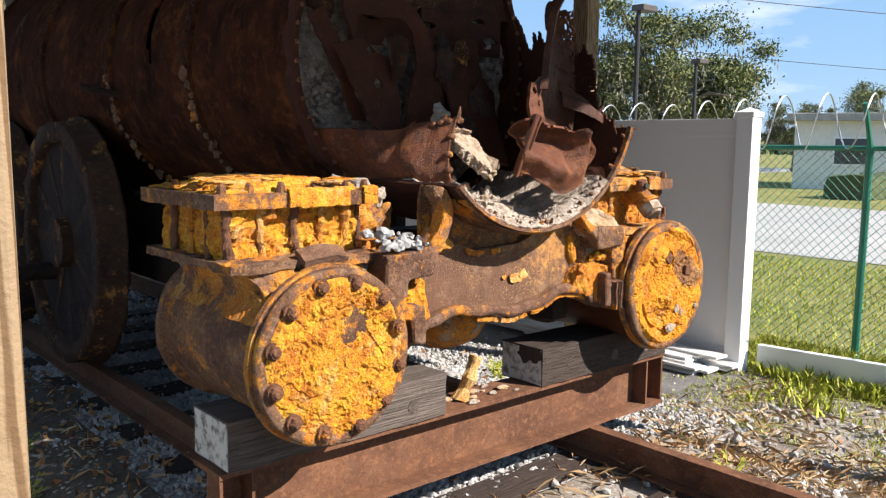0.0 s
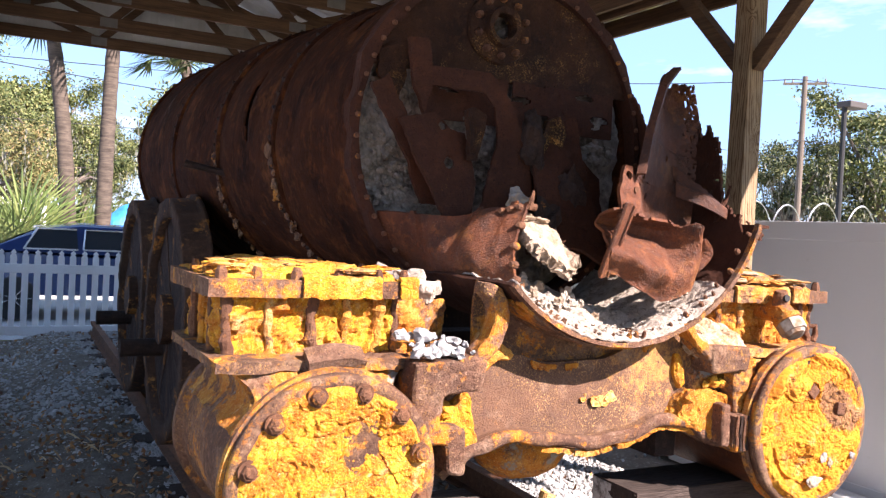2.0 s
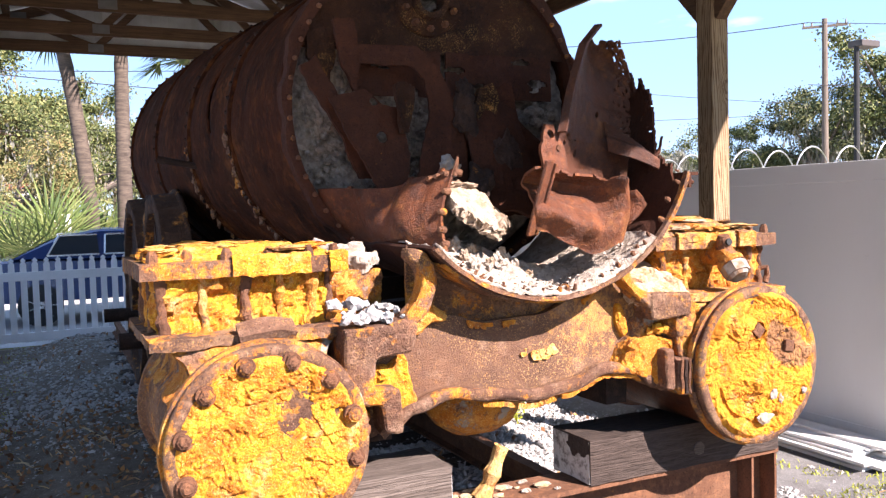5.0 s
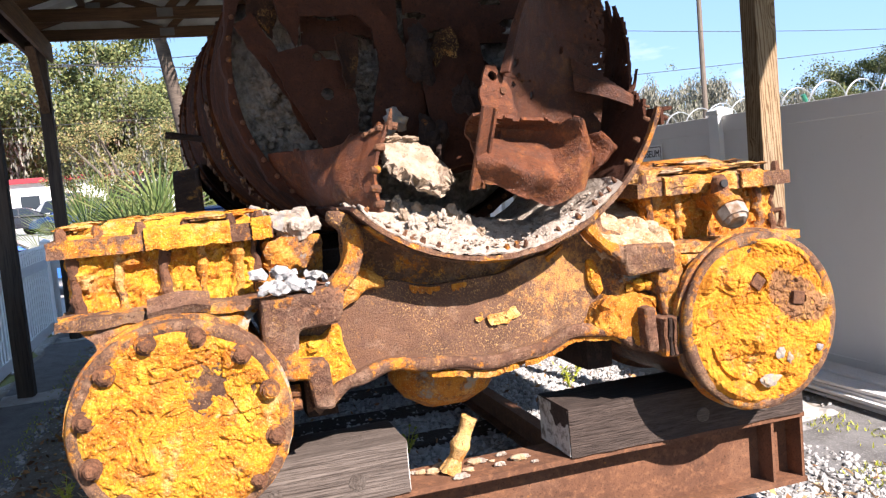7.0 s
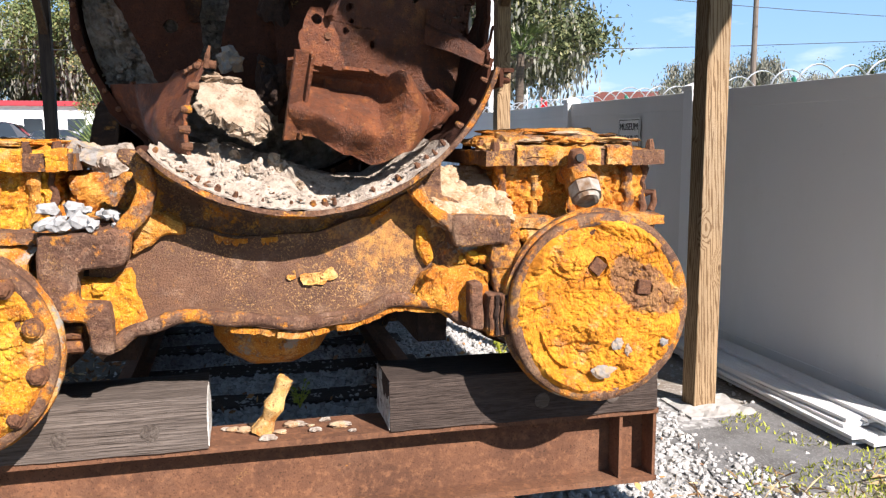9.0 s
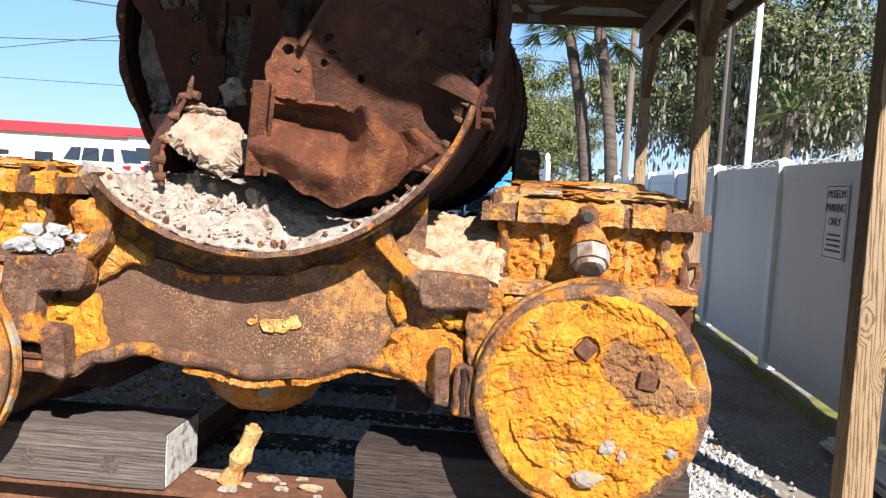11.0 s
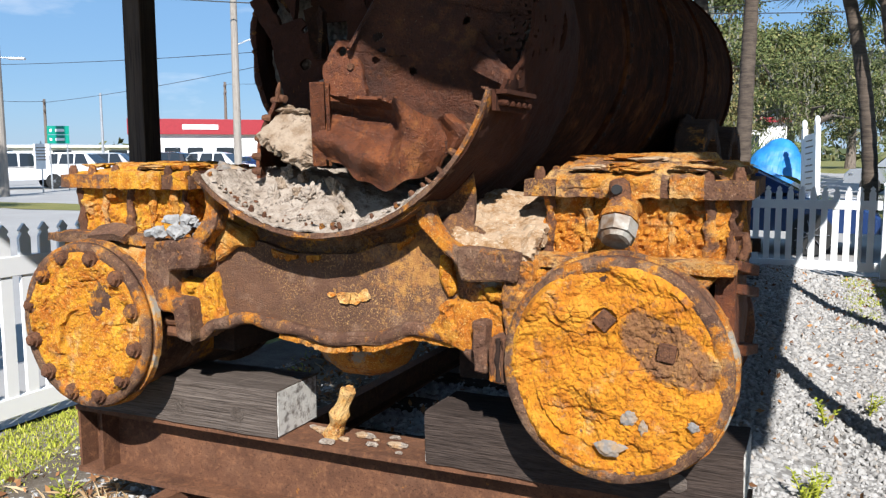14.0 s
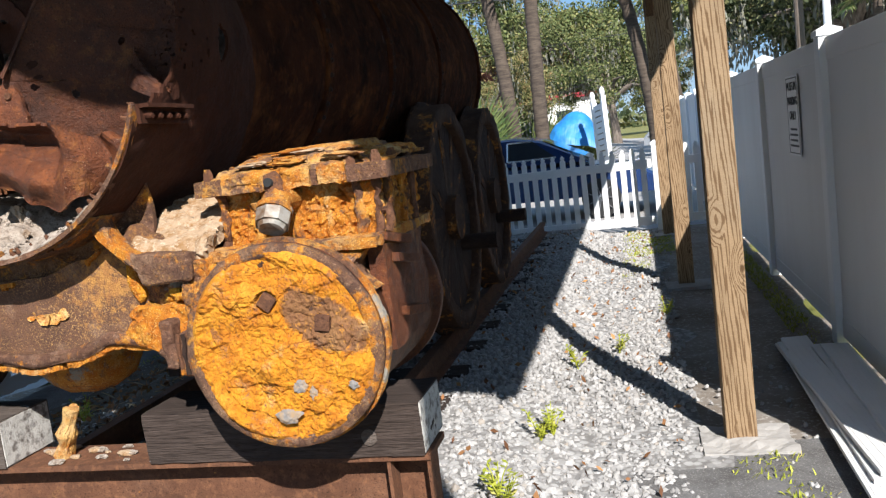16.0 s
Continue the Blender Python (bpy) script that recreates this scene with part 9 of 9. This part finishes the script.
g = np.concatenate([
    fill(-2.68, -1.55, -1.6, 1.9, 5200, lambda a, b: 1.0 if -a - 1.72 + 0.35 * patch(a, b, 2.0, 2) > 0.12 else 0.03),
    fill(2.0, 3.25, -2.2, 0.8, 2200, lambda a, b: 0.85 if patch(a, b, 2.2, 5) > 0.0 else 0.10),
    fill(1.4, 2.4, -2.2, 0.4, 1400, lambda a, b: 0.7 if patch(a, b, 2.2, 8) > 0.12 else 0.05),
    fill(1.85, 2.15, 6.0, 9.3, 2500, lambda a, b: 0.8 if patch(a, b, 2.0, 3) > -0.05 else 0.05),
    fill(-2.2, -1.7, 2.4, 9.0, 1200, lambda a, b: 0.6 if patch(a, b, 1.6, 6) > 0.0 else 0.05),
    fill(2.35, 3.2, -0.2, 1.5, 1500, lambda a, b: 0.8 if patch(a, b, 2.6, 15) > 0.12 else 0.02),
    fill(1.9, 2.45, 7.2, 9.3, 2600, lambda a, b: 0.85 if patch(a, b, 1.6, 17) > -0.1 else 0.05),
    fill(2.98, 3.14, 0.8, 9.5, 3000, lambda a, b: 0.9 if patch(a, b, 2.4, 7) > -0.25 else 0.15),
])
blades("low_grass", g, 0.035, 0.0035, M_GRASS, "bright yellow-green creeping grass", "grass", 0.7, 3)
g = np.concatenate([fill(3.3, 4.4, -3.5, 1.2, 2200, lambda a, b: 0.9), fill(4.45, 9.5, -6.0, 5.0, 330)])
blades("lawn", g, 0.08, 0.006, M_GRASS, "rough green lawn outside the fence", "grass", 0.6, 4)
g = np.concatenate([fill(3.2, 3.7, -2.2, 0.7, 1500), fill(2.6, 3.2, -1.6, 0.45, 500, lambda a, b: 0.8 if patch(a, b, 2.0, 9) > 0 else 0.1)])
blades("weeds", g, 0.12, 0.010, M_GRASS, "leafy green weeds at the foot of the rail", "weeds", 0.5, 6)
s_ = np.concatenate([
    fill(-1.95, 2.3, -2.4, 0.2, 520, lambda a, b: 0.9 if patch(a, b, 1.7, 11) > -0.05 else 0.2),
    fill(-1.5, -0.8, -0.6, 0.35, 1500, lambda a, b: 0.7),
    fill(1.5, 3.1, -2.2, 0.72, 420, lambda a, b: 0.8 if patch(a, b, 1.8, 13) > 0.0 else 0.15),
    fill(0.85, 1.6, -0.9, 0.3, 700, lambda a, b: 0.6),
    fill(-1.95, -1.0, 0.2, 4.0, 260, lambda a, b: 0.8 if patch(a, b, 1.7, 21) > 0.0 else 0.1),
])
blades("straw", s_, 0.13, 0.0028, M_STRAW, "dry brown straw and dead stalks", "straw", 1.25, 5)
lf = np.concatenate([fill(-2.1, 2.2, 0.4, 9.3, 26), fill(-2.0, 2.6, -2.2, 0.4, 22), fill(-2.0, -0.9, 0.3, 5.0, 150)])
z = np.array([gz(a, b) for a, b in lf]) + 0.032
ob = new("fallen_leaves", quads_mesh("fallen_leaves", np.concatenate([lf, z[:, None]], 1), 0.024, M_DEADLEAF, np.random.default_rng(8), 1.0))
tagged(ob, "curled brown fallen leaves", "leaves", kind="stuff")


def weed(x, y, seed, h=0.14):
    rng = np.random.default_rng(seed)
    w = thing("weed", "small green leafy weed growing in the gravel", "weed", "weeds in the gravel")
    for i in range(7):
        a = rng.uniform(0, 6.28)
        bm = bmesh.new()
        tip = Vector((x + 0.06 * math.cos(a), y + 0.06 * math.sin(a), gz(x, y) + h * rng.uniform(0.5, 1.2)))
        base = Vector((x, y, gz(x, y)))
        tube(bm, [base, base.lerp(tip, 0.5) + Vector((0, 0, 0.02)), tip], [0.003, 0.0025, 0.0015], 5)
        for k in range(7):
            p = base.lerp(tip, 0.25 + 0.12 * k)
            b = rng.uniform(0, 6.28)
            d = Vector((math.cos(b), math.sin(b), 0.35)) * 0.032
            n_ = Vector((-math.sin(b), math.cos(b), 0)) * 0.010
            bm.faces.new([bm.verts.new(q) for q in (p, p + d * 0.5 + n_, p + d, p + d * 0.5 - n_)])
        part("stem", bm, M_GRASS, w)["kind"] = "stuff"


for i, (x, y) in enumerate(((1.55, 1.72), (1.50, 1.62), (1.40, 0.95), (1.44, 0.85), (1.85, 3.3), (-0.9, -0.1), (-1.35, 0.25), (0.15, 1.9), (0.95, -0.4), (1.6, 2.9), (2.2, 4.3), (-1.5, 1.6), (-1.65, 2.4), (-1.4, 2.1))):
    weed(x, y, i + 50)
